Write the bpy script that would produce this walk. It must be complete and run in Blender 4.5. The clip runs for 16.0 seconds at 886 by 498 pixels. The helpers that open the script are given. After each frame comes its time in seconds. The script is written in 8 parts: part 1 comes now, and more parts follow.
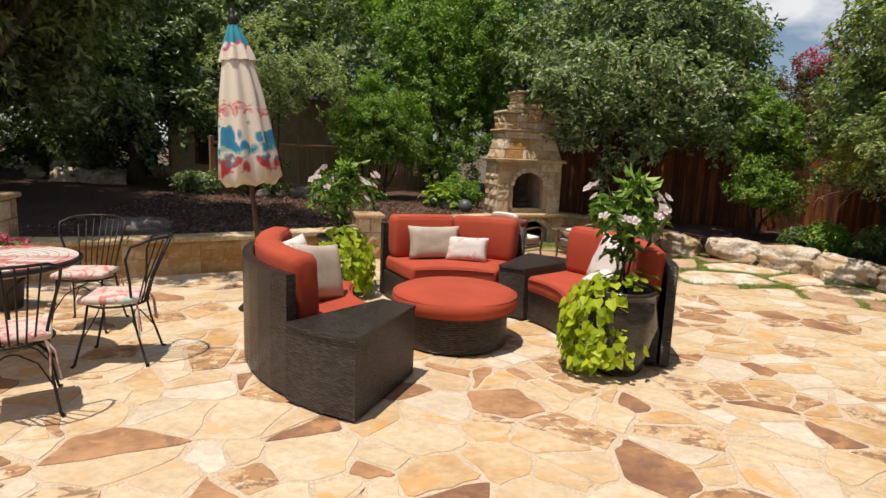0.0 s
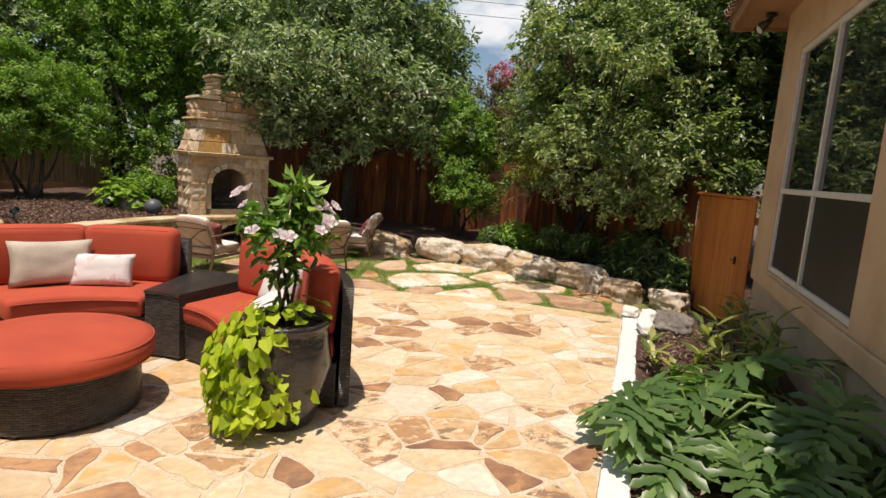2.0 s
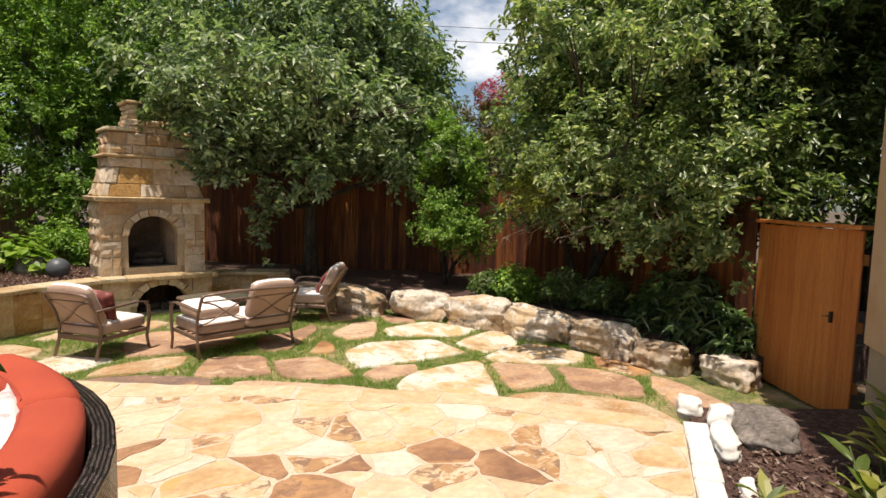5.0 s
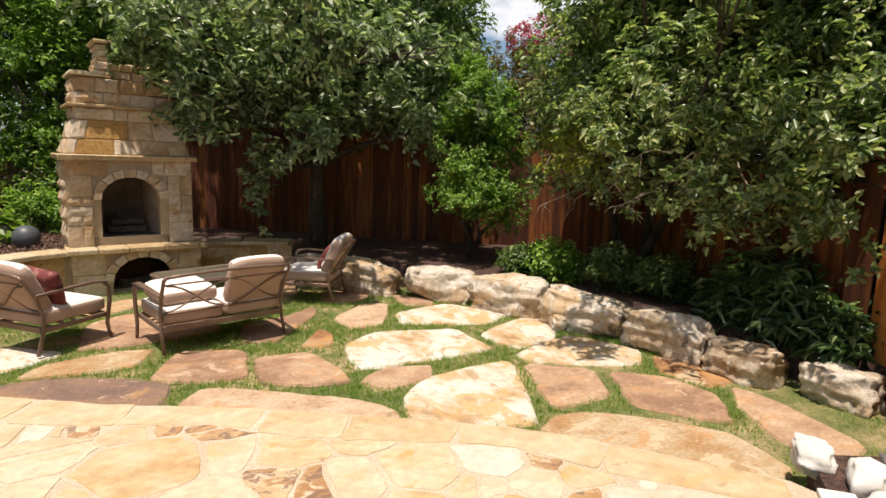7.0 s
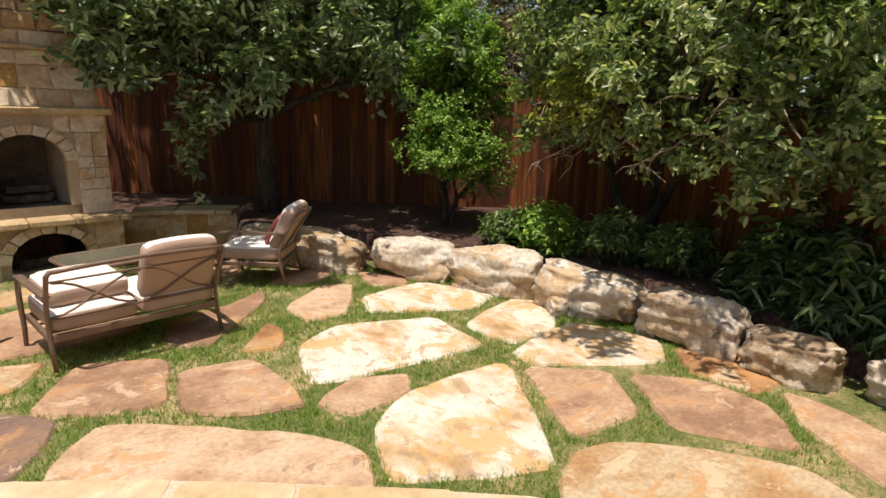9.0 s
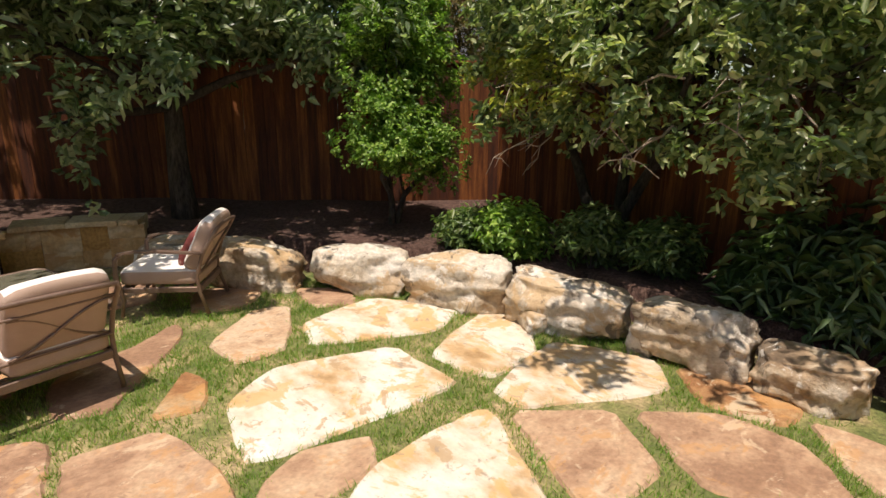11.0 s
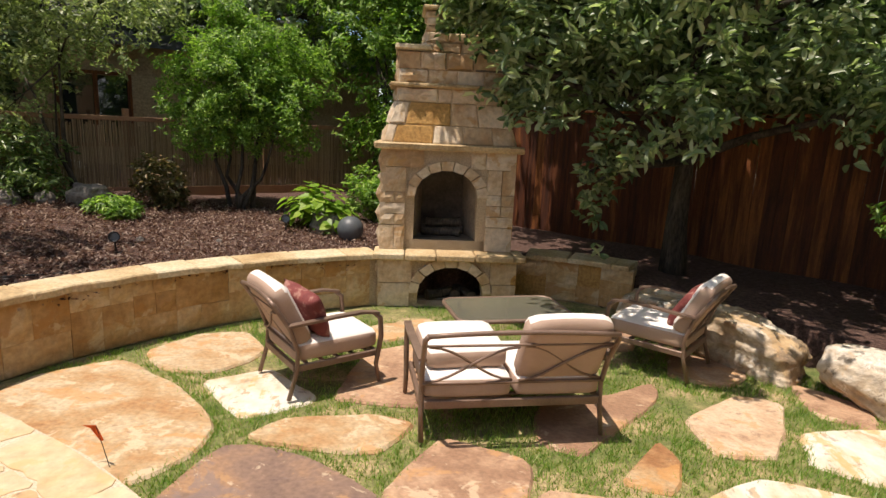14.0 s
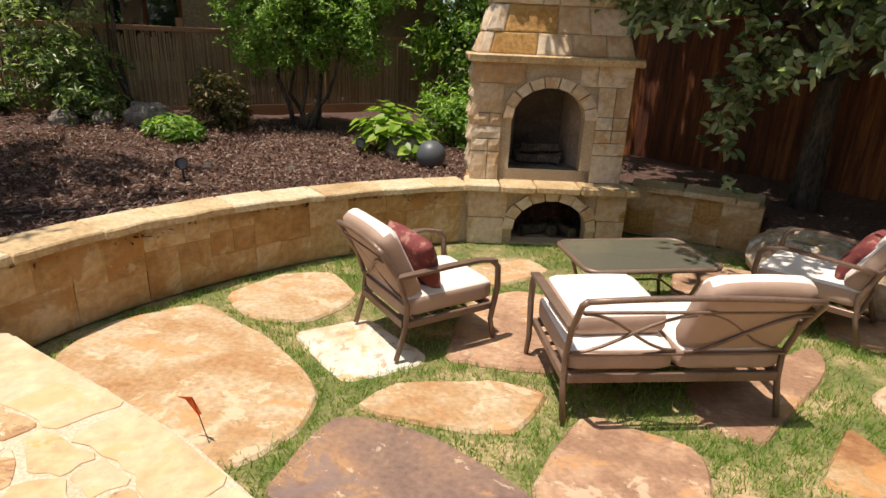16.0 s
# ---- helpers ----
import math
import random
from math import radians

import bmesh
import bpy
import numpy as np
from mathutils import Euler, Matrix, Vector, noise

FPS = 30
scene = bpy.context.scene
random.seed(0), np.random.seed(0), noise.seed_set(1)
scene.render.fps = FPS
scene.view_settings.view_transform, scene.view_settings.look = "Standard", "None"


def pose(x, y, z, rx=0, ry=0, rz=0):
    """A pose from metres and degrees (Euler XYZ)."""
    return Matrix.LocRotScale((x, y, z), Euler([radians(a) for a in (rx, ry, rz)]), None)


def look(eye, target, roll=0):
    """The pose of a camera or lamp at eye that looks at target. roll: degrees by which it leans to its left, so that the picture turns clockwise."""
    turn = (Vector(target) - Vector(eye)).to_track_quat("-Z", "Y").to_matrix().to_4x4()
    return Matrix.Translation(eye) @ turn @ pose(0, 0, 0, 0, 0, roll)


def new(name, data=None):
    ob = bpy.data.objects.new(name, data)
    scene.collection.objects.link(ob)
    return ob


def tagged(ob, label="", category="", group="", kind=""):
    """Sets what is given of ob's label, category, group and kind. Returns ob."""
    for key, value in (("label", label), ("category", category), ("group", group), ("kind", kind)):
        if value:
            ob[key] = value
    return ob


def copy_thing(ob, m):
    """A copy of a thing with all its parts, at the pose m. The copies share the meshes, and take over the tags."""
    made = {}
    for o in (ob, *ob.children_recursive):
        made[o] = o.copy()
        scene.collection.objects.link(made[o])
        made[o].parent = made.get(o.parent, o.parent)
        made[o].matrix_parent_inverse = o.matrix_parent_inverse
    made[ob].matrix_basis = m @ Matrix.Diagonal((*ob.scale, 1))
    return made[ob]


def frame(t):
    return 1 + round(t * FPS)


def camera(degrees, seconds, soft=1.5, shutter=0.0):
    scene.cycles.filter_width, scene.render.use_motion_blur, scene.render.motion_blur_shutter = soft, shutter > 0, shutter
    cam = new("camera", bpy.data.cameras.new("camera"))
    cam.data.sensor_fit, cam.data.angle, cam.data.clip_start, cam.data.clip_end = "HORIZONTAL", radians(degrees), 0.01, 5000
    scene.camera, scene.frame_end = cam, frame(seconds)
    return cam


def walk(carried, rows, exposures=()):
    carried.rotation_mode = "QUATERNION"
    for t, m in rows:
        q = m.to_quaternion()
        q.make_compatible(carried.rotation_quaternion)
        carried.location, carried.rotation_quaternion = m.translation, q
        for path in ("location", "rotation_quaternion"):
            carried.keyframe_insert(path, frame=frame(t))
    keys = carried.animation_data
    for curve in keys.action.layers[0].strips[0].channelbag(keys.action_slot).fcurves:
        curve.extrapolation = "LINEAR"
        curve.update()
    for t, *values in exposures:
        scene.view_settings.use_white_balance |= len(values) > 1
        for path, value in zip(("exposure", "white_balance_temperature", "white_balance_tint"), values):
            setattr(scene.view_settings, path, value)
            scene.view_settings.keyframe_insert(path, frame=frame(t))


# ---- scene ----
cam = camera(74.9, 16.0)
PATH = [
    (0, (1.323, -0.653, 1.574), (1.494, 1.312, 1.245), 2.2),
    (0.5, (1.47, -0.613, 1.57), (1.796, 1.332, 1.233), 2.7),
    (1, (1.606, -0.466, 1.565), (2.211, 1.416, 1.266), 3.4),
    (1.5, (1.799, -0.201, 1.58), (2.723, 1.538, 1.232), 4.1),
    (2, (2.092, 0.108, 1.606), (3.106, 1.807, 1.316), 4.3),
    (2.5, (2.312, 0.412, 1.62), (3.326, 2.123, 1.405), 3.9),
    (3, (2.543, 0.696, 1.644), (3.617, 2.377, 1.492), 1.9),
    (3.5, (2.853, 1.023, 1.655), (3.924, 2.706, 1.512), 1.6),
    (4, (3.104, 1.316, 1.626), (4.172, 3.001, 1.474), 1.7),
    (6.5, (4.159, 2.816, 1.61), (5.069, 4.581, 1.369), 1.4),
    (7, (4.299, 3.096, 1.578), (5.219, 4.845, 1.271), 1.8),
    (7.5, (4.371, 3.39, 1.567), (5.325, 5.102, 1.168), 1.9),
    (8, (4.502, 3.677, 1.536), (5.484, 5.373, 1.141), 2.7),
    (8.5, (4.643, 3.937, 1.544), (5.614, 5.63, 1.11), 1.9),
    (11, (5.105, 5.034, 1.609), (6.291, 6.557, 1.085), 0.4),
    (11.5, (5.063, 5.191, 1.627), (5.874, 6.949, 1.126), 1.5),
    (12, (5.003, 5.255, 1.625), (5.418, 7.149, 1.135), 1.2),
    (12.5, (4.963, 5.251, 1.644), (5.113, 7.198, 1.21), 0.8),
    (13, (4.935, 5.274, 1.648), (4.913, 7.229, 1.227), 1.8),
    (13.5, (4.922, 5.305, 1.655), (4.795, 7.275, 1.334), 3.2),
    (14, (4.854, 5.421, 1.642), (4.646, 7.37, 1.241), 2.7),
    (14.5, (4.678, 5.547, 1.634), (4.438, 7.48, 1.178), 3.0),
    (15, (4.537, 5.776, 1.589), (4.252, 7.668, 1.005), 1.0),
    (15.5, (4.39, 5.983, 1.556), (4.113, 7.81, 0.791), 1.9),
    (16, (4.22, 6.04, 1.571), (3.897, 7.896, 0.9), 2.5),
]
EXPOSURES = [(0, -0.1), (1, -0.06), (2, 0.03), (3, 0.16), (4, 0.2), (6.5, 0.15), (8.5, 0.1), (11, 0.12), (12.5, 0.2), (13.5, 0.2), (14.5, 0.32), (15.5, 0.44), (16, 0.26)]
walk(cam, [(t, look(eye, target, roll)) for t, eye, target, roll in PATH], EXPOSURES)

# ---------------------------------------------------------------- light
SUN_EL, SUN_AZ = radians(75), math.atan2(-0.6, -0.8)      # towards the sun, from +x
to_sun = Vector((math.cos(SUN_EL) * math.cos(SUN_AZ), math.cos(SUN_EL) * math.sin(SUN_AZ), math.sin(SUN_EL)))
sun = new("sun", bpy.data.lights.new("sun", "SUN"))
sun.data.energy, sun.data.angle, sun.data.color = 5.0, radians(0.55), (1.0, 0.875, 0.76)
sun.matrix_world = Matrix.Translation((0, 0, 20)) @ to_sun.to_track_quat("Z", "Y").to_matrix().to_4x4()

world = bpy.data.worlds.new("sky")
scene.world = world
world.use_nodes = True
wn, wl = world.node_tree.nodes, world.node_tree.links
wn.clear()
sky = wn.new("ShaderNodeTexSky")
sky.sky_type, sky.sun_disc = "NISHITA", False
sky.sun_elevation, sky.sun_rotation = SUN_EL, math.pi / 2 - SUN_AZ
sky.air_density, sky.dust_density = 1.0, 1.2
wgeo, wmap, wnoise, wramp, wmix, wbg, wout = (wn.new("ShaderNode" + k) for k in ("TexCoord", "Mapping", "TexNoise", "ValToRGB", "Mix", "Background", "OutputWorld"))
wmap.inputs["Scale"].default_value = (1, 1, 2.2)
wnoise.inputs["Scale"].default_value, wnoise.inputs["Detail"].default_value, wnoise.inputs["Roughness"].default_value = 3.2, 8, 0.55
wramp.color_ramp.elements[0].position, wramp.color_ramp.elements[1].position = 0.5, 0.62
wmix.data_type = "RGBA"
wmix.inputs["B"].default_value = (9.0, 9.0, 9.2, 1)
wl.new(wgeo.outputs["Generated"], wmap.inputs["Vector"])
wl.new(wmap.outputs["Vector"], wnoise.inputs["Vector"])
wl.new(wnoise.outputs["Fac"], wramp.inputs["Fac"])
wl.new(wramp.outputs["Color"], wmix.inputs["Factor"])
wl.new(sky.outputs["Color"], wmix.inputs["A"])
wl.new(wmix.outputs["Result"], wbg.inputs["Color"])
wl.new(wbg.outputs["Background"], wout.inputs["Surface"])
wbg.inputs["Strength"].default_value = 0.1


# ---------------------------------------------------------------- materials
def material(name, stops, scale=4.0, detail=6.0, fine=60.0, fine_amount=0.25, rough=0.85, bump=0.3, metal=0.0,
             spread=0.0, random_from="", grain=(1, 1, 1), coat=0.0, clear=0.0, fine_bump=0.3, stain=None):
    """Node material: a colour ramp over noise, a finer grain over it, bump from both. stops: (place, colour)."""
    m = bpy.data.materials.new(name)
    m.use_nodes = True
    n, l = m.node_tree.nodes, m.node_tree.links
    b = n["Principled BSDF"]
    co, mp, big, small, ramp = (n.new("ShaderNode" + k) for k in ("TexCoord", "Mapping", "TexNoise", "TexNoise", "ValToRGB"))
    mp.inputs["Scale"].default_value = grain
    l.new(co.outputs["Object"], mp.inputs["Vector"])
    for t, s in ((big, scale), (small, fine)):
        t.inputs["Scale"].default_value, t.inputs["Detail"].default_value, t.inputs["Roughness"].default_value = s, detail, 0.6
        l.new(mp.outputs["Vector"], t.inputs["Vector"])
    while len(ramp.color_ramp.elements) < len(stops):
        ramp.color_ramp.elements.new(0.5)
    for e, (p, c) in zip(ramp.color_ramp.elements, stops):
        e.position, e.color = p, (*c, 1)
    fac = big.outputs["Fac"]
    if random_from:
        rnd = n.new("ShaderNodeObjectInfo" if random_from == "object" else "ShaderNodeNewGeometry")
        out = rnd.outputs["Random" if random_from == "object" else "Random Per Island"]
        mul, off = n.new("ShaderNodeMath"), n.new("ShaderNodeMath")
        mul.operation, mul.inputs[1].default_value = "MULTIPLY_ADD", spread
        mul.inputs[2].default_value = -spread / 2
        l.new(out, mul.inputs[0])
        off.operation = "ADD"
        l.new(mul.outputs[0], off.inputs[0])
        l.new(fac, off.inputs[1])
        fac = off.outputs[0]
        if random_from == "object":
            shift = n.new("ShaderNodeVectorMath")
            shift.operation = "MULTIPLY_ADD"
            shift.inputs[1].default_value = (1, 1, 1)
            comb = n.new("ShaderNodeCombineXYZ")
            big7 = n.new("ShaderNodeMath")
            big7.operation, big7.inputs[1].default_value = "MULTIPLY", 37.0
            l.new(out, big7.inputs[0])
            l.new(big7.outputs[0], comb.inputs[0])
            l.new(mp.outputs["Vector"], shift.inputs[0])
            l.new(comb.outputs[0], shift.inputs[2])
            l.new(shift.outputs[0], big.inputs["Vector"])
    l.new(fac, ramp.inputs["Fac"])
    mix, fr = n.new("ShaderNodeMix"), n.new("ShaderNodeValToRGB")
    mix.data_type, mix.blend_type = "RGBA", "MULTIPLY"
    mix.inputs["Factor"].default_value = 1.0
    lo = 1 - fine_amount * 1.6
    fr.color_ramp.elements[0].position, fr.color_ramp.elements[0].color = 0.3, (lo, lo, lo, 1)
    fr.color_ramp.elements[1].position, fr.color_ramp.elements[1].color = 0.65, (1, 1, 1, 1)
    l.new(small.outputs["Fac"], fr.inputs["Fac"])
    l.new(ramp.outputs["Color"], mix.inputs["A"])
    l.new(fr.outputs["Color"], mix.inputs["B"])
    colour = mix.outputs["Result"]
    for tint, size, edge, much in stain or ():
        # crisp, ragged blotches of another mineral colour
        sn, sr, sm = n.new("ShaderNodeTexNoise"), n.new("ShaderNodeValToRGB"), n.new("ShaderNodeMix")
        sn.inputs["Scale"].default_value, sn.inputs["Detail"].default_value = size, 10
        sn.inputs["Roughness"].default_value, sn.inputs["Distortion"].default_value = 0.68, 0.5
        l.new(big.inputs["Vector"].links[0].from_socket, sn.inputs["Vector"])
        sr.color_ramp.elements[0].position, sr.color_ramp.elements[0].color = edge, (0, 0, 0, 1)
        sr.color_ramp.elements[1].position, sr.color_ramp.elements[1].color = edge + 0.035, (much, much, much, 1)
        l.new(sn.outputs["Fac"], sr.inputs["Fac"])
        sm.data_type = "RGBA"
        l.new(sr.outputs["Color"], sm.inputs["Factor"])
        l.new(colour, sm.inputs["A"])
        sm.inputs["B"].default_value = (*tint, 1)
        colour = sm.outputs["Result"]
    l.new(colour, b.inputs["Base Color"])
    b.inputs["Roughness"].default_value, b.inputs["Metallic"].default_value = rough, metal
    b.inputs["Coat Weight"].default_value = coat
    if clear:
        b.inputs["Subsurface Weight"].default_value = 0.0
        b.inputs["Transmission Weight"].default_value = clear
    if bump:
        bp, add = n.new("ShaderNodeBump"), n.new("ShaderNodeMath")
        add.operation, add.inputs[1].default_value = "MULTIPLY_ADD", fine_bump
        l.new(small.outputs["Fac"], add.inputs[0])
        l.new(big.outputs["Fac"], add.inputs[2])
        l.new(add.outputs[0], bp.inputs["Height"])
        bp.inputs["Strength"].default_value, bp.inputs["Distance"].default_value = bump, 0.03
        l.new(bp.outputs["Normal"], b.inputs["Normal"])
    return m


def plain(name, colour, rough=0.5, metal=0.0, coat=0.0, vary=0.15, scale=25.0):
    lo = tuple(c * (1 - vary) for c in colour)
    return material(name, [(0.35, lo), (0.65, colour)], scale=scale, fine=scale * 9, fine_amount=0.1, rough=rough, metal=metal, coat=coat, bump=0.08)


def leaf_material(name, dark, mid, light, rough=0.45, through_tint=(1.1, 1.3, 0.6)):
    """Leaves: colour from island to island, half of the light passes through."""
    m = bpy.data.materials.new(name)
    m.use_nodes = True
    n, l = m.node_tree.nodes, m.node_tree.links
    b, out = n["Principled BSDF"], n["Material Output"]
    g, r = n.new("ShaderNodeNewGeometry"), n.new("ShaderNodeValToRGB")
    r.color_ramp.elements.new(0.5)
    for e, (p, c) in zip(r.color_ramp.elements, ((0.0, dark), (0.55, mid), (1.0, light))):
        e.position, e.color = p, (*c, 1)
    l.new(g.outputs["Random Per Island"], r.inputs["Fac"])
    l.new(r.outputs["Color"], b.inputs["Base Color"])
    b.inputs["Roughness"].default_value = rough
    tr, mx, br = n.new("ShaderNodeBsdfTranslucent"), n.new("ShaderNodeMixShader"), n.new("ShaderNodeMix")
    br.data_type, br.blend_type = "RGBA", "MULTIPLY"
    br.inputs["Factor"].default_value = 1
    br.inputs["B"].default_value = (*through_tint, 1)
    l.new(r.outputs["Color"], br.inputs["A"])
    l.new(br.outputs["Result"], tr.inputs["Color"])
    mx.inputs["Fac"].default_value = 0.42
    l.new(b.outputs["BSDF"], mx.inputs[1])
    l.new(tr.outputs["BSDF"], mx.inputs[2])
    l.new(mx.outputs["Shader"], out.inputs["Surface"])
    return m


M_MORTAR = material("mortar", [(0.3, (0.6, 0.48, 0.33)), (0.7, (0.72, 0.6, 0.45))], scale=3, fine=90, rough=0.95)
FLAG_KINDS = {
    "gold": ([(0.3, (0.53, 0.34, 0.16)), (0.45, (0.62, 0.45, 0.25)), (0.6, (0.67, 0.53, 0.34)), (0.75, (0.71, 0.61, 0.44))], [((0.6, 0.33, 0.1), 3.0, 0.56, 0.7), ((0.36, 0.2, 0.1), 7.0, 0.63, 0.7)]),
    "cream": ([(0.3, (0.58, 0.43, 0.26)), (0.5, (0.66, 0.53, 0.35)), (0.7, (0.71, 0.62, 0.46))], [((0.6, 0.4, 0.19), 3.0, 0.56, 0.65), ((0.4, 0.27, 0.16), 8.0, 0.63, 0.6)]),
    "pale": ([(0.3, (0.61, 0.51, 0.37)), (0.5, (0.69, 0.6, 0.47)), (0.7, (0.75, 0.69, 0.58))], [((0.58, 0.44, 0.27), 4.0, 0.6, 0.5), ((0.45, 0.36, 0.26), 10.0, 0.66, 0.5)]),
    "mottled": ([(0.35, (0.5, 0.31, 0.15)), (0.5, (0.62, 0.44, 0.25)), (0.65, (0.69, 0.55, 0.37))], [((0.36, 0.19, 0.08), 3.2, 0.49, 0.85), ((0.2, 0.12, 0.08), 7.0, 0.54, 0.8), ((0.7, 0.58, 0.42), 9.0, 0.57, 0.7)]),
    "rust": ([(0.3, (0.24, 0.12, 0.07)), (0.5, (0.37, 0.2, 0.1)), (0.68, (0.52, 0.3, 0.15))], [((0.5, 0.28, 0.12), 3.0, 0.57, 0.65), ((0.19, 0.11, 0.08), 5.0, 0.57, 0.6)]),
}
FLAG = {k: material("patio_stone_" + k, stops, scale=3.2, detail=9, fine=15, fine_amount=0.16, rough=0.8, spread=0.24, grain=(1, 1.3, 1), fine_bump=0.6, random_from="object", bump=0.35, stain=spots) for k, (stops, spots) in FLAG_KINDS.items()}
FLAG_FAR = {k: material("far_patio_stone_" + k, stops, scale=3.2, detail=9, fine=15, fine_amount=0.16, rough=0.8, spread=0.24, grain=(1, 1.3, 1), fine_bump=0.6, random_from="island", bump=0.35, stain=spots) for k, (stops, spots) in FLAG_KINDS.items()}
M_FLAG_EDGE = material("patio_edge_stone", [(0.3, (0.56, 0.39, 0.2)), (0.5, (0.64, 0.5, 0.31)), (0.7, (0.68, 0.57, 0.4))], scale=3, detail=9, fine=12, fine_amount=0.18, rough=0.8, spread=0.2, random_from="object", bump=0.35, fine_bump=0.6, stain=[((0.58, 0.38, 0.17), 2.0, 0.57, 0.6), ((0.4, 0.25, 0.13), 6.0, 0.63, 0.7)])
M_STEP_BROWN = material("lawn_stone_brown", [(0.33, (0.33, 0.19, 0.115)), (0.45, (0.48, 0.3, 0.185)), (0.54, (0.56, 0.38, 0.24)), (0.65, (0.65, 0.48, 0.33))], scale=2.4, detail=9, fine=28, fine_amount=0.2, grain=(1, 1.2, 1), fine_bump=0.7, rough=0.9, spread=0.3, random_from="object", bump=0.45, stain=[((0.5, 0.27, 0.11), 2.4, 0.55, 0.6), ((0.6, 0.45, 0.3), 3.6, 0.58, 0.65), ((0.24, 0.14, 0.09), 8.0, 0.6, 0.6)])
M_STEP_TAN = material("lawn_stone_tan", [(0.34, (0.32, 0.15, 0.06)), (0.43, (0.45, 0.25, 0.11)), (0.52, (0.5, 0.33, 0.17)), (0.63, (0.58, 0.45, 0.29))], scale=2.2, detail=9, fine=28, fine_amount=0.22, grain=(1, 1.2, 1), fine_bump=0.7, rough=0.9, spread=0.2, random_from="object", bump=0.45, stain=[((0.5, 0.25, 0.08), 2.2, 0.54, 0.6), ((0.62, 0.5, 0.34), 3.0, 0.56, 0.7), ((0.3, 0.18, 0.1), 8.0, 0.61, 0.6)])
M_STEP_WHITE = material("lawn_stone_white", [(0.28, (0.36, 0.22, 0.1)), (0.38, (0.56, 0.37, 0.19)), (0.47, (0.66, 0.55, 0.41)), (0.56, (0.73, 0.67, 0.57)), (0.8, (0.79, 0.76, 0.7))], scale=1.9, detail=11, fine=9, fine_amount=0.13, grain=(1.4, 1, 1), fine_bump=0.8, rough=0.9, bump=0.6, spread=0.1, random_from="object", stain=[((0.58, 0.36, 0.14), 2.2, 0.53, 0.75), ((0.42, 0.28, 0.15), 4.5, 0.56, 0.75), ((0.32, 0.25, 0.19), 9.0, 0.6, 0.7)])
M_STEP_PURPLE = material("lawn_stone_purple", [(0.34, (0.17, 0.11, 0.09)), (0.5, (0.27, 0.17, 0.12)), (0.6, (0.36, 0.21, 0.12)), (0.72, (0.46, 0.32, 0.2))], scale=1.8, detail=9, fine=28, fine_amount=0.2, grain=(1, 1.2, 1), rough=0.85, bump=0.5, stain=[((0.42, 0.24, 0.11), 3.5, 0.57, 0.6), ((0.2, 0.15, 0.14), 2.0, 0.55, 0.6), ((0.54, 0.42, 0.29), 8.0, 0.6, 0.7)])
M_KERB = material("white_limestone", [(0.3, (0.74, 0.71, 0.64)), (0.7, (0.85, 0.83, 0.78))], scale=5, fine=60, fine_amount=0.12, rough=0.9, bump=0.3)
M_ROCK = material("boulder_limestone", [(0.28, (0.2, 0.14, 0.09)), (0.37, (0.44, 0.31, 0.19)), (0.46, (0.6, 0.48, 0.34)), (0.56, (0.71, 0.62, 0.5)), (0.75, (0.8, 0.75, 0.67))], scale=2.8, detail=10, fine=16, fine_amount=0.28, rough=0.95, bump=1.0, spread=0.14, random_from="object", fine_bump=0.7, stain=[((0.52, 0.34, 0.16), 1.8, 0.56, 0.65), ((0.14, 0.11, 0.08), 3.6, 0.57, 0.75), ((0.82, 0.78, 0.71), 5.0, 0.58, 0.65)])
M_GREYROCK = material("grey_rock", [(0.3, (0.14, 0.12, 0.105)), (0.7, (0.33, 0.29, 0.25))], scale=3, fine=30, fine_amount=0.4, rough=0.95, bump=0.8)
STONE = [(0.25, (0.46, 0.29, 0.15)), (0.4, (0.56, 0.4, 0.24)), (0.53, (0.64, 0.49, 0.33)), (0.68, (0.73, 0.61, 0.46))]
M_STONE = material("limestone_block", STONE, scale=4, detail=8, fine=18, fine_amount=0.2, rough=0.92, bump=0.5, spread=0.36, random_from="object", fine_bump=0.5, stain=[((0.46, 0.26, 0.09), 2.2, 0.57, 0.65), ((0.7, 0.6, 0.44), 3.0, 0.58, 0.6)])
M_WALLSTONE = material("wall_limestone", [(0.25, (0.42, 0.23, 0.08)), (0.42, (0.54, 0.33, 0.14)), (0.56, (0.62, 0.43, 0.22)), (0.7, (0.7, 0.54, 0.34))], scale=3, detail=9, fine=18, fine_amount=0.24, rough=0.92, bump=0.6, spread=0.28, random_from="object", fine_bump=0.6, stain=[((0.42, 0.21, 0.06), 2.2, 0.55, 0.65), ((0.62, 0.49, 0.32), 3.0, 0.58, 0.6)])
M_STONE_GOLD = material("golden_limestone_block", [(0.3, (0.42, 0.22, 0.06)), (0.7, (0.62, 0.38, 0.13))], scale=4, fine=30, fine_amount=0.3, rough=0.92, bump=0.7)
M_JOINT = material("stone_joint", [(0.3, (0.5, 0.38, 0.24)), (0.7, (0.62, 0.5, 0.35))], scale=5, fine=60, rough=0.95)
M_CAP = material("cap_stone", [(0.25, (0.46, 0.31, 0.15)), (0.5, (0.62, 0.47, 0.27)), (0.75, (0.72, 0.62, 0.43))], scale=3, fine=35, fine_amount=0.25, rough=0.9, bump=0.5, spread=0.3, random_from="object")
M_DARK_HOLLOW = material("dark_hearth_hollow", [(0.3, (0.05, 0.042, 0.035)), (0.7, (0.24, 0.2, 0.155))], scale=2.5, fine=30, rough=0.95)
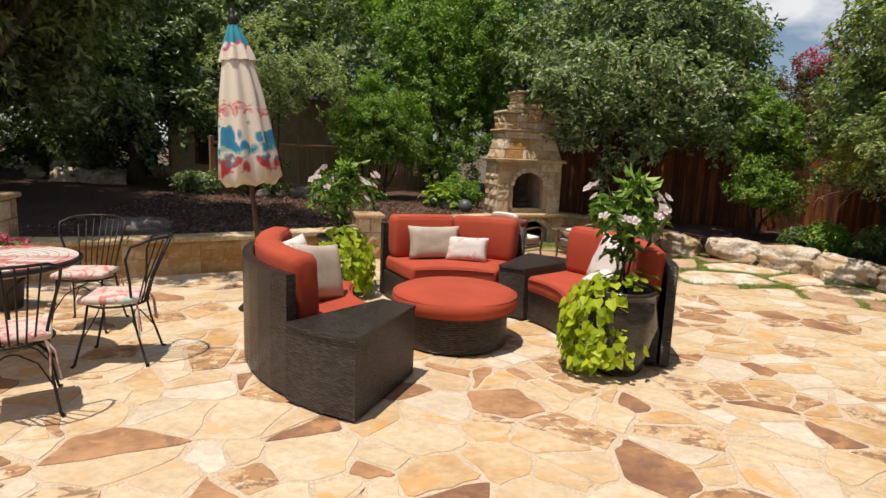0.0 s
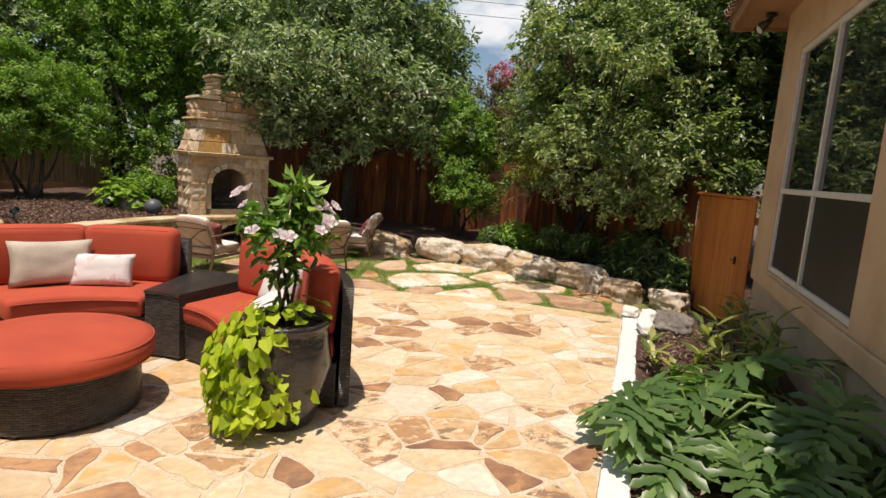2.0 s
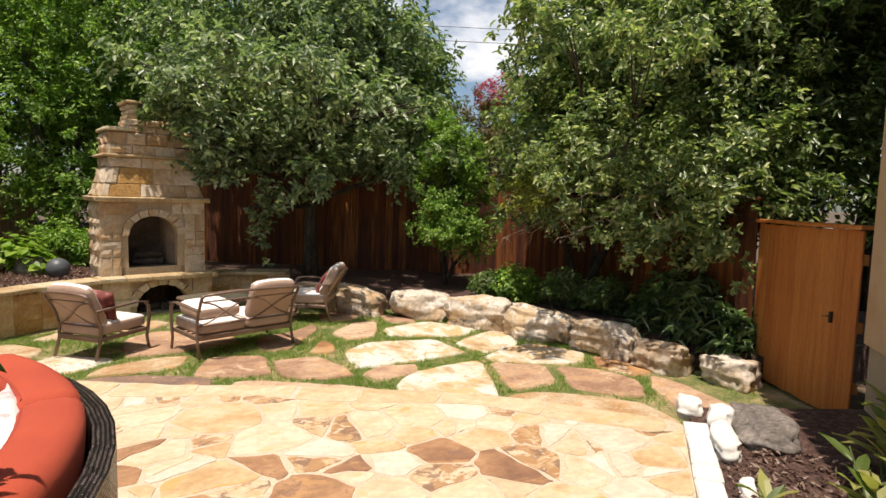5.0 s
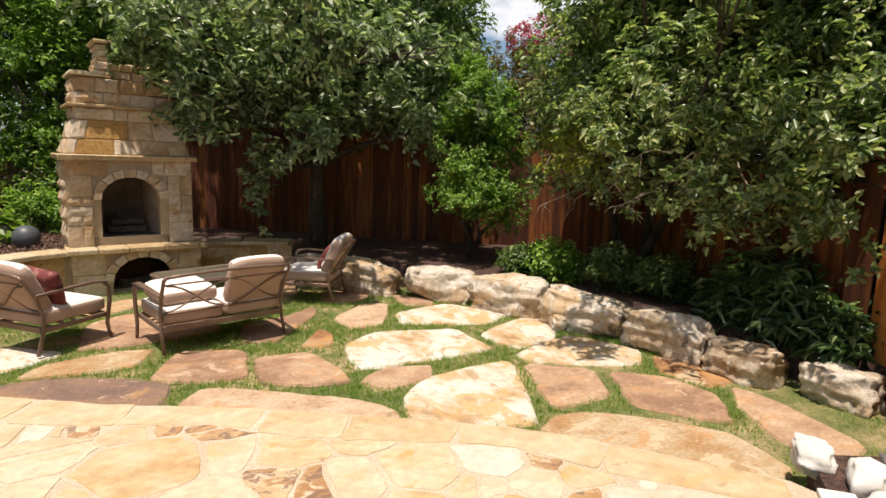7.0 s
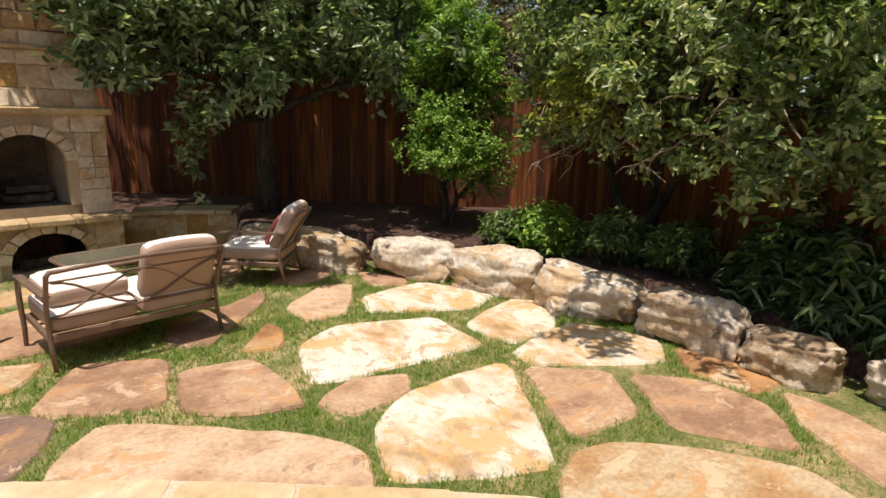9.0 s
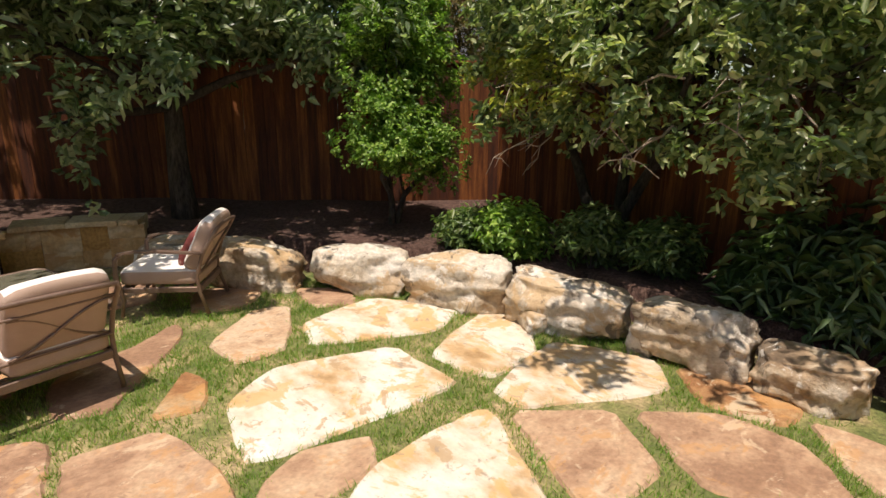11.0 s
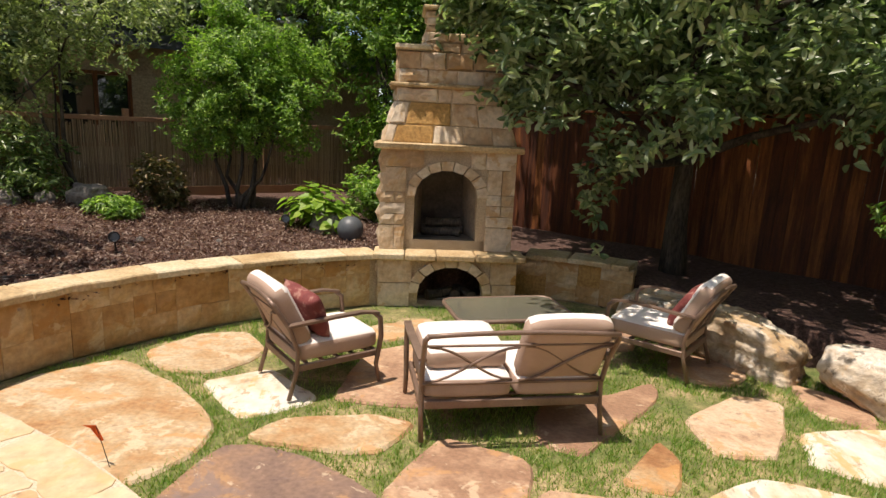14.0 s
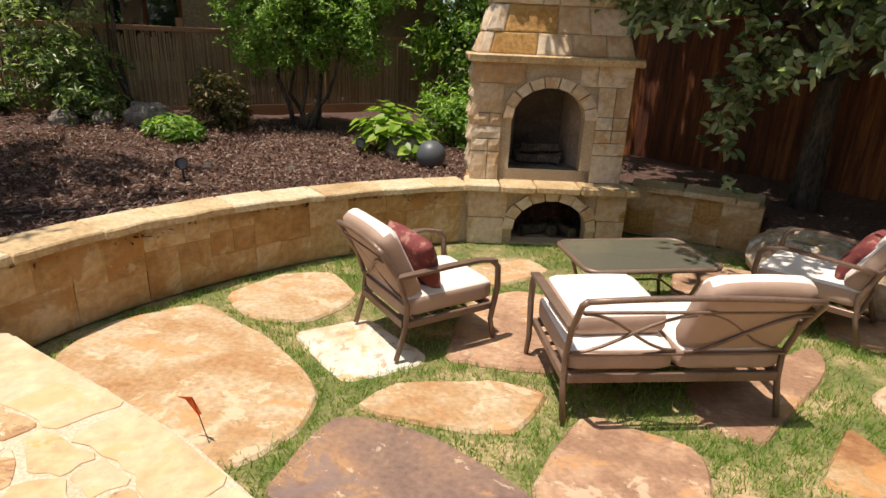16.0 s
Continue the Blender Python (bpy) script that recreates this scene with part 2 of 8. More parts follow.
M_SMOKED_STONE = material("smoked_stone", [(0.3, (0.24, 0.18, 0.13)), (0.7, (0.5, 0.4, 0.29))], scale=2.5, fine=30, rough=0.95)
M_MULCH = material("mulch", [(0.3, (0.06, 0.03, 0.022)), (0.5, (0.15, 0.08, 0.06)), (0.7, (0.28, 0.17, 0.13))], scale=22, detail=8, fine=70, fine_amount=0.5, rough=0.95, bump=1.0, fine_bump=0.8)
M_SOIL = material("lawn_soil", [(0.36, (0.13, 0.17, 0.04)), (0.5, (0.26, 0.25, 0.09)), (0.62, (0.5, 0.38, 0.2))], scale=2.5, fine=50, fine_amount=0.4, rough=0.95, bump=0.6)
M_GROUND = material("earth", [(0.3, (0.09, 0.06, 0.035)), (0.7, (0.2, 0.15, 0.09))], scale=1.2, fine=15, fine_amount=0.4, rough=0.95)
M_STUCCO = material("tan_stucco", [(0.3, (0.5, 0.33, 0.19)), (0.5, (0.6, 0.42, 0.26)), (0.75, (0.66, 0.49, 0.32))], scale=1.7, fine=120, fine_amount=0.1, rough=0.92, bump=0.2)
M_STUCCO_LOW = material("grey_stucco", [(0.3, (0.4, 0.32, 0.23)), (0.7, (0.5, 0.42, 0.31))], scale=2, fine=120, fine_amount=0.12, rough=0.92, bump=0.2)
M_FRAME = plain("white_window_frame", (0.72, 0.68, 0.6), rough=0.5)
M_SOFFIT = material("brown_soffit", [(0.3, (0.33, 0.17, 0.09)), (0.7, (0.44, 0.25, 0.14))], scale=2, fine=60, rough=0.7)
M_TILE = material("clay_roof_tile", [(0.3, (0.13, 0.08, 0.06)), (0.5, (0.3, 0.16, 0.1)), (0.75, (0.42, 0.27, 0.18))], scale=6, fine=60, rough=0.85, spread=0.4, random_from="object")
M_CEDAR = material("cedar_board", [(0.25, (0.065, 0.017, 0.006)), (0.5, (0.15, 0.04, 0.009)), (0.75, (0.38, 0.13, 0.03))], scale=3, fine=30, fine_amount=0.3, rough=0.75, grain=(6, 6, 0.5), spread=0.3, random_from="object", bump=0.3)
M_CEDAR_GATE = material("orange_cedar", [(0.25, (0.42, 0.13, 0.025)), (0.5, (0.55, 0.19, 0.038)), (0.75, (0.62, 0.26, 0.06))], scale=3, fine=30, fine_amount=0.2, rough=0.65, grain=(6, 6, 0.5), spread=0.2, random_from="object", bump=0.25)
M_REED = material("reed", [(0.3, (0.26, 0.17, 0.09)), (0.6, (0.44, 0.31, 0.17)), (0.8, (0.56, 0.42, 0.26))], scale=5, fine=50, rough=0.85, grain=(8, 8, 0.4), spread=0.4, random_from="island")
M_BARK = material("bark", [(0.3, (0.045, 0.034, 0.026)), (0.7, (0.15, 0.12, 0.09))], scale=7, fine=40, fine_amount=0.5, rough=0.95, grain=(1, 1, 0.3), bump=0.9)
M_TWIG = material("dry_twig", [(0.3, (0.3, 0.23, 0.17)), (0.7, (0.5, 0.41, 0.32))], scale=7, fine=40, rough=0.95)
L_OAK = leaf_material("leaf_grey_green", (0.085, 0.135, 0.06), (0.23, 0.3, 0.155), (0.56, 0.61, 0.4), rough=0.33)
L_BRIGHT = leaf_material("leaf_fresh_green", (0.085, 0.17, 0.025), (0.2, 0.34, 0.055), (0.44, 0.58, 0.13))
L_VINELEAF = leaf_material("leaf_glossy_green", (0.05, 0.11, 0.018), (0.12, 0.23, 0.035), (0.3, 0.42, 0.09), rough=0.28)
L_DARK = leaf_material("leaf_dark_green", (0.06, 0.1, 0.033), (0.13, 0.2, 0.06), (0.32, 0.38, 0.15), rough=0.33)
L_YELLOW = leaf_material("leaf_yellow_green", (0.09, 0.14, 0.055), (0.23, 0.3, 0.12), (0.58, 0.6, 0.3), rough=0.33)
L_LIME = leaf_material("leaf_lime", (0.26, 0.36, 0.012), (0.42, 0.52, 0.02), (0.6, 0.68, 0.05), rough=0.5)
L_OLIVE = leaf_material("leaf_olive_brown", (0.0816, 0.0756, 0.03), (0.163, 0.151, 0.054), (0.326, 0.202, 0.108))
L_RED = leaf_material("bloom_red", (0.4, 0.05, 0.08), (0.52, 0.1, 0.15), (0.62, 0.24, 0.28), through_tint=(1, 0.9, 0.9))
L_WHITE = leaf_material("bloom_white", (0.84, 0.72, 0.75), (0.87, 0.83, 0.83), (0.88, 0.86, 0.84), through_tint=(1, 0.95, 0.95))
L_GRASS = leaf_material("grass_blade", (0.13, 0.26, 0.035), (0.24, 0.39, 0.065), (0.48, 0.46, 0.19))
L_VARIEGATED = leaf_material("leaf_variegated", (0.09, 0.14, 0.025), (0.24, 0.27, 0.07), (0.52, 0.48, 0.17))


# ---------------------------------------------------------------- mesh helpers
def mesh_object(name, bm, mat, parent=None, label="", smooth=False):
    me = bpy.data.meshes.new(name)
    bm.to_mesh(me)
    bm.free()
    for m in mat if isinstance(mat, (list, tuple)) else [mat]:
        me.materials.append(m)
    if smooth:
        me.polygons.foreach_set("use_smooth", [True] * len(me.polygons))
    ob = new(name, me)
    if parent:
        ob.parent = parent
    if label:
        ob["label"] = label
    return ob


def part(name, bm, mat, parent, label="", smooth=False):
    return mesh_object(name, bm, mat, parent, label, smooth)


def shared(name, me, parent, m, label=""):
    ob = new(name, me)
    ob.parent = parent
    ob.matrix_basis = m
    if label:
        ob["label"] = label
    return ob


def empty(name, m=None):
    ob = new(name)
    ob.empty_display_size = 0.1
    if m is not None:
        ob.matrix_basis = m
    return ob


def box(bm, x0, x1, y0, y1, z0, z1, bevel=0.0, m=None, segments=1):
    r = bmesh.ops.create_cube(bm, size=1, matrix=Matrix.LocRotScale(((x0 + x1) / 2, (y0 + y1) / 2, (z0 + z1) / 2), None, (x1 - x0, y1 - y0, z1 - z0)))
    vs = r["verts"]
    if bevel:
        es = list({e for v in vs for e in v.link_edges})
        out = bmesh.ops.bevel(bm, geom=es, offset=bevel, segments=segments, affect="EDGES", profile=0.6)
        vs = list({v for f in out["faces"] for v in f.verts} | {v for v in vs if v.is_valid})
    if m is not None:
        bmesh.ops.transform(bm, matrix=m, verts=[v for v in vs if v.is_valid])
    return vs


def tube(bm, pts, radii, sides=8, caps=True):
    """A round bar along pts; radii: one, or one a point."""
    pts = [Vector(p) for p in pts]
    if not isinstance(radii, (list, tuple)):
        radii = [radii] * len(pts)
    rings, ref = [], None
    for i, p in enumerate(pts):
        d = (pts[min(i + 1, len(pts) - 1)] - pts[max(i - 1, 0)]).normalized()
        if ref is None:
            ref = d.orthogonal().normalized()
        ref = (ref - d * ref.dot(d))
        ref = ref.normalized() if ref.length > 1e-5 else d.orthogonal().normalized()
        side = d.cross(ref)
        rings.append([bm.verts.new(p + (ref * math.cos(a) + side * math.sin(a)) * radii[i]) for a in (2 * math.pi * k / sides for k in range(sides))])
    for a, b in zip(rings, rings[1:]):
        for k in range(sides):
            bm.faces.new((a[k], a[(k + 1) % sides], b[(k + 1) % sides], b[k]))
    if caps:
        bm.faces.new(rings[0][::-1])
        bm.faces.new(rings[-1])


def prism(bm, outline, z0, z1, bevel=0.0, tilt=0.0, rng=None):
    """An upright block over a plan outline (counter-clockwise), with a worn upper edge."""
    cx, cy = sum(p[0] for p in outline) / len(outline), sum(p[1] for p in outline) / len(outline)
    low = [bm.verts.new((x, y, z0)) for x, y in outline]
    rows = [low]
    if bevel:
        rows.append([bm.verts.new((x, y, z1 - bevel)) for x, y in outline])
        top = []
        for x, y in outline:
            d = math.hypot(x - cx, y - cy) or 1
            k = max(0.0, 1 - bevel / d)
            top.append(bm.verts.new((cx + (x - cx) * k, cy + (y - cy) * k, z1)))
        rows.append(top)
    else:
        rows.append([bm.verts.new((x, y, z1)) for x, y in outline])
    n = len(outline)
    for a, b in zip(rows, rows[1:]):
        for k in range(n):
            bm.faces.new((a[k], a[(k + 1) % n], b[(k + 1) % n], b[k]))
    bm.faces.new(rows[-1])
    return rows


def lathe(bm, profile, sides=32, m=None):
    """A turned body from (radius, z) rows."""
    rings = [[bm.verts.new((r * math.cos(2 * math.pi * k / sides), r * math.sin(2 * math.pi * k / sides), z)) for k in range(sides)] for r, z in profile]
    for a, b in zip(rings, rings[1:]):
        for k in range(sides):
            bm.faces.new((a[k], a[(k + 1) % sides], b[(k + 1) % sides], b[k]))
    vs = [v for r in rings for v in r]
    if m is not None:
        bmesh.ops.transform(bm, matrix=m, verts=vs)
    return rings


def ccw(pts):
    a = sum(p[0] * q[1] - q[0] * p[1] for p, q in zip(pts, pts[1:] + pts[:1]))
    return pts if a > 0 else pts[::-1]


def leaf_mesh(name, centres, normals, length, width, mat, parent, label="", rosette=5, seed=1, droop=0.15, kind="", broad=False):
    """Many leaves in one mesh: at each centre a rosette of pointed, folded leaves about the normal."""
    rng = np.random.default_rng(seed)
    c = np.repeat(np.asarray(centres, float), rosette, 0)
    nrm = np.repeat(np.asarray(normals, float), rosette, 0)
    n = len(c)
    nrm += rng.normal(0, 0.5, (n, 3))
    nrm /= np.linalg.norm(nrm, axis=1)[:, None]
    t = rng.normal(0, 1, (n, 3))
    t -= nrm * (t * nrm).sum(1)[:, None]
    t /= np.linalg.norm(t, axis=1)[:, None]
    s = np.cross(nrm, t)
    ln = (length * rng.uniform(0.65, 1.25, n))[:, None]
    wd = (width * rng.uniform(0.7, 1.2, n))[:, None]
    root = c + rng.normal(0, length * 0.25, (n, 3))
    mid = root + t * ln * 0.5 + nrm * ln * 0.1
    tip = root + t * ln - nrm * ln * droop
    if broad:
        low, high = root + t * ln * 0.3 + nrm * ln * 0.09, root + t * ln * 0.68 + nrm * ln * 0.03
        lift = nrm * wd * 0.12
        ring = [root, low + s * wd * 0.42 + lift, high + s * wd * 0.46 + lift, tip, high - s * wd * 0.46 + lift, low - s * wd * 0.42 + lift]
        fan = [(0, 1, 2), (0, 2, 3), (0, 3, 4), (0, 4, 5)]
    else:
        ring = [root, mid + s * wd * 0.5, tip, mid - s * wd * 0.5]
        fan = [(0, 1, 2), (0, 2, 3)]
    v = np.stack(ring, 1).reshape(-1, 3)
    me = bpy.data.meshes.new(name)
    idx = np.arange(n)[:, None] * len(ring)
    tris = np.concatenate([idx + [f] for f in fan], 1).reshape(-1)
    me.vertices.add(n * len(ring))
    me.vertices.foreach_set("co", v.ravel())
    me.loops.add(len(tris))
    me.loops.foreach_set("vertex_index", tris.astype(np.int32))
    me.polygons.add(n * len(fan))
    me.polygons.foreach_set("loop_start", np.arange(0, len(tris), 3, dtype=np.int32))
    me.update(calc_edges=True)
    me.materials.append(mat)
    ob = new(name, me)
    if parent:
        ob.parent = parent
    if label:
        ob["label"] = label
    if kind:
        ob["kind"] = kind
    return ob


def clump_points(blobs, count, seed, shell=0.55, gaps=0.42, scale=1.3, twig=0.0):
    """Points in the outer shell of some ellipsoids (x, y, z, rx, ry, rz), gathered on twigs, with gaps between clumps."""
    rng = np.random.default_rng(seed)
    vol = np.array([b[3] * b[4] + b[4] * b[5] + b[3] * b[5] for b in blobs])
    pts, nrm = [], []
    per = 9 if twig else 1
    for b, k in zip(blobs, np.maximum(1, (count / per * vol / vol.sum()).astype(int))):
        d = rng.normal(0, 1, (k * 2, 3))
        d /= np.linalg.norm(d, axis=1)[:, None]
        r = 1.05 - shell * rng.random(k * 2) ** 1.4
        p = d * r[:, None] * np.array(b[3:6]) + np.array(b[:3])
        lump = np.array([noise.noise(Vector(q) * scale) + 0.6 * noise.noise(Vector(q) * scale * 2.7) for q in p])
        p = p + d * (lump * 0.3)[:, None] * np.array(b[3:6])
        keep = (lump + rng.normal(0, 0.12, len(lump))) > -gaps * 0.5
        p, d = p[keep][:k], d[keep][:k]
        if twig:
            # leaves strung along twigs that point outwards and droop
            u = rng.random((len(p), per, 1))
            t = d + rng.normal(0, 0.55, d.shape)
            t[:, 2] -= 0.15
            t /= np.linalg.norm(t, axis=1)[:, None]
            q = p[:, None, :] + t[:, None, :] * (u - 0.35) * twig + rng.normal(0, twig * 0.16, (len(p), per, 3))
            d = np.repeat(d, per, 0)
            p = q.reshape(-1, 3)
        pts.append(p)
        nrm.append(d * 0.55 + np.array([0, 0, 0.75]))
    return np.concatenate(pts), np.concatenate(nrm)


def make_tree(name, x, y, z, trunks, blobs, mat, label, leaf=(0.1, 0.045), count=6000, rosette=6, seed=1, radius=0.09, category="tree", gaps=0.3, shell=0.7, scale=1.3, broad=False):
    """A tree or tall shrub: bent tapering stems with limbs into each clump of the crown, and a crown of leaves. blobs are relative to the base."""
    rng = random.Random(seed)
    root = tagged(empty(name, pose(x, y, z)), label, category)
    bm = bmesh.new()
    for k in range(trunks):
        a = rng.uniform(0, 6.28)
        off = Vector((math.cos(a), math.sin(a), 0)) * (0.16 if trunks > 1 else 0)
        mine = blobs[k::trunks] or blobs
        top = Vector(mine[0][:3])
        p0, p3 = off + Vector((0, 0, -0.1)), top
        pts = [p0.lerp(p3, u) + Vector((rng.uniform(-1, 1), rng.uniform(-1, 1), 0)) * 0.1 * math.sin(u * 3.1) for u in (0, 0.2, 0.4, 0.6, 0.8, 1)]
        rr = radius / (1 if trunks == 1 else 1.6)
        tube(bm, pts, [rr * (1.25 - u) if i else rr * 1.5 for i, u in enumerate((0, 0.2, 0.4, 0.6, 0.8, 1))], 8)
        for b in mine[1:]:
            s = pts[rng.choice((2, 3, 4))]
            e = Vector(b[:3])
            q = [s.lerp(e, u) + Vector((rng.uniform(-1, 1), rng.uniform(-1, 1), rng.uniform(-0.5, 1))) * 0.08 for u in (0.33, 0.66)]
            tube(bm, [s, *q, e], [rr * 0.5, rr * 0.38, rr * 0.26, rr * 0.12], 6)
            for _ in range(3):
                e2 = e + Vector((rng.uniform(-1, 1) * b[3], rng.uniform(-1, 1) * b[4], rng.uniform(-1, 1) * b[5])) * 0.7
                tube(bm, [q[1], q[1].lerp(e2, 0.5) + Vector((0, 0, 0.05)), e2], [rr * 0.22, rr * 0.14, rr * 0.06], 5)
    part("trunk", bm, M_BARK, root, smooth=True)
    p, n = clump_points(blobs, count, seed, shell=shell, gaps=gaps, scale=scale, twig=leaf[0] * 4.2)
    leaf_mesh("crown", p, n, leaf[0], leaf[1], mat, root, rosette=rosette, seed=seed, broad=broad)
    return root


# ---------------------------------------------------------------- plan
G = -0.25                                     # lawn level; the patio is 0
U = Vector((0.757, 0.653))                    # along the house wall
N = Vector((-0.653, 0.757))                   # out of the house wall
PATIO_EDGE = [(7.2, 4.7), (6.66, 5.36), (6.22, 5.79), (5.74, 6.12), (5.24, 6.44), (4.73, 6.74), (4.09, 7.06), (3.41, 7.5), (2.9, 7.79), (2.31, 8.03), (1.45, 8.36)]
WALL = [(-6.5, 5.5), (-4, 5.7), (-2.15, 5.96), (-0.6, 6.7), (0.6, 7.4), (1.2, 8.2), (1.4, 9.1), (1.9, 9.98), (2.48, 10.65), (3.05, 11.1), (3.55, 11.42)]


def inside(poly, x, y):
    c = False
    for (x0, y0), (x1, y1) in zip(poly, poly[1:] + poly[:1]):
        if (y0 > y) != (y1 > y) and x < (x1 - x0) * (y - y0) / (y1 - y0) + x0:
            c = not c
    return c


def resample(path, step):
    """Even points along a rounded path."""
    for _ in range(2):
        out = [path[0]]
        for a, b in zip(path, path[1:]):
            out += [(a[0] * 0.75 + b[0] * 0.25, a[1] * 0.75 + b[1] * 0.25), (a[0] * 0.25 + b[0] * 0.75, a[1] * 0.25 + b[1] * 0.75)]
        path = out + [path[-1]]
    pts, left = [Vector(path[0])], step
    for a, b in zip(path, path[1:]):
        a, b = Vector(a), Vector(b)
        length = (b - a).length
        while left <= length:
            pts.append(a.lerp(b, left / length))
            left += step
        left -= length
    return pts


# ---------------------------------------------------------------- ground
bm = bmesh.new()
bmesh.ops.create_grid(bm, x_segments=40, y_segments=40, size=400, matrix=pose(0, 0, -0.42))
ground = tagged(mesh_object("ground", bm, M_GROUND), "brown earth that runs on under the garden", "ground", kind="structure")

BED = WALL + [(4.3, 11.9), (5.1, 12.25), (6.35, 11.85), (7.05, 11.15), (7.65, 10.5), (8.4, 9.65), (8.9, 8.65), (9.15, 7.4), (9.25, 6.5), (9.3, 5.6), (9.85, 5.1), (40, 5), (40, 40), (-30, 40), (-30, 5.5)]


def bed_height(x, y):
    left = min(1.0, max(0.0, (5.0 - x) / 3.0))
    far = max(0.0, y - (9.5 if x > 0 else 6.5 + 0.5 * max(x + 6, 0)))
    wave = 0.04 * noise.noise(Vector((x, y, 0)) * 0.9) + 0.015 * noise.noise(Vector((x, y, 3)) * 5)
    return 0.02 + 0.22 * left + 0.03 * min(far, 8) + wave + (0.12 if x < 0 else 0.0) * min(1, -min(x, 0))


bm = bmesh.new()
step = 0.2
grid = {}
for i in range(-70, 100):
    for j in range(26, 130):
        x, y = i * step, j * step
        if all(inside(BED, x + dx * step, y + dy * step) for dx in (0, 1) for dy in (0, 1)):
            q = []
            for dx, dy in ((0, 0), (1, 0), (1, 1), (0, 1)):
                key = (i + dx, j + dy)
                if key not in grid:
                    gx, gy = key[0] * step, key[1] * step
                    grid[key] = bm.verts.new((gx, gy, bed_height(gx, gy)))
                q.append(grid[key])
            bm.faces.new(q)
rim = bmesh.ops.extrude_edge_only(bm, edges=[e for e in bm.edges if e.is_boundary])
for v in rim["geom"]:
    if isinstance(v, bmesh.types.BMVert):
        v.co.z = -0.45
mulch = tagged(mesh_object("mulch_bed", bm, M_MULCH, smooth=True), "dark brown shredded mulch in the raised planting bed", "ground", kind="structure")

LAWN = [(7.1, 4.6), (6.6, 5.2), (4.6, 6.6), (3.3, 7.4), (1.0, 8.3), (1.3, 9.2), (1.9, 10.1), (3.2, 11.4), (5.0, 12.4), (6.4, 12.1), (7.2, 11.4), (8.6, 9.8), (9.2, 8.5), (9.5, 6.5), (10.2, 5.4), (8.9, 4.1)]
bm = bmesh.new()
prism(bm, ccw(LAWN), G - 0.15, G - 0.02)
lawn = tagged(mesh_object("lawn_ground", bm, M_SOIL), "soil of the lawn with patchy yellow and green thatch", "ground", kind="structure")

KERB0, KERB1 = Vector((7.2, 4.6)), Vector((7.2, 4.6)) - U * 13
W0 = Vector((8.95, 4.2))                       # the house's corner
bm = bmesh.new()
prism(bm, ccw([tuple(KERB0 - N * 0.1 + U * 0.5), tuple(KERB1 - N * 0.1), tuple(W0 - U * 14 - N * 0.1), tuple(W0 - N * 0.1)]), -0.3, -0.03)
tagged(mesh_object("house_bed_ground", bm, M_MULCH), "brown mulch in the bed along the house wall", "ground", kind="structure")

# ---------------------------------------------------------------- patio: a slab and crazy paving in mortar
PATIO = ccw(PATIO_EDGE + [(1.0, 8.2), (0.4, 7.5), (-0.6, 6.85), (-2.15, 6.1), (-6.5, 5.6), (-6.5, -4), tuple(KERB1 - N * 0.03), tuple(KERB0 - N * 0.03)])
bm = bmesh.new()
prism(bm, PATIO, -0.34, -0.0035)
patio = tagged(mesh_object("patio", bm, M_MORTAR), "sunlit crazy paving patio of cream and brown flagstones", "patio", kind="structure")


def clip(poly, px, py, nx, ny):
    """The part of poly on the side of the line through p that n points away from."""
    out = []
    for (ax, ay), (bx, by) in zip(poly, poly[1:] + poly[:1]):
        da, db = (ax - px) * nx + (ay - py) * ny, (bx - px) * nx + (by - py) * ny
        if da <= 0:
            out.append((ax, ay))
        if da * db < 0:
            k = da / (da - db)
            out.append((ax + (bx - ax) * k, ay + (by - ay) * k))
    return out


rng = random.Random(11)
BROWN = [(1.35, 2.95), (0.5, 1.75), (1.2, 2.0), (2.9, 2.0), (3.87, 3.8), (4.25, 3.5), (4.9, 5.1), (4.34, 5.0), (5.6, 4.5), (3.9, 2.75), (-0.3, 2.2), (0.1, 1.2)]


def area(poly):
    return 0.5 * sum(p[0] * q[1] - q[0] * p[1] for p, q in zip(poly, poly[1:] + poly[:1]))


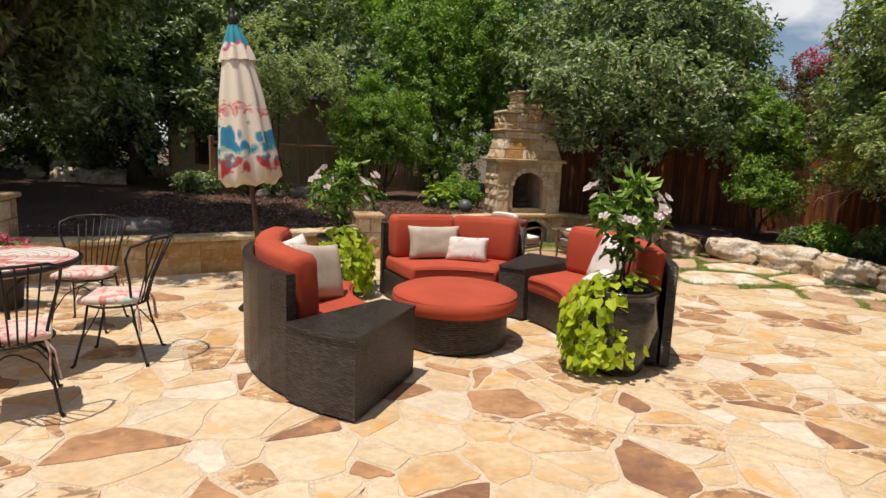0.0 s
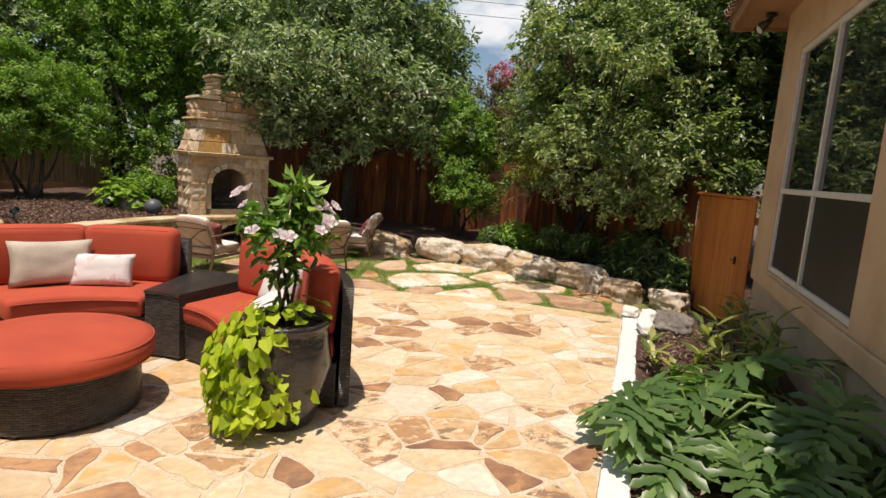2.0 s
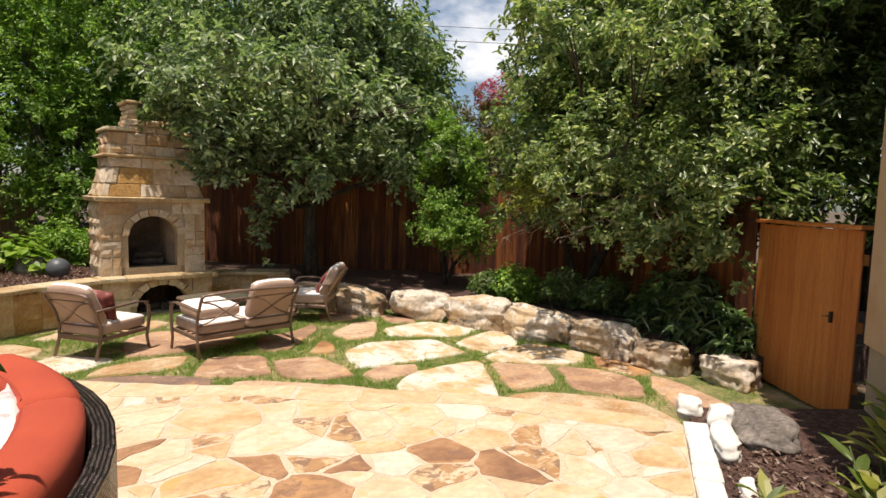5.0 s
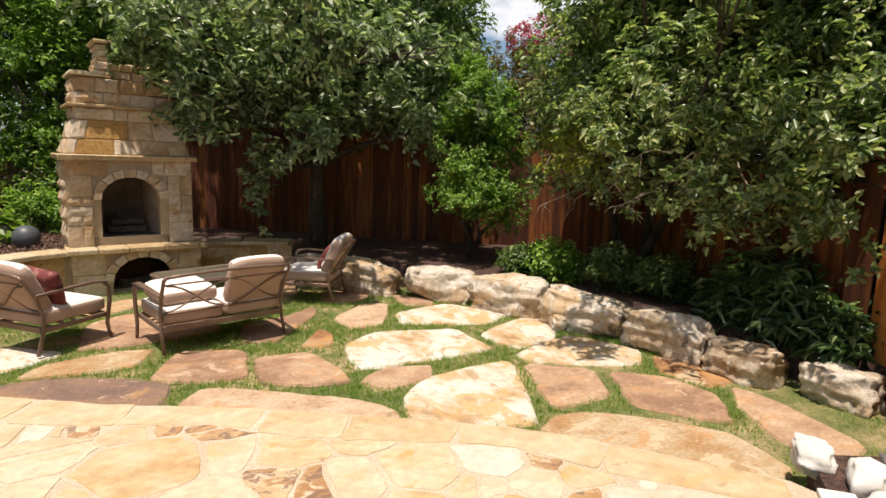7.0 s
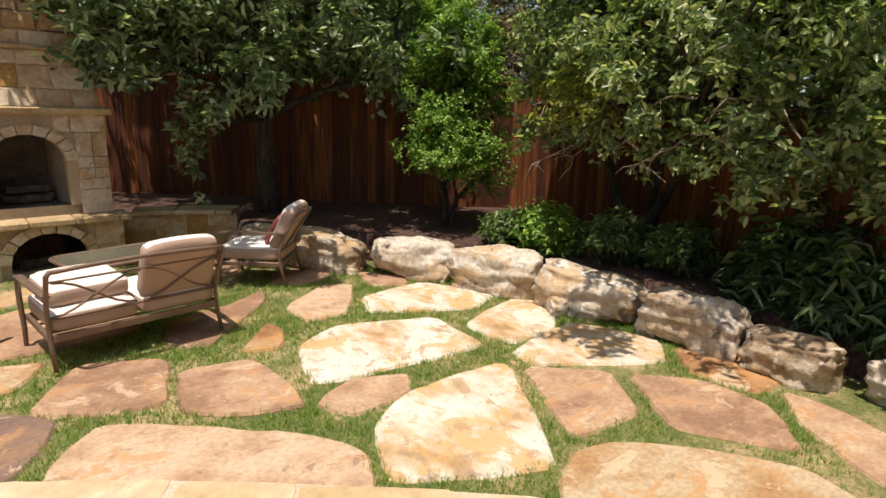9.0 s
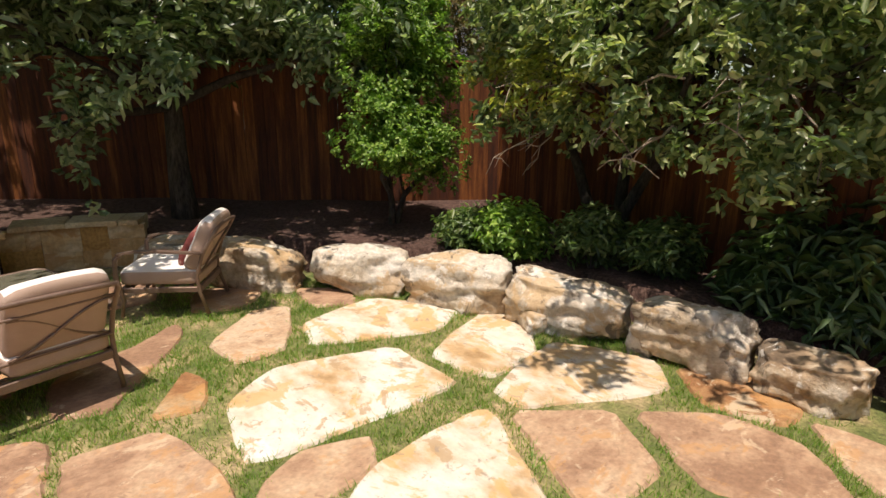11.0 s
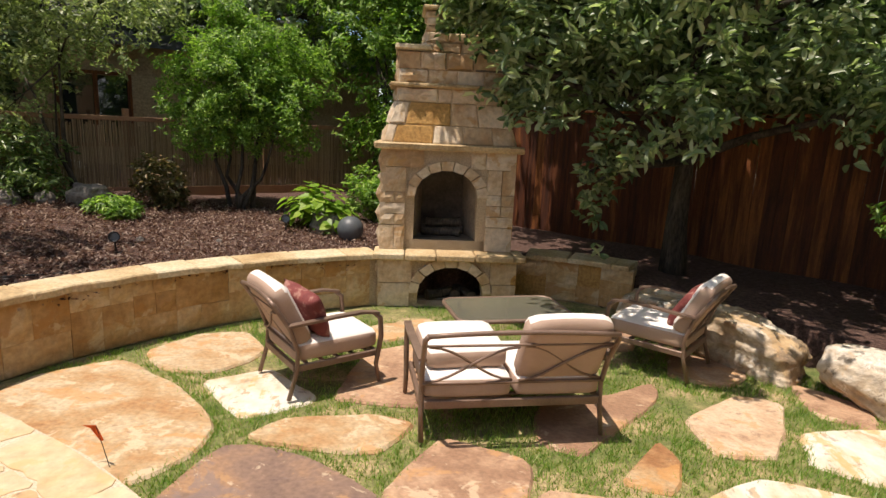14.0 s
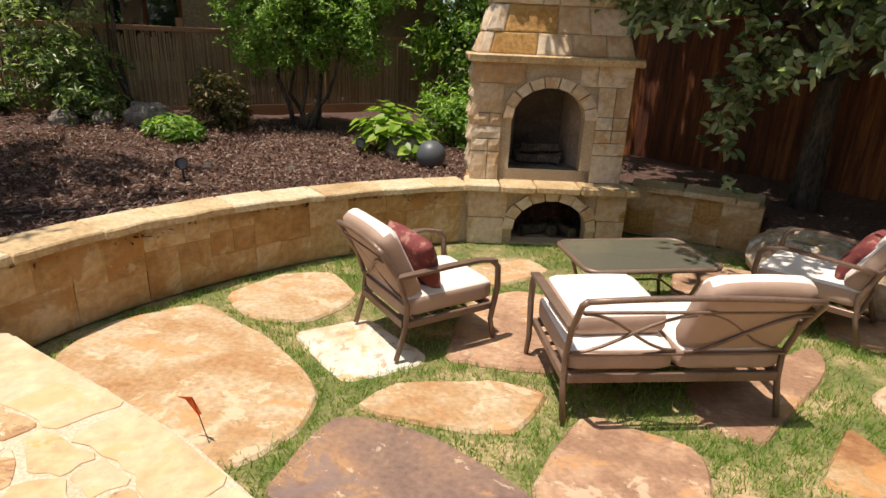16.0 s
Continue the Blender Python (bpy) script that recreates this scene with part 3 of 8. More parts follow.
def flag_cells(x0, x1, y0, y1, rng):
    """Irregular many-sided flags of mixed size: cells round scattered seeds, each seed with its own reach."""
    seeds, grid = [], {}
    for _ in range(9000):
        r = rng.choice((0.09, 0.11, 0.14, 0.18, 0.22, 0.28))
        x, y = rng.uniform(x0, x1), rng.uniform(y0, y1)
        i, j = int(x // 0.7), int(y // 0.7)
        near = [q for a in (-1, 0, 1) for b in (-1, 0, 1) for q in grid.get((i + a, j + b), ())]
        if all((q[0] - x) ** 2 + (q[1] - y) ** 2 > (0.84 * (q[2] + r)) ** 2 for q in near):
            grid.setdefault((i, j), []).append((x, y, r))
            seeds.append((x, y, r))
    out = []
    for x, y, r in seeds:
        i, j = int(x // 0.7), int(y // 0.7)
        near = [q for a in (-2, -1, 0, 1, 2) for b in (-2, -1, 0, 1, 2) for q in grid.get((i + a, j + b), ()) if (q[0], q[1]) != (x, y)]
        near.sort(key=lambda q: (q[0] - x) ** 2 + (q[1] - y) ** 2)
        cell = [(x - 0.9, y - 0.9), (x + 0.9, y - 0.9), (x + 0.9, y + 0.9), (x - 0.9, y + 0.9)]
        for a, b, r2 in near[:26]:
            dx, dy = a - x, b - y
            d2 = dx * dx + dy * dy
            k = 0.5 + (r * r - r2 * r2) / (2 * d2)
            cell = clip(cell, x + dx * k, y + dy * k, dx, dy)
            if len(cell) < 3:
                break
        if len(cell) < 3 or area(cell) < 0.006:
            continue
        # some flags are broken across into angular halves
        if area(cell) > 0.055 and rng.random() < 0.5:
            a = rng.uniform(0, math.pi)
            px, py = x + rng.uniform(-0.06, 0.06), y + rng.uniform(-0.06, 0.06)
            for sgn in (1, -1):
                half = clip(cell, px, py, math.cos(a) * sgn, math.sin(a) * sgn)
                if len(half) >= 3 and area(half) > 0.006:
                    out.append(half)
        else:
            out.append(cell)
    return out


# a border course of long cream slabs along the lawn's edge
border, inner_edge = [], []
chain = [Vector(p) for p in PATIO_EDGE]
for i, p in enumerate(chain):
    d = (chain[min(i + 1, len(chain) - 1)] - chain[max(i - 1, 0)]).normalized()
    inner_edge.append(p + Vector((-d.y, d.x)) * (0.3 + 0.06 * math.sin(i * 2.1)))
k = 0.0
while k < len(chain) - 1.02:
    k2 = min(k + rng.uniform(0.75, 1.5), len(chain) - 1)
    if len(chain) - 1 - k2 < 0.4:
        k2 = len(chain) - 1
    ks = [k] + [float(q) for q in range(int(k) + 1, math.ceil(k2))] + [k2]
    def along(line, q):
        q0 = min(int(q), len(line) - 2)
        return line[q0].lerp(line[q0 + 1], q - q0)
    outer = [along(chain, q) for q in ks]
    skew = rng.uniform(-0.06, 0.06)
    border.append([tuple(q) for q in outer] + [tuple(along(inner_edge, min(max(q + (skew if q in (k, k2) else 0), 0), len(chain) - 1))) for q in reversed(ks)])
    k = k2
PATIO_IN = ccw([tuple(q) for q in inner_edge] + PATIO[:0] + [(1.0, 8.0), (0.4, 7.5), (-0.6, 6.85), (-2.15, 6.1), (-6.5, 5.6), (-6.5, -4), tuple(KERB1 - N * 0.03), tuple(KERB0 - N * 0.03)])
raw = flag_cells(-6.8, 7.4, -4.4, 8.6, rng)
cells = []
for cell in raw:
    x, y = sum(p[0] for p in cell) / len(cell), sum(p[1] for p in cell) / len(cell)
    gap = rng.uniform(0.005, 0.011)
    inner = cell
    for (ax, ay), (bx, by) in zip(cell, cell[1:] + cell[:1]):
        d = math.hypot(bx - ax, by - ay)
        if d > 1e-4:
            nx, ny = (by - ay) / d, (ax - bx) / d
            inner = clip(inner, ax - nx * gap, ay - ny * gap, nx, ny)
    if len(inner) < 3:
        continue
    if not all(inside(PATIO_IN, px, py) for px, py in inner):
        sub = PATIO_IN
        for (ax, ay), (bx, by) in zip(inner, inner[1:] + inner[:1]):
            sub = clip(sub, ax, ay, by - ay, ax - bx)
            if len(sub) < 3:
                break
        inner = sub
    if len(inner) >= 3 and area(inner) > 0.006:
        cells.append((inner, any(inside(cell, bx, by) for bx, by in BROWN), x, y))


for slab in border:
    slab = ccw(slab)
    x, y = sum(p[0] for p in slab) / len(slab), sum(p[1] for p in slab) / len(slab)
    cells.append(([(x + (px - x) * 0.985, y + (py - y) * 0.985) for px, py in slab], None, x, y))


def rough_edges(poly, rng, amount=0.02):
    out = []
    n = len(poly)
    for i, (x, y) in enumerate(poly):
        x2, y2 = poly[(i + 1) % n]
        length = math.hypot(x2 - x, y2 - y)
        if length < 0.012:
            continue
        if length < 0.09:
            out.append(((x + x2) / 2, (y + y2) / 2))
            continue
        nx, ny = (y2 - y) / length, (x - x2) / length
        for u in ((0.12, 0.5, 0.88) if length < 0.35 else (0.08, 0.3, 0.55, 0.75, 0.92)):
            k = rng.uniform(-amount, amount * 0.4)
            out.append((x + (x2 - x) * u + nx * k, y + (y2 - y) * u + ny * k))
    return out


def flag_near(c):
    return -min((c[2] - a) ** 2 + (c[3] - b) ** 2 for a, b in ((1.5, 2.0), (3.5, 3.5), (5.2, 5.6), (3.4, 6.8), (-0.5, 2.5)))


# ---------------------------------------------------------------- house
house = tagged(empty("house", Matrix.Translation((W0.x, W0.y, 0)) @ pose(0, 0, 0, 0, 0, math.degrees(math.atan2(U.y, U.x)))), "tan stucco house with a clay tile roof and white-framed windows", "house")
# local frame: -x runs along the wall away from the corner, +y is out of the wall
WIN_L, WIN_R, WIN_B, WIN_T = -0.84, -3.5, 0.73, 3.06
for x0, x1, y0, y1, z0, z1 in ((-14, 0, -0.25, 0, 0.52, WIN_B), (-14, 0, -0.25, 0, WIN_T, 3.6), (WIN_L, 0, -0.25, 0, WIN_B, WIN_T), (-14, WIN_R, -0.25, 0, WIN_B, WIN_T), (-0.25, 0, -9, -0.25, 0.52, 3.6)):
    bm = bmesh.new()
    box(bm, x0, x1, y0, y1, z0, z1)
    part("wall", bm, M_STUCCO, house)
bm = bmesh.new()
box(bm, -14, -0.03, -0.25, -0.035, -0.42, 0.52)
box(bm, -0.28, -0.03, -9, -0.25, -0.42, 0.52)
part("plinth", bm, M_STUCCO_LOW, house, "pale grey stucco plinth")
bm = bmesh.new()
box(bm, -13.9, WIN_L + 0.1, 0.002, 0.026, WIN_B - 0.19, WIN_B - 0.03, 0.008)
part("sill_band", bm, M_STUCCO, house)
bm = bmesh.new()
for x0, x1, y0, y1 in ((-14, 0, -9, -8.8), (-14, -13.8, -8.8, -0.25)):
    box(bm, x0, x1, y0, y1, -0.42, 3.6)
part("back_wall", bm, M_STUCCO, house)
bm = bmesh.new()
box(bm, -13.7, -0.3, -8.7, -0.3, -0.4, -0.3)
part("room_floor", bm, M_SOFFIT, house)
bm = bmesh.new()
box(bm, -13.75, -0.26, -3.2, -3.1, -0.3, 3.5)
part("room_wall", bm, plain("dim_room_wall", (0.25, 0.22, 0.18), 0.9), house)
# window: frame, mullions, panes
M_GLASS = bpy.data.materials.new("window_glass")
M_GLASS.use_nodes = True
g = M_GLASS.node_tree.nodes["Principled BSDF"]
g.inputs["Base Color"].default_value, g.inputs["Roughness"].default_value = (0.02, 0.025, 0.025, 1), 0.02
g.inputs["IOR"].default_value, g.inputs["Specular IOR Level"].default_value = 1.6, 0.8
M_SCREEN = material("insect_screen", [(0.3, (0.012, 0.012, 0.012)), (0.7, (0.03, 0.028, 0.026))], scale=4, fine=300, rough=0.5, bump=0.1)
win = tagged(empty("window_frame_set"), "large white-framed window over dark insect screens")
win.parent = house
cols = [WIN_L, -2.08, WIN_R]
MID = 1.59
bm = bmesh.new()
for x in cols:
    box(bm, x - 0.026, x + 0.026, -0.08, -0.012, WIN_B, WIN_T, 0.005)
for z in (WIN_B + 0.03, MID, WIN_T - 0.03):
    for a, b in zip(cols, cols[1:]):
        box(bm, b + 0.027, a - 0.027, -0.076, -0.016, z - 0.026, z + 0.026, 0.005)
part("window_frame", bm, M_FRAME, win)
for a, b in zip(cols, cols[1:]):
    bm = bmesh.new()
    box(bm, b + 0.027, a - 0.027, -0.05, -0.044, MID + 0.027, WIN_T - 0.057)
    part("pane", bm, M_GLASS, win)
    bm = bmesh.new()
    box(bm, b + 0.027, a - 0.027, -0.045, -0.039, WIN_B + 0.057, MID - 0.027)
    part("insect_screen", bm, M_SCREEN, win, "dark insect screen")
# eaves and roof
bm = bmesh.new()
box(bm, -14, 0.62, -9, 0.5, 3.602, 3.68)
part("soffit", bm, M_SOFFIT, house, "brown painted soffit")
bm = bmesh.new()
box(bm, -14, 0.62, 0.502, 0.54, 3.56, 3.76, 0.006)
box(bm, 0.622, 0.66, -9, 0.54, 3.56, 3.76, 0.006)
part("fascia", bm, M_SOFFIT, house)
bm = bmesh.new()
a, b, c, d = (-14, 0.59, 3.7), (0.7, 0.59, 3.7), (0.7, -9, 3.7), (-14, -9, 3.7)
e, f = (-14, -4.2, 5.4), (-4.2, -4.2, 5.4)
v = [bm.verts.new(p) for p in (a, b, c, d, e, f)]
for q in ((0, 1, 5, 4), (1, 2, 5), (2, 3, 4, 5), (0, 4, 3)):
    bm.faces.new([v[k] for k in q])
part("roof", bm, M_TILE, house)
bm = bmesh.new()
tilers = []
for k in range(5):
    a0, a1 = math.pi * k / 4, 0
    tilers.append((0.075 * math.cos(math.pi * k / 4), 0.06 * math.sin(math.pi * k / 4)))
rows = [[bm.verts.new((x, y, z + (y < 0) * 0.0)) for x, z in tilers] for y in (0.0, -0.42)]
rows.append([bm.verts.new((x * 0.8, 0.0, z * 0.75)) for x, z in tilers])
for k in range(4):
    bm.faces.new((rows[0][k], rows[0][k + 1], rows[1][k + 1], rows[1][k]))
    bm.faces.new((rows[0][k + 1], rows[0][k], rows[2][k], rows[2][k + 1]))
tile_me = bpy.data.meshes.new("roof_tile")
bm.to_mesh(tile_me)
bm.free()
tile_me.materials.append(M_TILE)
slope = math.degrees(math.atan2(1.7, 4.84))
for k in range(40):
    for row in range(2):
        shared("roof_tile", tile_me, house, pose(0.6 - k * 0.17, 0.63 - row * 0.34, 3.72 + row * 0.13, -slope, 0, 0))
for k in range(20):
    shared("roof_tile", tile_me, house, pose(0.74, 0.5 - k * 0.17, 3.72, -slope, 0, -90))

# security light under the eave
lamp = tagged(empty("flood_light", house.matrix_basis @ pose(-0.05, 0.2, 3.6)), "black twin flood light under the house eave", "outdoor lamp")
bm = bmesh.new()
lathe(bm, [(0.001, 0.0), (0.06, 0.0), (0.06, -0.03), (0.02, -0.045), (0.02, -0.09), (0.001, -0.09)], 16)
M_BLACK = plain("black_metal", (0.02, 0.018, 0.016), 0.45)
part("mount", bm, M_BLACK, lamp, smooth=True)
for s in (-1, 1):
    bm = bmesh.new()
    lathe(bm, [(0.001, 0.07), (0.03, 0.07), (0.035, 0.02), (0.06, -0.05), (0.055, -0.05), (0.05, -0.03)], 16, pose(s * 0.1, 0.07, -0.14, 55, 0, s * 30))
    tube(bm, [(0, 0, -0.08), (s * 0.06, 0.02, -0.1), (s * 0.1, 0.06, -0.13)], 0.012, 6)
    head = part("lamp_head", bm, M_BLACK, lamp, smooth=True)
    bm = bmesh.new()
    lathe(bm, [(0.001, -0.035), (0.03, -0.038), (0.048, -0.032)], 16, pose(s * 0.1, 0.07, -0.14, 55, 0, s * 30))
    part("lens", bm, plain("frosted_lens", (0.7, 0.68, 0.62), 0.3), head, "frosted glass lens", smooth=True)

# ---------------------------------------------------------------- kerb of white limestone blocks
kerb = tagged(empty("kerb"), "white limestone block kerb between patio and bed", "kerb", kind="structure")
rng = random.Random(5)
s = 0.0
while s < 9:
    ln = rng.uniform(0.2, 0.3)
    bm = bmesh.new()
    box(bm, -ln / 2 + 0.004, ln / 2 - 0.004, -0.08, 0.08, -0.3, 0.03 + rng.uniform(-0.006, 0.008), 0.012)
    for v in bm.verts:
        v.co += Vector((rng.uniform(-1, 1), rng.uniform(-1, 1), rng.uniform(-1, 1))) * 0.005
    o = part("kerb_block", bm, M_KERB, kerb)
    c = KERB0 - U * (s + ln / 2) - N * 0.112
    o.matrix_basis = pose(c.x, c.y, 0, 0, 0, math.degrees(math.atan2(U.y, U.x)) + rng.uniform(-1.5, 1.5))
    s += ln


# ---------------------------------------------------------------- retaining walls
def stone_block(name, w, h, d, rng, mat, parent, m, rough=0.012):
    """A rough-faced squared stone, its face at y = 0 towards -y."""
    bm = bmesh.new()
    nx = 3
    front = [[bm.verts.new((-w / 2 + w * i / nx, -rng.uniform(0.2, 1.6) * rough if 0 < i < nx and j == 1 else 0.004, h * j / 2)) for i in range(nx + 1)] for j in range(3)]
    back = [bm.verts.new(p) for p in ((-w / 2, d, 0), (w / 2, d, 0), (w / 2, d, h), (-w / 2, d, h))]
    for j in range(2):
        for i in range(nx):
            bm.faces.new((front[j][i], front[j][i + 1], front[j + 1][i + 1], front[j + 1][i]))
    bm.faces.new((*front[0][::-1], back[0], back[1]))
    bm.faces.new((*front[2], back[2], back[3]))
    bm.faces.new((front[0][0], front[1][0], front[2][0], back[3], back[0]))
    bm.faces.new((front[2][nx], front[1][nx], front[0][nx], back[1], back[2]))
    o = part(name, bm, mat, parent)
    o.matrix_basis = m
    return o


def stone_wall(name, label, path, z0, tops, thick=0.28, seed=1, cap_over=0.05):
    """A curved dry-faced wall; its face is on the right of the path. tops: height at start and end."""
    rng = random.Random(seed)
    root = tagged(empty(name), label, "garden wall", kind="structure")
    pts = resample(path, 0.1)
    n = len(pts)

    def at(s):
        f = min(max(s / 0.1, 0), n - 1.001)
        i = int(f)
        p = pts[i].lerp(pts[i + 1], f - i)
        d = (pts[i + 1] - pts[i]).normalized()
        return p, d, tops[0] + (tops[1] - tops[0]) * f / n
    bm = bmesh.new()
    rows = []
    for i in range(n):
        p, d, top = at(i * 0.1)
        q = Vector((-d.y, d.x))
        f, b = p + q * 0.03, p + q * thick
        rows.append([bm.verts.new((c.x, c.y, z)) for c, z in ((f, z0 - 0.1), (f, top - 0.05), (b, top - 0.05), (b, z0 - 0.1))])
    for a, b in zip(rows, rows[1:]):
        for k in range(3):
            bm.faces.new((a[k], b[k], b[k + 1], a[k + 1]))
    bm.faces.new(rows[0])
    bm.faces.new(rows[-1][::-1])
    part("core", bm, M_JOINT, root)
    length = (n - 1) * 0.1
    s = -0.1
    while s < length:
        # random ashlar: a tall stone, or courses of uneven height, one of them split in two
        w = rng.choice((0.26, 0.36, 0.48, 0.62))
        rise = rng.choice(((0.42, 0.58), (0.6, 0.4), (0.55, 0.45), (0.3, 0.36, 0.34), (0.68, 0.32), (0.4, 0.35, 0.25)))
        low = 0.0
        for share in rise:
            cuts = (0.0, rng.uniform(0.38, 0.62), 1.0) if w > 0.3 and rng.random() < 0.5 and share < 0.9 else (0.0, 1.0)
            for a, b in zip(cuts, cuts[1:]):
                mid = s + w * (a + b) / 2
                if 0 < mid < length:
                    p, d, top = at(mid)
                    hh = top - 0.055 - z0
                    stone_block("stone", w * (b - a) - 0.002, hh * share - 0.002, 0.1, rng, M_STONE_GOLD if rng.random() < 0.14 else M_WALLSTONE, root,
                                Matrix.Translation((p.x, p.y, z0 + low * hh)) @ pose(0, 0, 0, 0, 0, math.degrees(math.atan2(d.y, d.x))))
            low += share
        s += w
    s = 0.0
    while s < length:
        w = rng.uniform(0.35, 0.6)
        k0, k1 = s + 0.004, min(s + w, length) - 0.004
        if k1 - k0 > 0.08:
            bm = bmesh.new()
            outline = []
            for u in (0, 0.34, 0.67, 1):
                p, d, top = at(k0 + (k1 - k0) * u)
                q = Vector((-d.y, d.x))
                outline.append((tuple(p - q * (cap_over + rng.uniform(-0.02, 0.015))), tuple(p + q * (thick + 0.03))))
            poly = [a for a, _ in outline] + [b for _, b in outline[::-1]]
            p, d, top = at((k0 + k1) / 2)
            prism(bm, poly, top - 0.055, top + rng.uniform(-0.005, 0.005), 0.012)
            part("cap_stone", bm, M_CAP, root)
        s += w
    return root


stone_wall("retaining_wall", "curved retaining wall of golden limestone blocks with flat caps", WALL[:6], -0.02, (0.45, 0.46), seed=3)
stone_wall("retaining_wall", "curved retaining wall of golden limestone blocks beside the fireplace", WALL[5:], G, (0.36, 0.32), seed=4)
stone_wall("retaining_wall", "shaded low stone wall beside the fireplace", [(5.12, 12.2), (5.7, 12.12), (6.35, 11.82)], G, (0.27, 0.26), seed=8, thick=0.34)


def pillar(x, y, z0, z1, w, seed):
    rng = random.Random(seed)
    root = tagged(empty("pillar", pose(x, y, 0, 0, 0, 12)), "square limestone pillar with a flat cap in the wall", "pillar")
    bm = bmesh.new()
    box(bm, -w / 2 + 0.03, w / 2 - 0.03, -w / 2 + 0.03, w / 2 - 0.03, z0, z1 - 0.06)
    part("core", bm, M_JOINT, root)
    rows = max(2, round((z1 - z0) / 0.22))
    for r in range(rows):
        h = (z1 - 0.06 - z0) / rows
        for k in range(4):
            cut = rng.choice((0.35, 0.5, 0.65))
            for a, b in ((0, cut), (cut, 1)):
                stone_block("stone", w * (b - a) - 0.012, h - 0.01, 0.06, rng, M_STONE, root,
                            pose(0, 0, z0 + r * h, 0, 0, 90 * k) @ pose(-w / 2 + w * (a + b) / 2, -w / 2, 0))
    bm = bmesh.new()
    box(bm, -w / 2 - 0.04, w / 2 + 0.04, -w / 2 - 0.04, w / 2 + 0.04, z1 - 0.06, z1, 0.015)
    part("cap_stone", bm, M_CAP, root)


pillar(-3.15, 6.0, 0, 0.95, 0.5, 1)
pillar(0.95, 7.85, 0, 0.66, 0.34, 2)


# ---------------------------------------------------------------- fences
def board_fence(name, label, p0, p1, z0, top, mat, board=0.14, seed=1, caps=True, back=False):
    rng = random.Random(seed)
    p0, p1 = Vector(p0), Vector(p1)
    d = (p1 - p0).normalized()
    length = (p1 - p0).length
    board = length / max(1, round(length / board))
    root = tagged(empty(name, Matrix.Translation((p0.x, p0.y, 0)) @ pose(0, 0, 0, 0, 0, math.degrees(math.atan2(d.y, d.x)))), label, "fence", kind="structure")
    mes = []
    for k in range(4):
        bm = bmesh.new()
        box(bm, -board / 2 + 0.0005, board / 2 - 0.0005, -0.01, 0.01, 0, top - z0, 0.003)
        me = bpy.data.meshes.new("board")
        bm.to_mesh(me)
        bm.free()
        me.materials.append(mat)
        mes.append(me)
    for k in range(round(length / board)):
        shared("board", mes[k % 4], root, pose((k + 0.5) * board, rng.uniform(-0.004, 0.004), z0 + rng.uniform(-0.01, 0.005), 0, rng.uniform(-0.1, 0.1), 0))
    for z in (z0 + 0.3, (z0 + top) / 2, top - 0.25):
        bm = bmesh.new()
        box(bm, 0, length, 0.016, 0.055, z - 0.045, z + 0.045)
        part("rail", bm, mat, root)
    if caps:
        bm = bmesh.new()
        box(bm, -0.02, length + 0.02, -0.05, 0.07, top + 0.008, top + 0.045, 0.006)
        part("cap_board", bm, mat, root)
    return root


board_fence("fence", "reddish brown cedar board fence behind the boulders, mostly in shade", (10.9, 11.2), (9.8, 5.68), -0.15, 1.68, M_CEDAR, seed=2)
board_fence("fence", "reddish brown cedar board fence behind the fireplace", (4.2, 15.4), (10.9, 11.2), 0.0, 1.98, M_CEDAR, seed=3)
GA, GB = (9.75, 5.62), (9.04, 4.3)
gate = board_fence("gate", "orange stained cedar gate beside the house corner", GA, GB, -0.22, 1.44, M_CEDAR_GATE, board=0.095, seed=6)
tagged(gate, category="gate")
bm = bmesh.new()
box(bm, 1.2, 1.225, -0.04, -0.012, 0.6, 0.7, 0.004)
tube(bm, [(1.21, -0.04, 0.66), (1.21, -0.06, 0.66), (1.16, -0.06, 0.65)], 0.006, 6)
part("latch", bm, M_BLACK, gate, "black iron latch")


# ---------------------------------------------------------------- fireplace
fire = tagged(empty("fireplace", pose(3.5, 11.47, 0, 0, 0, 10.4)), "golden limestone outdoor fireplace with arched openings and a stepped chimney", "fireplace")
rng = random.Random(17)


def arch_half(z, spring, crown, half):
    """Half the width of an arched opening at height z."""
    if z >= crown:
        return 0.0
    if z <= spring:
        return half
    return half * math.sqrt(max(0.0, 1 - ((z - spring) / (crown - spring)) ** 2))


def arched_front(bm, x0, x1, y0, y1, z0, z1, cx, sill, spring, crown, half):
    """A thick wall with an arched opening through it."""
    box(bm, x0, cx - half, y0, y1, z0, z1)
    box(bm, cx + half, x1, y0, y1, z0, z1)
    if sill > z0:
        box(bm, cx - half, cx + half, y0, y1, z0, sill)
    k = 12
    pts = [(cx + half * math.cos(math.pi * i / k), spring + (crown - spring) * math.sin(math.pi * i / k)) for i in range(k + 1)]
    for (xa, za), (xb, zb) in zip(pts, pts[1:]):
        f = [bm.verts.new(p) for p in ((xa, y0, za), (xb, y0, zb), (xb, y0, z1), (xa, y0, z1))]
        g2 = [bm.verts.new(p) for p in ((xa, y1, za), (xb, y1, zb), (xb, y1, z1), (xa, y1, z1))]
        bm.faces.new(f[::-1])
        bm.faces.new(g2)
        bm.faces.new((f[0], f[1], g2[1], g2[0]))


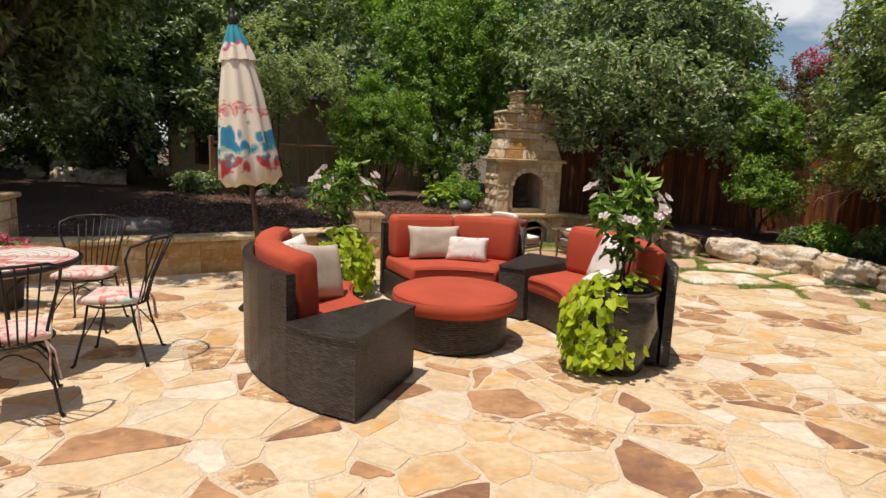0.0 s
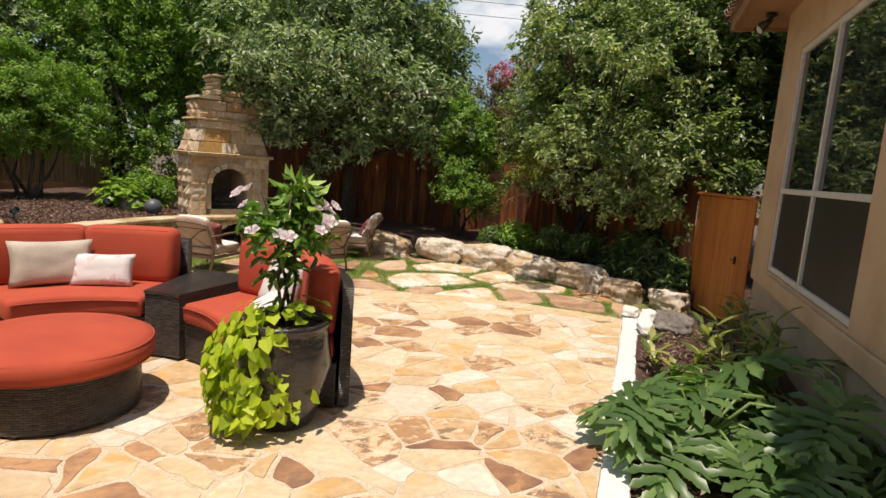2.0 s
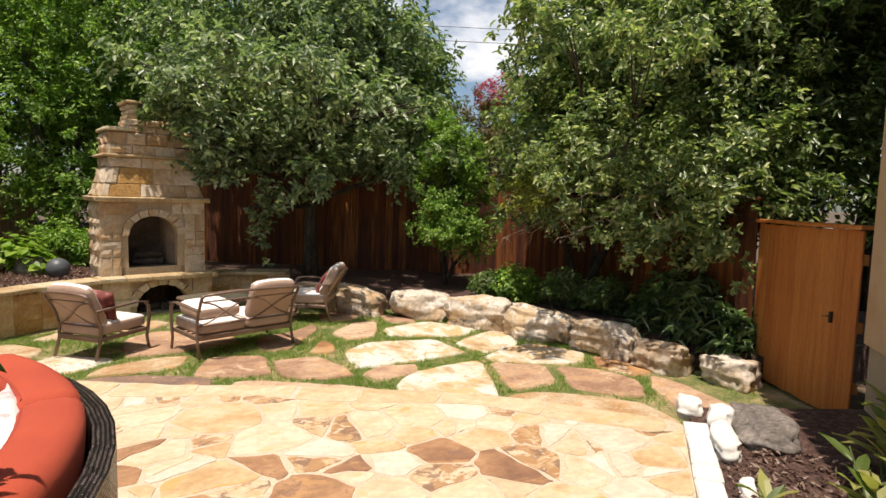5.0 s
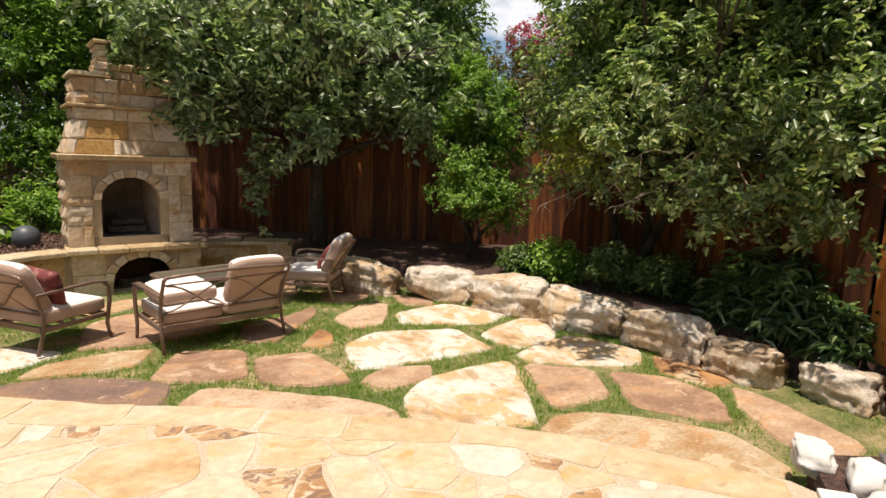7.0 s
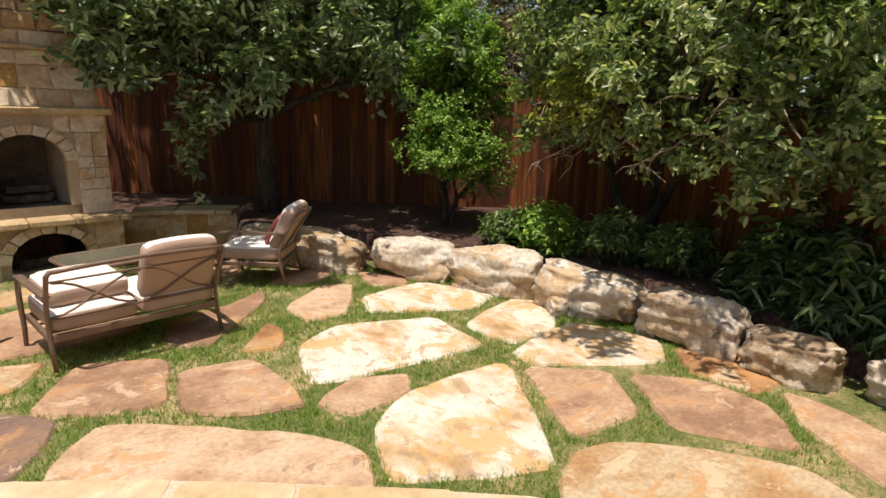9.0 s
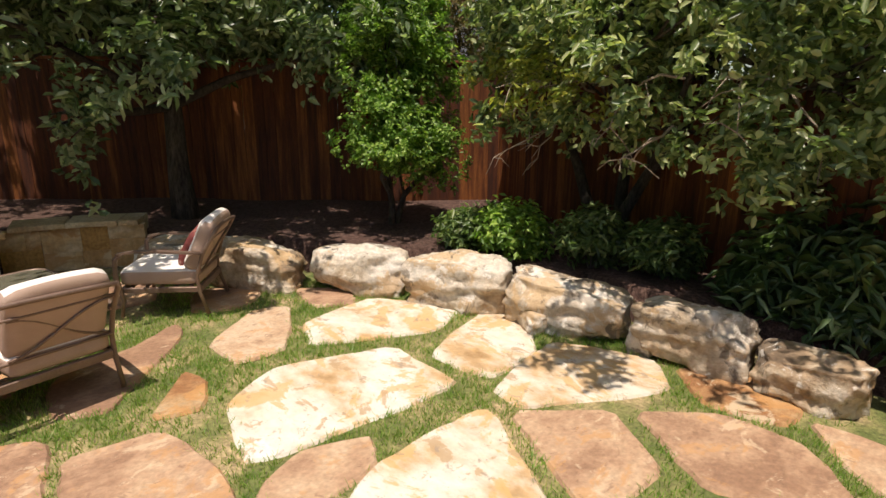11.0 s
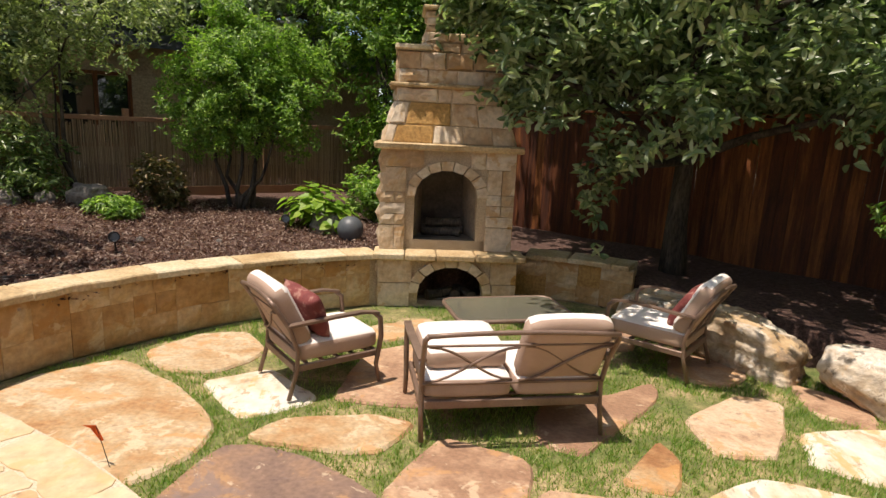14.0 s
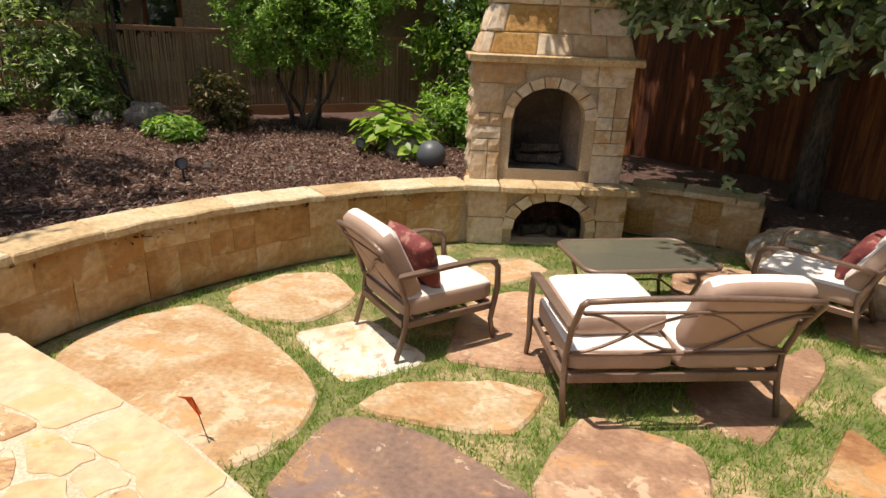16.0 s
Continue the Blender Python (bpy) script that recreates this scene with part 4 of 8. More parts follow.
def face_stones(parent, m, width, z0, z1, opening=None, rng=rng, heights=(0.12, 0.17, 0.22, 0.27), widths=(0.16, 0.24, 0.32, 0.42), gold=0.1, depth=0.06, rough=0.008):
    """Courses of stones on an upright face (local x to the right, face towards -y), leaving an arch free."""
    z = z0
    while z < z1 - 0.03:
        h = min(rng.choice(heights), z1 - z)
        if z1 - z - h < 0.06:
            h = z1 - z
        spans = [(0.0, width)]
        if opening:
            cx, sill, spring, crown, half, ring = opening
            if z + h > sill and z < crown + ring:
                w = max(arch_half(zz, spring, crown + ring, half + ring) if zz > spring else half + (ring if spring - zz < 0.5 and ring < 0.12 else 0) for zz in (z + 0.01, z + h * 0.5))
                spans = [(0.0, cx - w), (cx + w, width)]
        for a, b in spans:
            x = a
            while x < b - 0.02:
                w = min(rng.choice(widths), b - x)
                if b - x - w < 0.07:
                    w = b - x
                if w > 0.03:
                    stone_block("stone", w - 0.007, h - 0.007, depth, rng, M_STONE_GOLD if rng.random() < gold else M_STONE, parent, m @ pose(x + w / 2, 0, z + 0.006), rough)
                x += w
        z += h


def voussoirs(parent, m, cx, spring, crown, half, ring, count=9):
    for k in range(count):
        a0, a1 = math.pi * (k + 0.03 + rng.uniform(0, 0.05)) / count, math.pi * (k + 0.97) / count
        bm = bmesh.new()
        outer = half + ring * rng.uniform(0.8, 1.25)
        pts = [(half * math.cos(a0), (crown - spring) * math.sin(a0)), (outer * math.cos(a0), (crown - spring + ring) * math.sin(a0)),
               (outer * math.cos(a1), (crown - spring + ring) * math.sin(a1)), (half * math.cos(a1), (crown - spring) * math.sin(a1))]
        j = rng.uniform(0.004, 0.014)
        f = [bm.verts.new((cx + x, -j, spring + z)) for x, z in pts]
        g2 = [bm.verts.new((cx + x, 0.08, spring + z)) for x, z in pts]
        bm.faces.new(f)
        for i in range(4):
            bm.faces.new((f[i], g2[i], g2[(i + 1) % 4], f[(i + 1) % 4]))
        o = part("arch_stone", bm, M_STONE, parent)
        o.matrix_basis = m


# lower block with the wood store
bm = bmesh.new()
arched_front(bm, 0.02, 1.5, -0.06, 0.12, G - 0.1, 0.27, 0.8, G, G + 0.14, 0.19, 0.36)
box(bm, 0.02, 0.1, 0.12, 0.9, G - 0.1, 0.27)
box(bm, 1.42, 1.5, 0.12, 0.9, G - 0.1, 0.27)
part("base_core", bm, M_JOINT, fire)
# the store's back and floor take the firebox's dark colour
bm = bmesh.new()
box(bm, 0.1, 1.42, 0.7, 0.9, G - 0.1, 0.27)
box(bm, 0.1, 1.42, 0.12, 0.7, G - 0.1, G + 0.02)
part("wood_store", bm, M_DARK_HOLLOW, fire, "dark wood store under the hearth")
base_m = pose(0, -0.1, 0)
face_stones(fire, base_m, 1.52, G - 0.02, 0.27, (0.8, G, G + 0.14, 0.19, 0.36, 0.09))
voussoirs(fire, base_m, 0.8, G + 0.14, 0.19, 0.36, 0.1)
face_stones(fire, pose(0, 0.85, 0, 0, 0, -90), 0.95, G - 0.02, 0.27, rough=0.03)
face_stones(fire, pose(1.52, -0.1, 0, 0, 0, 90), 0.95, G - 0.02, 0.27)
# hearth slabs
x = -0.05
while x < 1.56:
    w = min(rng.choice((0.34, 0.42, 0.5)), 1.6 - x)
    bm = bmesh.new()
    box(bm, x + 0.004, x + w - 0.004, -0.2 + rng.uniform(-0.02, 0.015), 0.2, 0.272, 0.34, 0.012)
    part("hearth_slab", bm, M_CAP, fire)
    x += w
# firebox block
bm = bmesh.new()
arched_front(bm, 0.03, 1.45, 0.1, 0.24, 0.33, 1.43, 0.72, 0.45, 0.93, 1.22, 0.345)
for x0, x1 in ((0.03, 0.2), (1.28, 1.45)):
    box(bm, x0, x1, 0.24, 0.85, 0.33, 1.43)
part("firebox_core", bm, M_JOINT, fire)
bm = bmesh.new()
box(bm, 0.2, 1.28, 0.7, 0.85, 0.34, 1.43)
part("firebox_back", bm, M_DARK_HOLLOW, fire, "soot-stained firebox back")
bm = bmesh.new()
box(bm, 0.2, 1.28, 0.1, 0.7, 0.345, 0.45)
part("firebox_floor", bm, M_DARK_HOLLOW, fire, "soot-stained firebox floor")
bm = bmesh.new()
box(bm, 0.2, 1.28, 0.24, 0.7, 1.3, 1.43)
part("firebox_lintel", bm, M_DARK_HOLLOW, fire)
for xa, xb, ya in ((0.2, 0.375, 0.24), (1.28, 1.065, 0.24)):
    bm = bmesh.new()
    q = [bm.verts.new(p) for p in ((xb, 0.245, 0.45), (xb + (0.1 if xa < 1 else -0.1), 0.7, 0.45), (xb + (0.1 if xa < 1 else -0.1), 0.7, 1.3), (xb, 0.245, 1.3))]
    bm.faces.new(q)
    part("firebox_side", bm, M_SMOKED_STONE, fire, "smoke-stained stone side of the firebox")
body_m = pose(0, 0.06, 0)
face_stones(fire, body_m, 1.47, 0.34, 1.43, (0.72, 0.45, 0.93, 1.22, 0.345, 0.1), gold=0.07)
voussoirs(fire, body_m, 0.72, 0.93, 1.22, 0.345, 0.1)
face_stones(fire, pose(0, 0.85, 0, 0, 0, -90), 0.79, 0.34, 1.43, rough=0.035, gold=0.03)
face_stones(fire, pose(1.47, 0.06, 0, 0, 0, 90), 0.79, 0.34, 1.43)
for z0, z1, a, b, y0, y1 in ((1.43, 1.5, -0.07, 1.54, -0.01, 0.95), (2.08, 2.125, 0.07, 1.4, 0.13, 0.9), (2.46, 2.515, 0.12, 0.5, 0.15, 0.88), (2.45, 2.5, 1.04, 1.38, 0.15, 0.88)):
    bm = bmesh.new()
    box(bm, a, b, y0, y1, z0, z1, 0.014)
    for v in bm.verts:
        v.co += Vector((rng.uniform(-1, 1), rng.uniform(-1, 1), rng.uniform(-0.3, 0.3))) * 0.008
    part("ledge", bm, M_CAP, fire)


def slab_stone(quad, mat, proud=0.006, rough=0.0):
    """A flush stone on any four-cornered face (seen counter-clockwise), with eased arrises."""
    q = [Vector(p) for p in quad]
    nrm = (q[1] - q[0]).cross(q[3] - q[0]).normalized()
    mid = sum(q, Vector()) / 4
    bm = bmesh.new()
    rows = []
    for shrink, out in ((0.004, -0.05), (0.004, 0.0), (0.016, proud)):
        ring = []
        for k in range(4):
            for a, b, u in ((q[k], q[(k + 1) % 4], 0.0), (q[k], q[(k + 1) % 4], 0.5)):
                p = a.lerp(b, u)
                p = p + (mid - p).normalized() * shrink * 1.4 + nrm * (out + (rng.uniform(-0.2, 1) * rough if out == proud else 0))
                ring.append(bm.verts.new(p))
        rows.append(ring)
    for a, b in zip(rows, rows[1:]):
        for k in range(8):
            bm.faces.new((a[k], a[(k + 1) % 8], b[(k + 1) % 8], b[k]))
    c = bm.verts.new(mid + nrm * (proud + rough * rng.uniform(0.5, 1.6)))
    for k in range(8):
        bm.faces.new((rows[-1][k], rows[-1][(k + 1) % 8], c))
    part("stone", bm, mat, fire)


# tapering hood, an upright neck and a rough chimney crown
HOOD = ((1.5, 0.02, 1.45, 0.07), (1.69, 0.075, 1.395, 0.125), (1.93, 0.145, 1.33, 0.19), (2.08, 0.145, 1.33, 0.19))
NECK = ((2.125, 0.16, 1.31, 0.21), (2.27, 0.165, 1.305, 0.212), (2.45, 0.17, 1.3, 0.215))
CROWN = ((2.45, 0.44, 1.08, 0.26), (2.56, 0.445, 1.075, 0.265), (2.66, 0.45, 1.07, 0.27))
for levels in (HOOD, NECK, CROWN):
    bm = bmesh.new()
    rows = [[bm.verts.new(p) for p in ((a + 0.012, y + 0.012, z), (b - 0.012, y + 0.012, z), (b - 0.012, 0.85, z), (a + 0.012, 0.85, z))] for z, a, b, y in levels]
    for r0, r1 in zip(rows, rows[1:]):
        for k in range(4):
            bm.faces.new((r0[k], r0[(k + 1) % 4], r1[(k + 1) % 4], r1[k]))
    bm.faces.new(rows[-1])
    part("hood_core", bm, M_JOINT, fire)
FRONT_CUTS = {1.5: (0, 0.07, 0.37, 0.6, 0.83, 1), 1.69: (0, 0.13, 0.5, 0.73, 1), 1.93: (0, 0.38, 0.5, 0.74, 1), 2.125: (0, 0.28, 0.55, 0.8, 1), 2.27: (0, 0.2, 0.44, 0.7, 1), 2.45: (0, 0.26, 0.6, 1), 2.56: (0, 0.36, 0.7, 1)}
GOLDEN = {(1.5, 1), (1.69, 1)}
ROUGH = {(1.69, 0), (1.93, 0), (2.125, 0), (2.27, 1), (2.27, 2)}
for levels in (HOOD, NECK, CROWN):
    for (z0, a0, b0, y0), (z1, a1, b1, y1) in zip(levels, levels[1:]):
        cuts = FRONT_CUTS[z0]
        for k, (u, v) in enumerate(zip(cuts, cuts[1:])):
            quad = [(a0 + (b0 - a0) * u, y0, z0), (a0 + (b0 - a0) * v, y0, z0), (a1 + (b1 - a1) * v, y1, z1), (a1 + (b1 - a1) * u, y1, z1)]
            bumpy = (z0, k) in ROUGH or levels is CROWN
            slab_stone(quad, M_STONE_GOLD if (z0, k) in GOLDEN else M_STONE, 0.012 if bumpy else 0.004, 0.025 if bumpy else 0.0)
        for side in (0, 1):
            for u, v in ((0, 0.55), (0.55, 1)) if z0 in (1.5, 1.93, 2.27) else ((0, 0.4), (0.4, 1)):
                back = 0.85
                xa, xb = (a0, a1) if side == 0 else (b0, b1)
                quad = [(xa, back + (y0 - back) * u, z0), (xa, back + (y0 - back) * v, z0), (xb, back + (y1 - back) * v, z1), (xb, back + (y1 - back) * u, z1)]
                slab_stone(quad if side == 0 else [quad[1], quad[0], quad[3], quad[2]], M_STONE, 0.012, 0.025 if side == 0 else 0.006)
for x0, x1, z1 in ((0.44, 0.57, 2.88), (0.95, 1.08, 2.84)):
    for k in range(3):
        bm = bmesh.new()
        h = (z1 - 2.66) / 3
        box(bm, x0 + rng.uniform(-0.012, 0.012), x1 + rng.uniform(-0.012, 0.012), 0.29, 0.75, 2.662 + k * h, 2.658 + (k + 1) * h, 0.016)
        for v in bm.verts:
            v.co += Vector((rng.uniform(-1, 1), rng.uniform(-1, 1), 0)) * 0.008
        part("chimney_post", bm, M_STONE, fire)
bm = bmesh.new()
box(bm, 0.4, 1.12, 0.25, 0.79, 2.885, 2.93, 0.014)
part("chimney_cap", bm, M_CAP, fire)


def log(x, y, z, length, r, turn, seed, where, name="firewood_log"):
    rng = random.Random(seed)
    bm = bmesh.new()
    pts = [(length * (u - 0.5), rng.uniform(-0.01, 0.01), rng.uniform(-0.008, 0.008)) for u in (0, 0.25, 0.5, 0.75, 1)]
    tube(bm, pts, [r * rng.uniform(0.85, 1.1) for _ in pts], 9)
    o = mesh_object(name, bm, M_BARK, smooth=False)
    o.matrix_basis = where.matrix_basis @ pose(x, y, z, 0, 0, turn)
    tagged(o, "charred split firewood log lying in the fireplace", "firewood", "firewood logs")


for k, (x, y, z, ln, r, a) in enumerate(((0.72, 0.5, 0.51, 0.5, 0.055, 4), (0.7, 0.38, 0.5, 0.44, 0.05, -8), (0.72, 0.45, 0.6, 0.4, 0.05, 12), (0.72, 0.2, G + 0.07, 0.4, 0.055, 30), (0.9, 0.3, G + 0.08, 0.42, 0.06, 80), (1.0, 0.2, G + 0.08, 0.35, 0.05, 110))):
    log(x, y, z, ln, r, a, k, fire)


# ---------------------------------------------------------------- boulders
def boulder(p0, p1, z0, z1, depth, seed, mat=None, label="rough weathered limestone boulder edging the lawn", group="boulders round the lawn", name="boulder", square=0.2, cuts=9, lean=0.0):
    """A rough quarried block whose front foot runs from p0 to p1: broken faces, ledges and a pitted skin."""
    p0, p1 = Vector(p0), Vector(p1)
    d = p1 - p0
    w = d.length
    bm = bmesh.new()
    bmesh.ops.create_cube(bm, size=2)
    bmesh.ops.subdivide_edges(bm, edges=bm.edges[:], cuts=cuts, use_grid_fill=True)
    off = Vector((seed * 7.3, seed * 3.1, seed * 1.7))
    hz = z1 - z0
    rr = random.Random(seed * 5 + 1)
    planes = []
    for _ in range(14):
        q = Vector((rr.gauss(0, 1), rr.gauss(0, 1), rr.gauss(0.25, 0.6))).normalized()
        planes.append((q, rr.uniform(1.05, 1.32)))
    for v in bm.verts:
        c = v.co.copy()
        c = c.lerp(c.normalized() * 1.25, square)
        for q, reach in planes:
            over = c.dot(q) - reach
            if over > 0:
                c -= q * over
        real = Vector((c.x * w, c.y * depth, c.z * hz)) * 0.5
        n1 = noise.noise(c * 0.9 + off)
        n2 = noise.noise(real * 5.0 + off)
        n3 = abs(noise.noise(real * 11.0 + off))
        n4 = noise.noise(real * 24.0 + off)
        crack = max(0.0, 0.12 - abs(noise.noise(real * 3.2 + off * 2))) / 0.12
        push = 0.024 * n2 - 0.045 * n3 + 0.01 * n4 - 0.018 * crack * crack
        step = 0.012 * math.sin(c.z * 8 + n1 * 5) * (abs(c.z) < 0.9)
        flat = Vector((c.x * (1 + 0.09 * n1) * w * 0.5, c.y * (1 + 0.08 * n1) * depth * 0.48, c.z * (1 + 0.12 * n1) * hz * 0.48))
        flat.z += lean * c.x * hz * 0.3 * (c.z > -0.5)
        v.co = flat + c.normalized() * (push + step) * min(1.0, w * 2.0)
    o = mesh_object(name, bm, mat or M_ROCK)
    for f in o.data.polygons:
        f.use_smooth = True
    mid = (p0 + p1) / 2 + Vector((-d.y, d.x)).normalized() * depth * 0.5
    o.matrix_basis = Matrix.Translation((mid.x, mid.y, (z0 + z1) / 2)) @ pose(0, 0, 0, 0, 0, math.degrees(math.atan2(d.y, d.x)))
    return tagged(o, label, "boulder", group)


boulder((6.98, 11.24), (6.35, 11.8), G - 0.06, 0.13, 0.55, 9, cuts=15)
boulder((7.6, 10.42), (6.98, 11.12), G - 0.06, 0.16, 0.6, 1, label="flat dark boulder in shade edging the lawn", square=0.12, cuts=17, lean=0.3)
boulder((8.3, 9.6), (7.7, 10.3), G - 0.06, 0.16, 0.5, 2, square=0.3, cuts=17)
boulder((8.8, 8.6), (8.36, 9.46), G - 0.06, 0.17, 0.55, 3, square=0.14, cuts=17)
boulder((9.13, 7.6), (8.75, 8.5), G - 0.06, 0.14, 0.55, 4, square=0.12, cuts=19, lean=0.25)
boulder((9.29, 6.68), (9.05, 7.42), G - 0.06, 0.16, 0.5, 5, square=0.05, cuts=17)
boulder((9.27, 5.94), (9.21, 6.56), G - 0.06, 0.04, 0.45, 6, square=0.05, cuts=15, lean=-0.2)
boulder((9.46, 5.3), (9.36, 5.82), G - 0.06, 0.03, 0.36, 7, square=0.08, cuts=13)
boulder((8.45, 7.9), (8.55, 8.15), G - 0.04, -0.08, 0.2, 12, label="small loose pale rock between the boulders")
boulder((8.85, 7.2), (8.8, 7.4), G - 0.04, -0.1, 0.18, 13, label="small loose pale rock between the boulders")
for p0, p1, z1, dep, sd, mt, lab in (((7.5, 4.36), (7.72, 4.5), 0.12, 0.18, 21, M_KERB, "white limestone rock at the kerb's end"), ((7.05, 3.98), (7.4, 4.27), 0.1, 0.2, 22, M_KERB, "white limestone rock at the kerb's end"),
                              ((7.5, 3.85), (8.05, 4.3), 0.1, 0.4, 23, M_GREYROCK, "dark grey rock in the house bed"), ((7.56, 4.64), (7.8, 4.84), 0.06, 0.2, 26, M_KERB, "white limestone rock at the kerb's end"), ((6.65, 3.65), (6.85, 3.8), 0.04, 0.1, 24, M_KERB, "flat white rock in the house bed"),
                              ((5.9, 2.5), (6.15, 2.7), 0.1, 0.2, 25, M_GREYROCK, "grey rock in the house bed")):
    boulder(p0, p1, -0.1, z1, dep, sd, mt, lab, "rocks in the house bed", "rock")
for x, y, w, sd, h in ((-0.75, 12.4, 0.5, 31, 0.22), (-1.2, 12.3, 0.25, 32, 0.12), (-1.5, 12.0, 0.3, 33, 0.13), (2.55, 12.45, 0.36, 34, 0.2), (0.9, 11.2, 0.08, 35, 0.05), (1.7, 11.4, 0.06, 36, 0.04)):
    zb = bed_height(x, y)
    boulder((x - w / 2, y), (x + w / 2, y), zb - 0.05, zb + h * 1.35, w * 0.8, sd, M_GREYROCK, "pale grey rock on the mulch bed", "rocks on the mulch", "rock", 0.8)
zb = bed_height(-1.9, 6.6)
boulder((-2.3, 6.6), (-1.5, 6.72), zb - 0.08, zb + 0.24, 0.5, 41, M_GREYROCK, "low grey rock in the shaded bed", "rocks on the mulch", "rock")
for k in range(16):
    rr = random.Random(50 + k)
    x, y, w = rr.uniform(-9, -2.5), rr.uniform(12.5, 16), rr.uniform(0.3, 0.8)
    zb = bed_height(x, y)
    boulder((x - w / 2, y), (x + w / 2, y + rr.uniform(-0.2, 0.2)), zb - 0.08, zb + w * rr.uniform(0.35, 0.6), w * 0.7, 51 + k, M_ROCK, "sunlit pale rock in the far rockery", "rockery", "rock")


# ---------------------------------------------------------------- stepping stones in the lawn
STONES = []


def stepping_stone(mat, label, *pts):
    rng = random.Random(len(STONES) + 70)
    pts = ccw(list(pts))
    poly = []
    for i, (x, y) in enumerate(pts):
        x2, y2 = pts[(i + 1) % len(pts)]
        length = math.hypot(x2 - x, y2 - y)
        steps = max(2, int(length / 0.11))
        for k in range(steps + 1):
            u = 0.07 + 0.86 * k / steps
            j = 0.03 * noise.noise(Vector((x + (x2 - x) * u, y + (y2 - y) * u, 2)) * 3.0) + rng.uniform(-0.006, 0.006) + 0.02 * math.sin(math.pi * u)
            poly.append((x + (x2 - x) * u + (y2 - y) / length * j, y + (y2 - y) * u - (x2 - x) / length * j))
    STONES.append(poly)
    cx, cy = sum(p[0] for p in poly) / len(poly), sum(p[1] for p in poly) / len(poly)
    bm = bmesh.new()
    rows = prism(bm, [(x - cx, y - cy) for x, y in poly], -0.06, 0.0, 0.018)
    o = mesh_object("stepping_stone", bm, mat)
    o.matrix_basis = pose(cx, cy, G - 0.002 + rng.uniform(-0.004, 0.006))
    tagged(o, label, "paving stone", "stepping stones in the lawn")


W_, B_, T_, P_ = "pale weathered limestone stepping stone set in grass", "reddish brown sandstone stepping stone set in grass", "tan sandstone stepping stone set in grass", "dark purple brown stepping stone set in grass"
stepping_stone(M_STEP_WHITE, W_, (6.07, 7.04), (6.41, 7.3), (7.28, 7.39), (7.06, 6.82), (6.74, 6.16), (5.9, 6.48))
stepping_stone(M_STEP_WHITE, W_, (6.0, 8.36), (6.45, 8.68), (7.31, 8.45), (7.33, 7.69), (5.9, 7.68))
stepping_stone(M_STEP_WHITE, W_, (6.97, 9.31), (7.72, 9.48), (8.3, 8.8), (7.72, 8.51), (6.8, 8.86))
stepping_stone(M_STEP_WHITE, W_, (7.43, 8.19), (8.35, 8.62), (8.62, 8.39), (8.14, 7.74), (7.55, 7.62))
stepping_stone(M_STEP_WHITE, W_, (7.43, 7.52), (8.32, 7.82), (8.7, 7.13), (8.39, 6.8), (7.45, 7.22))
stepping_stone(M_STEP_BROWN, B_, (7.36, 7.25), (7.85, 6.89), (7.58, 6.36), (6.98, 6.35))
stepping_stone(M_STEP_BROWN, B_, (7.95, 6.78), (8.34, 6.46), (8.42, 6.04), (8.06, 5.6), (7.6, 6.14))
stepping_stone(M_STEP_TAN, T_, (8.68, 6.97), (9.0, 6.75), (8.9, 6.2), (8.52, 6.15), (8.38, 6.6))
stepping_stone(M_STEP_BROWN, B_, (8.69, 6.1), (8.75, 5.74), (8.6, 5.0), (8.0, 4.9), (8.29, 5.7))
stepping_stone(M_STEP_TAN, T_, (6.86, 6.24), (7.17, 6.19), (7.56, 5.91), (7.9, 5.5), (7.8, 5.0), (7.2, 4.95), (6.5, 5.7), (6.55, 5.98))
stepping_stone(M_STEP_BROWN, B_, (5.82, 7.41), (6.14, 7.63), (6.57, 7.55), (6.44, 7.3), (6.01, 7.16))
stepping_stone(M_STEP_BROWN, B_, (5.15, 8.3), (5.62, 8.29), (5.77, 7.86), (5.78, 7.42), (5.43, 7.49), (5.08, 7.73))
stepping_stone(M_STEP_BROWN, B_, (4.29, 8.12), (4.55, 8.75), (5.1, 8.59), (5.03, 7.87), (4.53, 7.93))
stepping_stone(M_STEP_BROWN, B_, (4.42, 7.43), (4.65, 7.77), (5.14, 7.49), (5.75, 7.03), (5.9, 6.78), (5.75, 6.3), (5.0, 6.7), (4.4, 7.05))
stepping_stone(M_STEP_TAN, T_, (5.61, 8.46), (5.93, 8.98), (6.01, 8.72), (5.88, 8.39))
stepping_stone(M_STEP_BROWN, B_, (6.2, 9.33), (6.7, 9.8), (7.02, 9.72), (6.65, 8.93), (6.25, 8.86))
stepping_stone(M_STEP_BROWN, B_, (7.24, 10.2), (7.68, 9.8), (7.52, 9.42), (7.2, 9.6))
stepping_stone(M_STEP_TAN, T_, (1.5, 8.6), (1.49, 9.05), (1.88, 9.43), (2.29, 9.26), (2.82, 8.92), (3.13, 8.59), (3.16, 8.28), (2.98, 7.95), (2.3, 8.0), (1.7, 8.3))
stepping_stone(M_STEP_TAN, T_, (1.98, 9.62), (2.17, 10.09), (2.58, 10.23), (2.92, 9.86), (2.77, 9.39), (2.34, 9.32))
stepping_stone(M_STEP_WHITE, W_, (2.69, 9.2), (3.08, 9.53), (3.63, 9.1), (3.23, 8.72))
stepping_stone(M_STEP_TAN, T_, (3.35, 8.52), (3.52, 8.78), (4.0, 8.95), (4.36, 8.9), (4.21, 8.5), (3.76, 8.46))
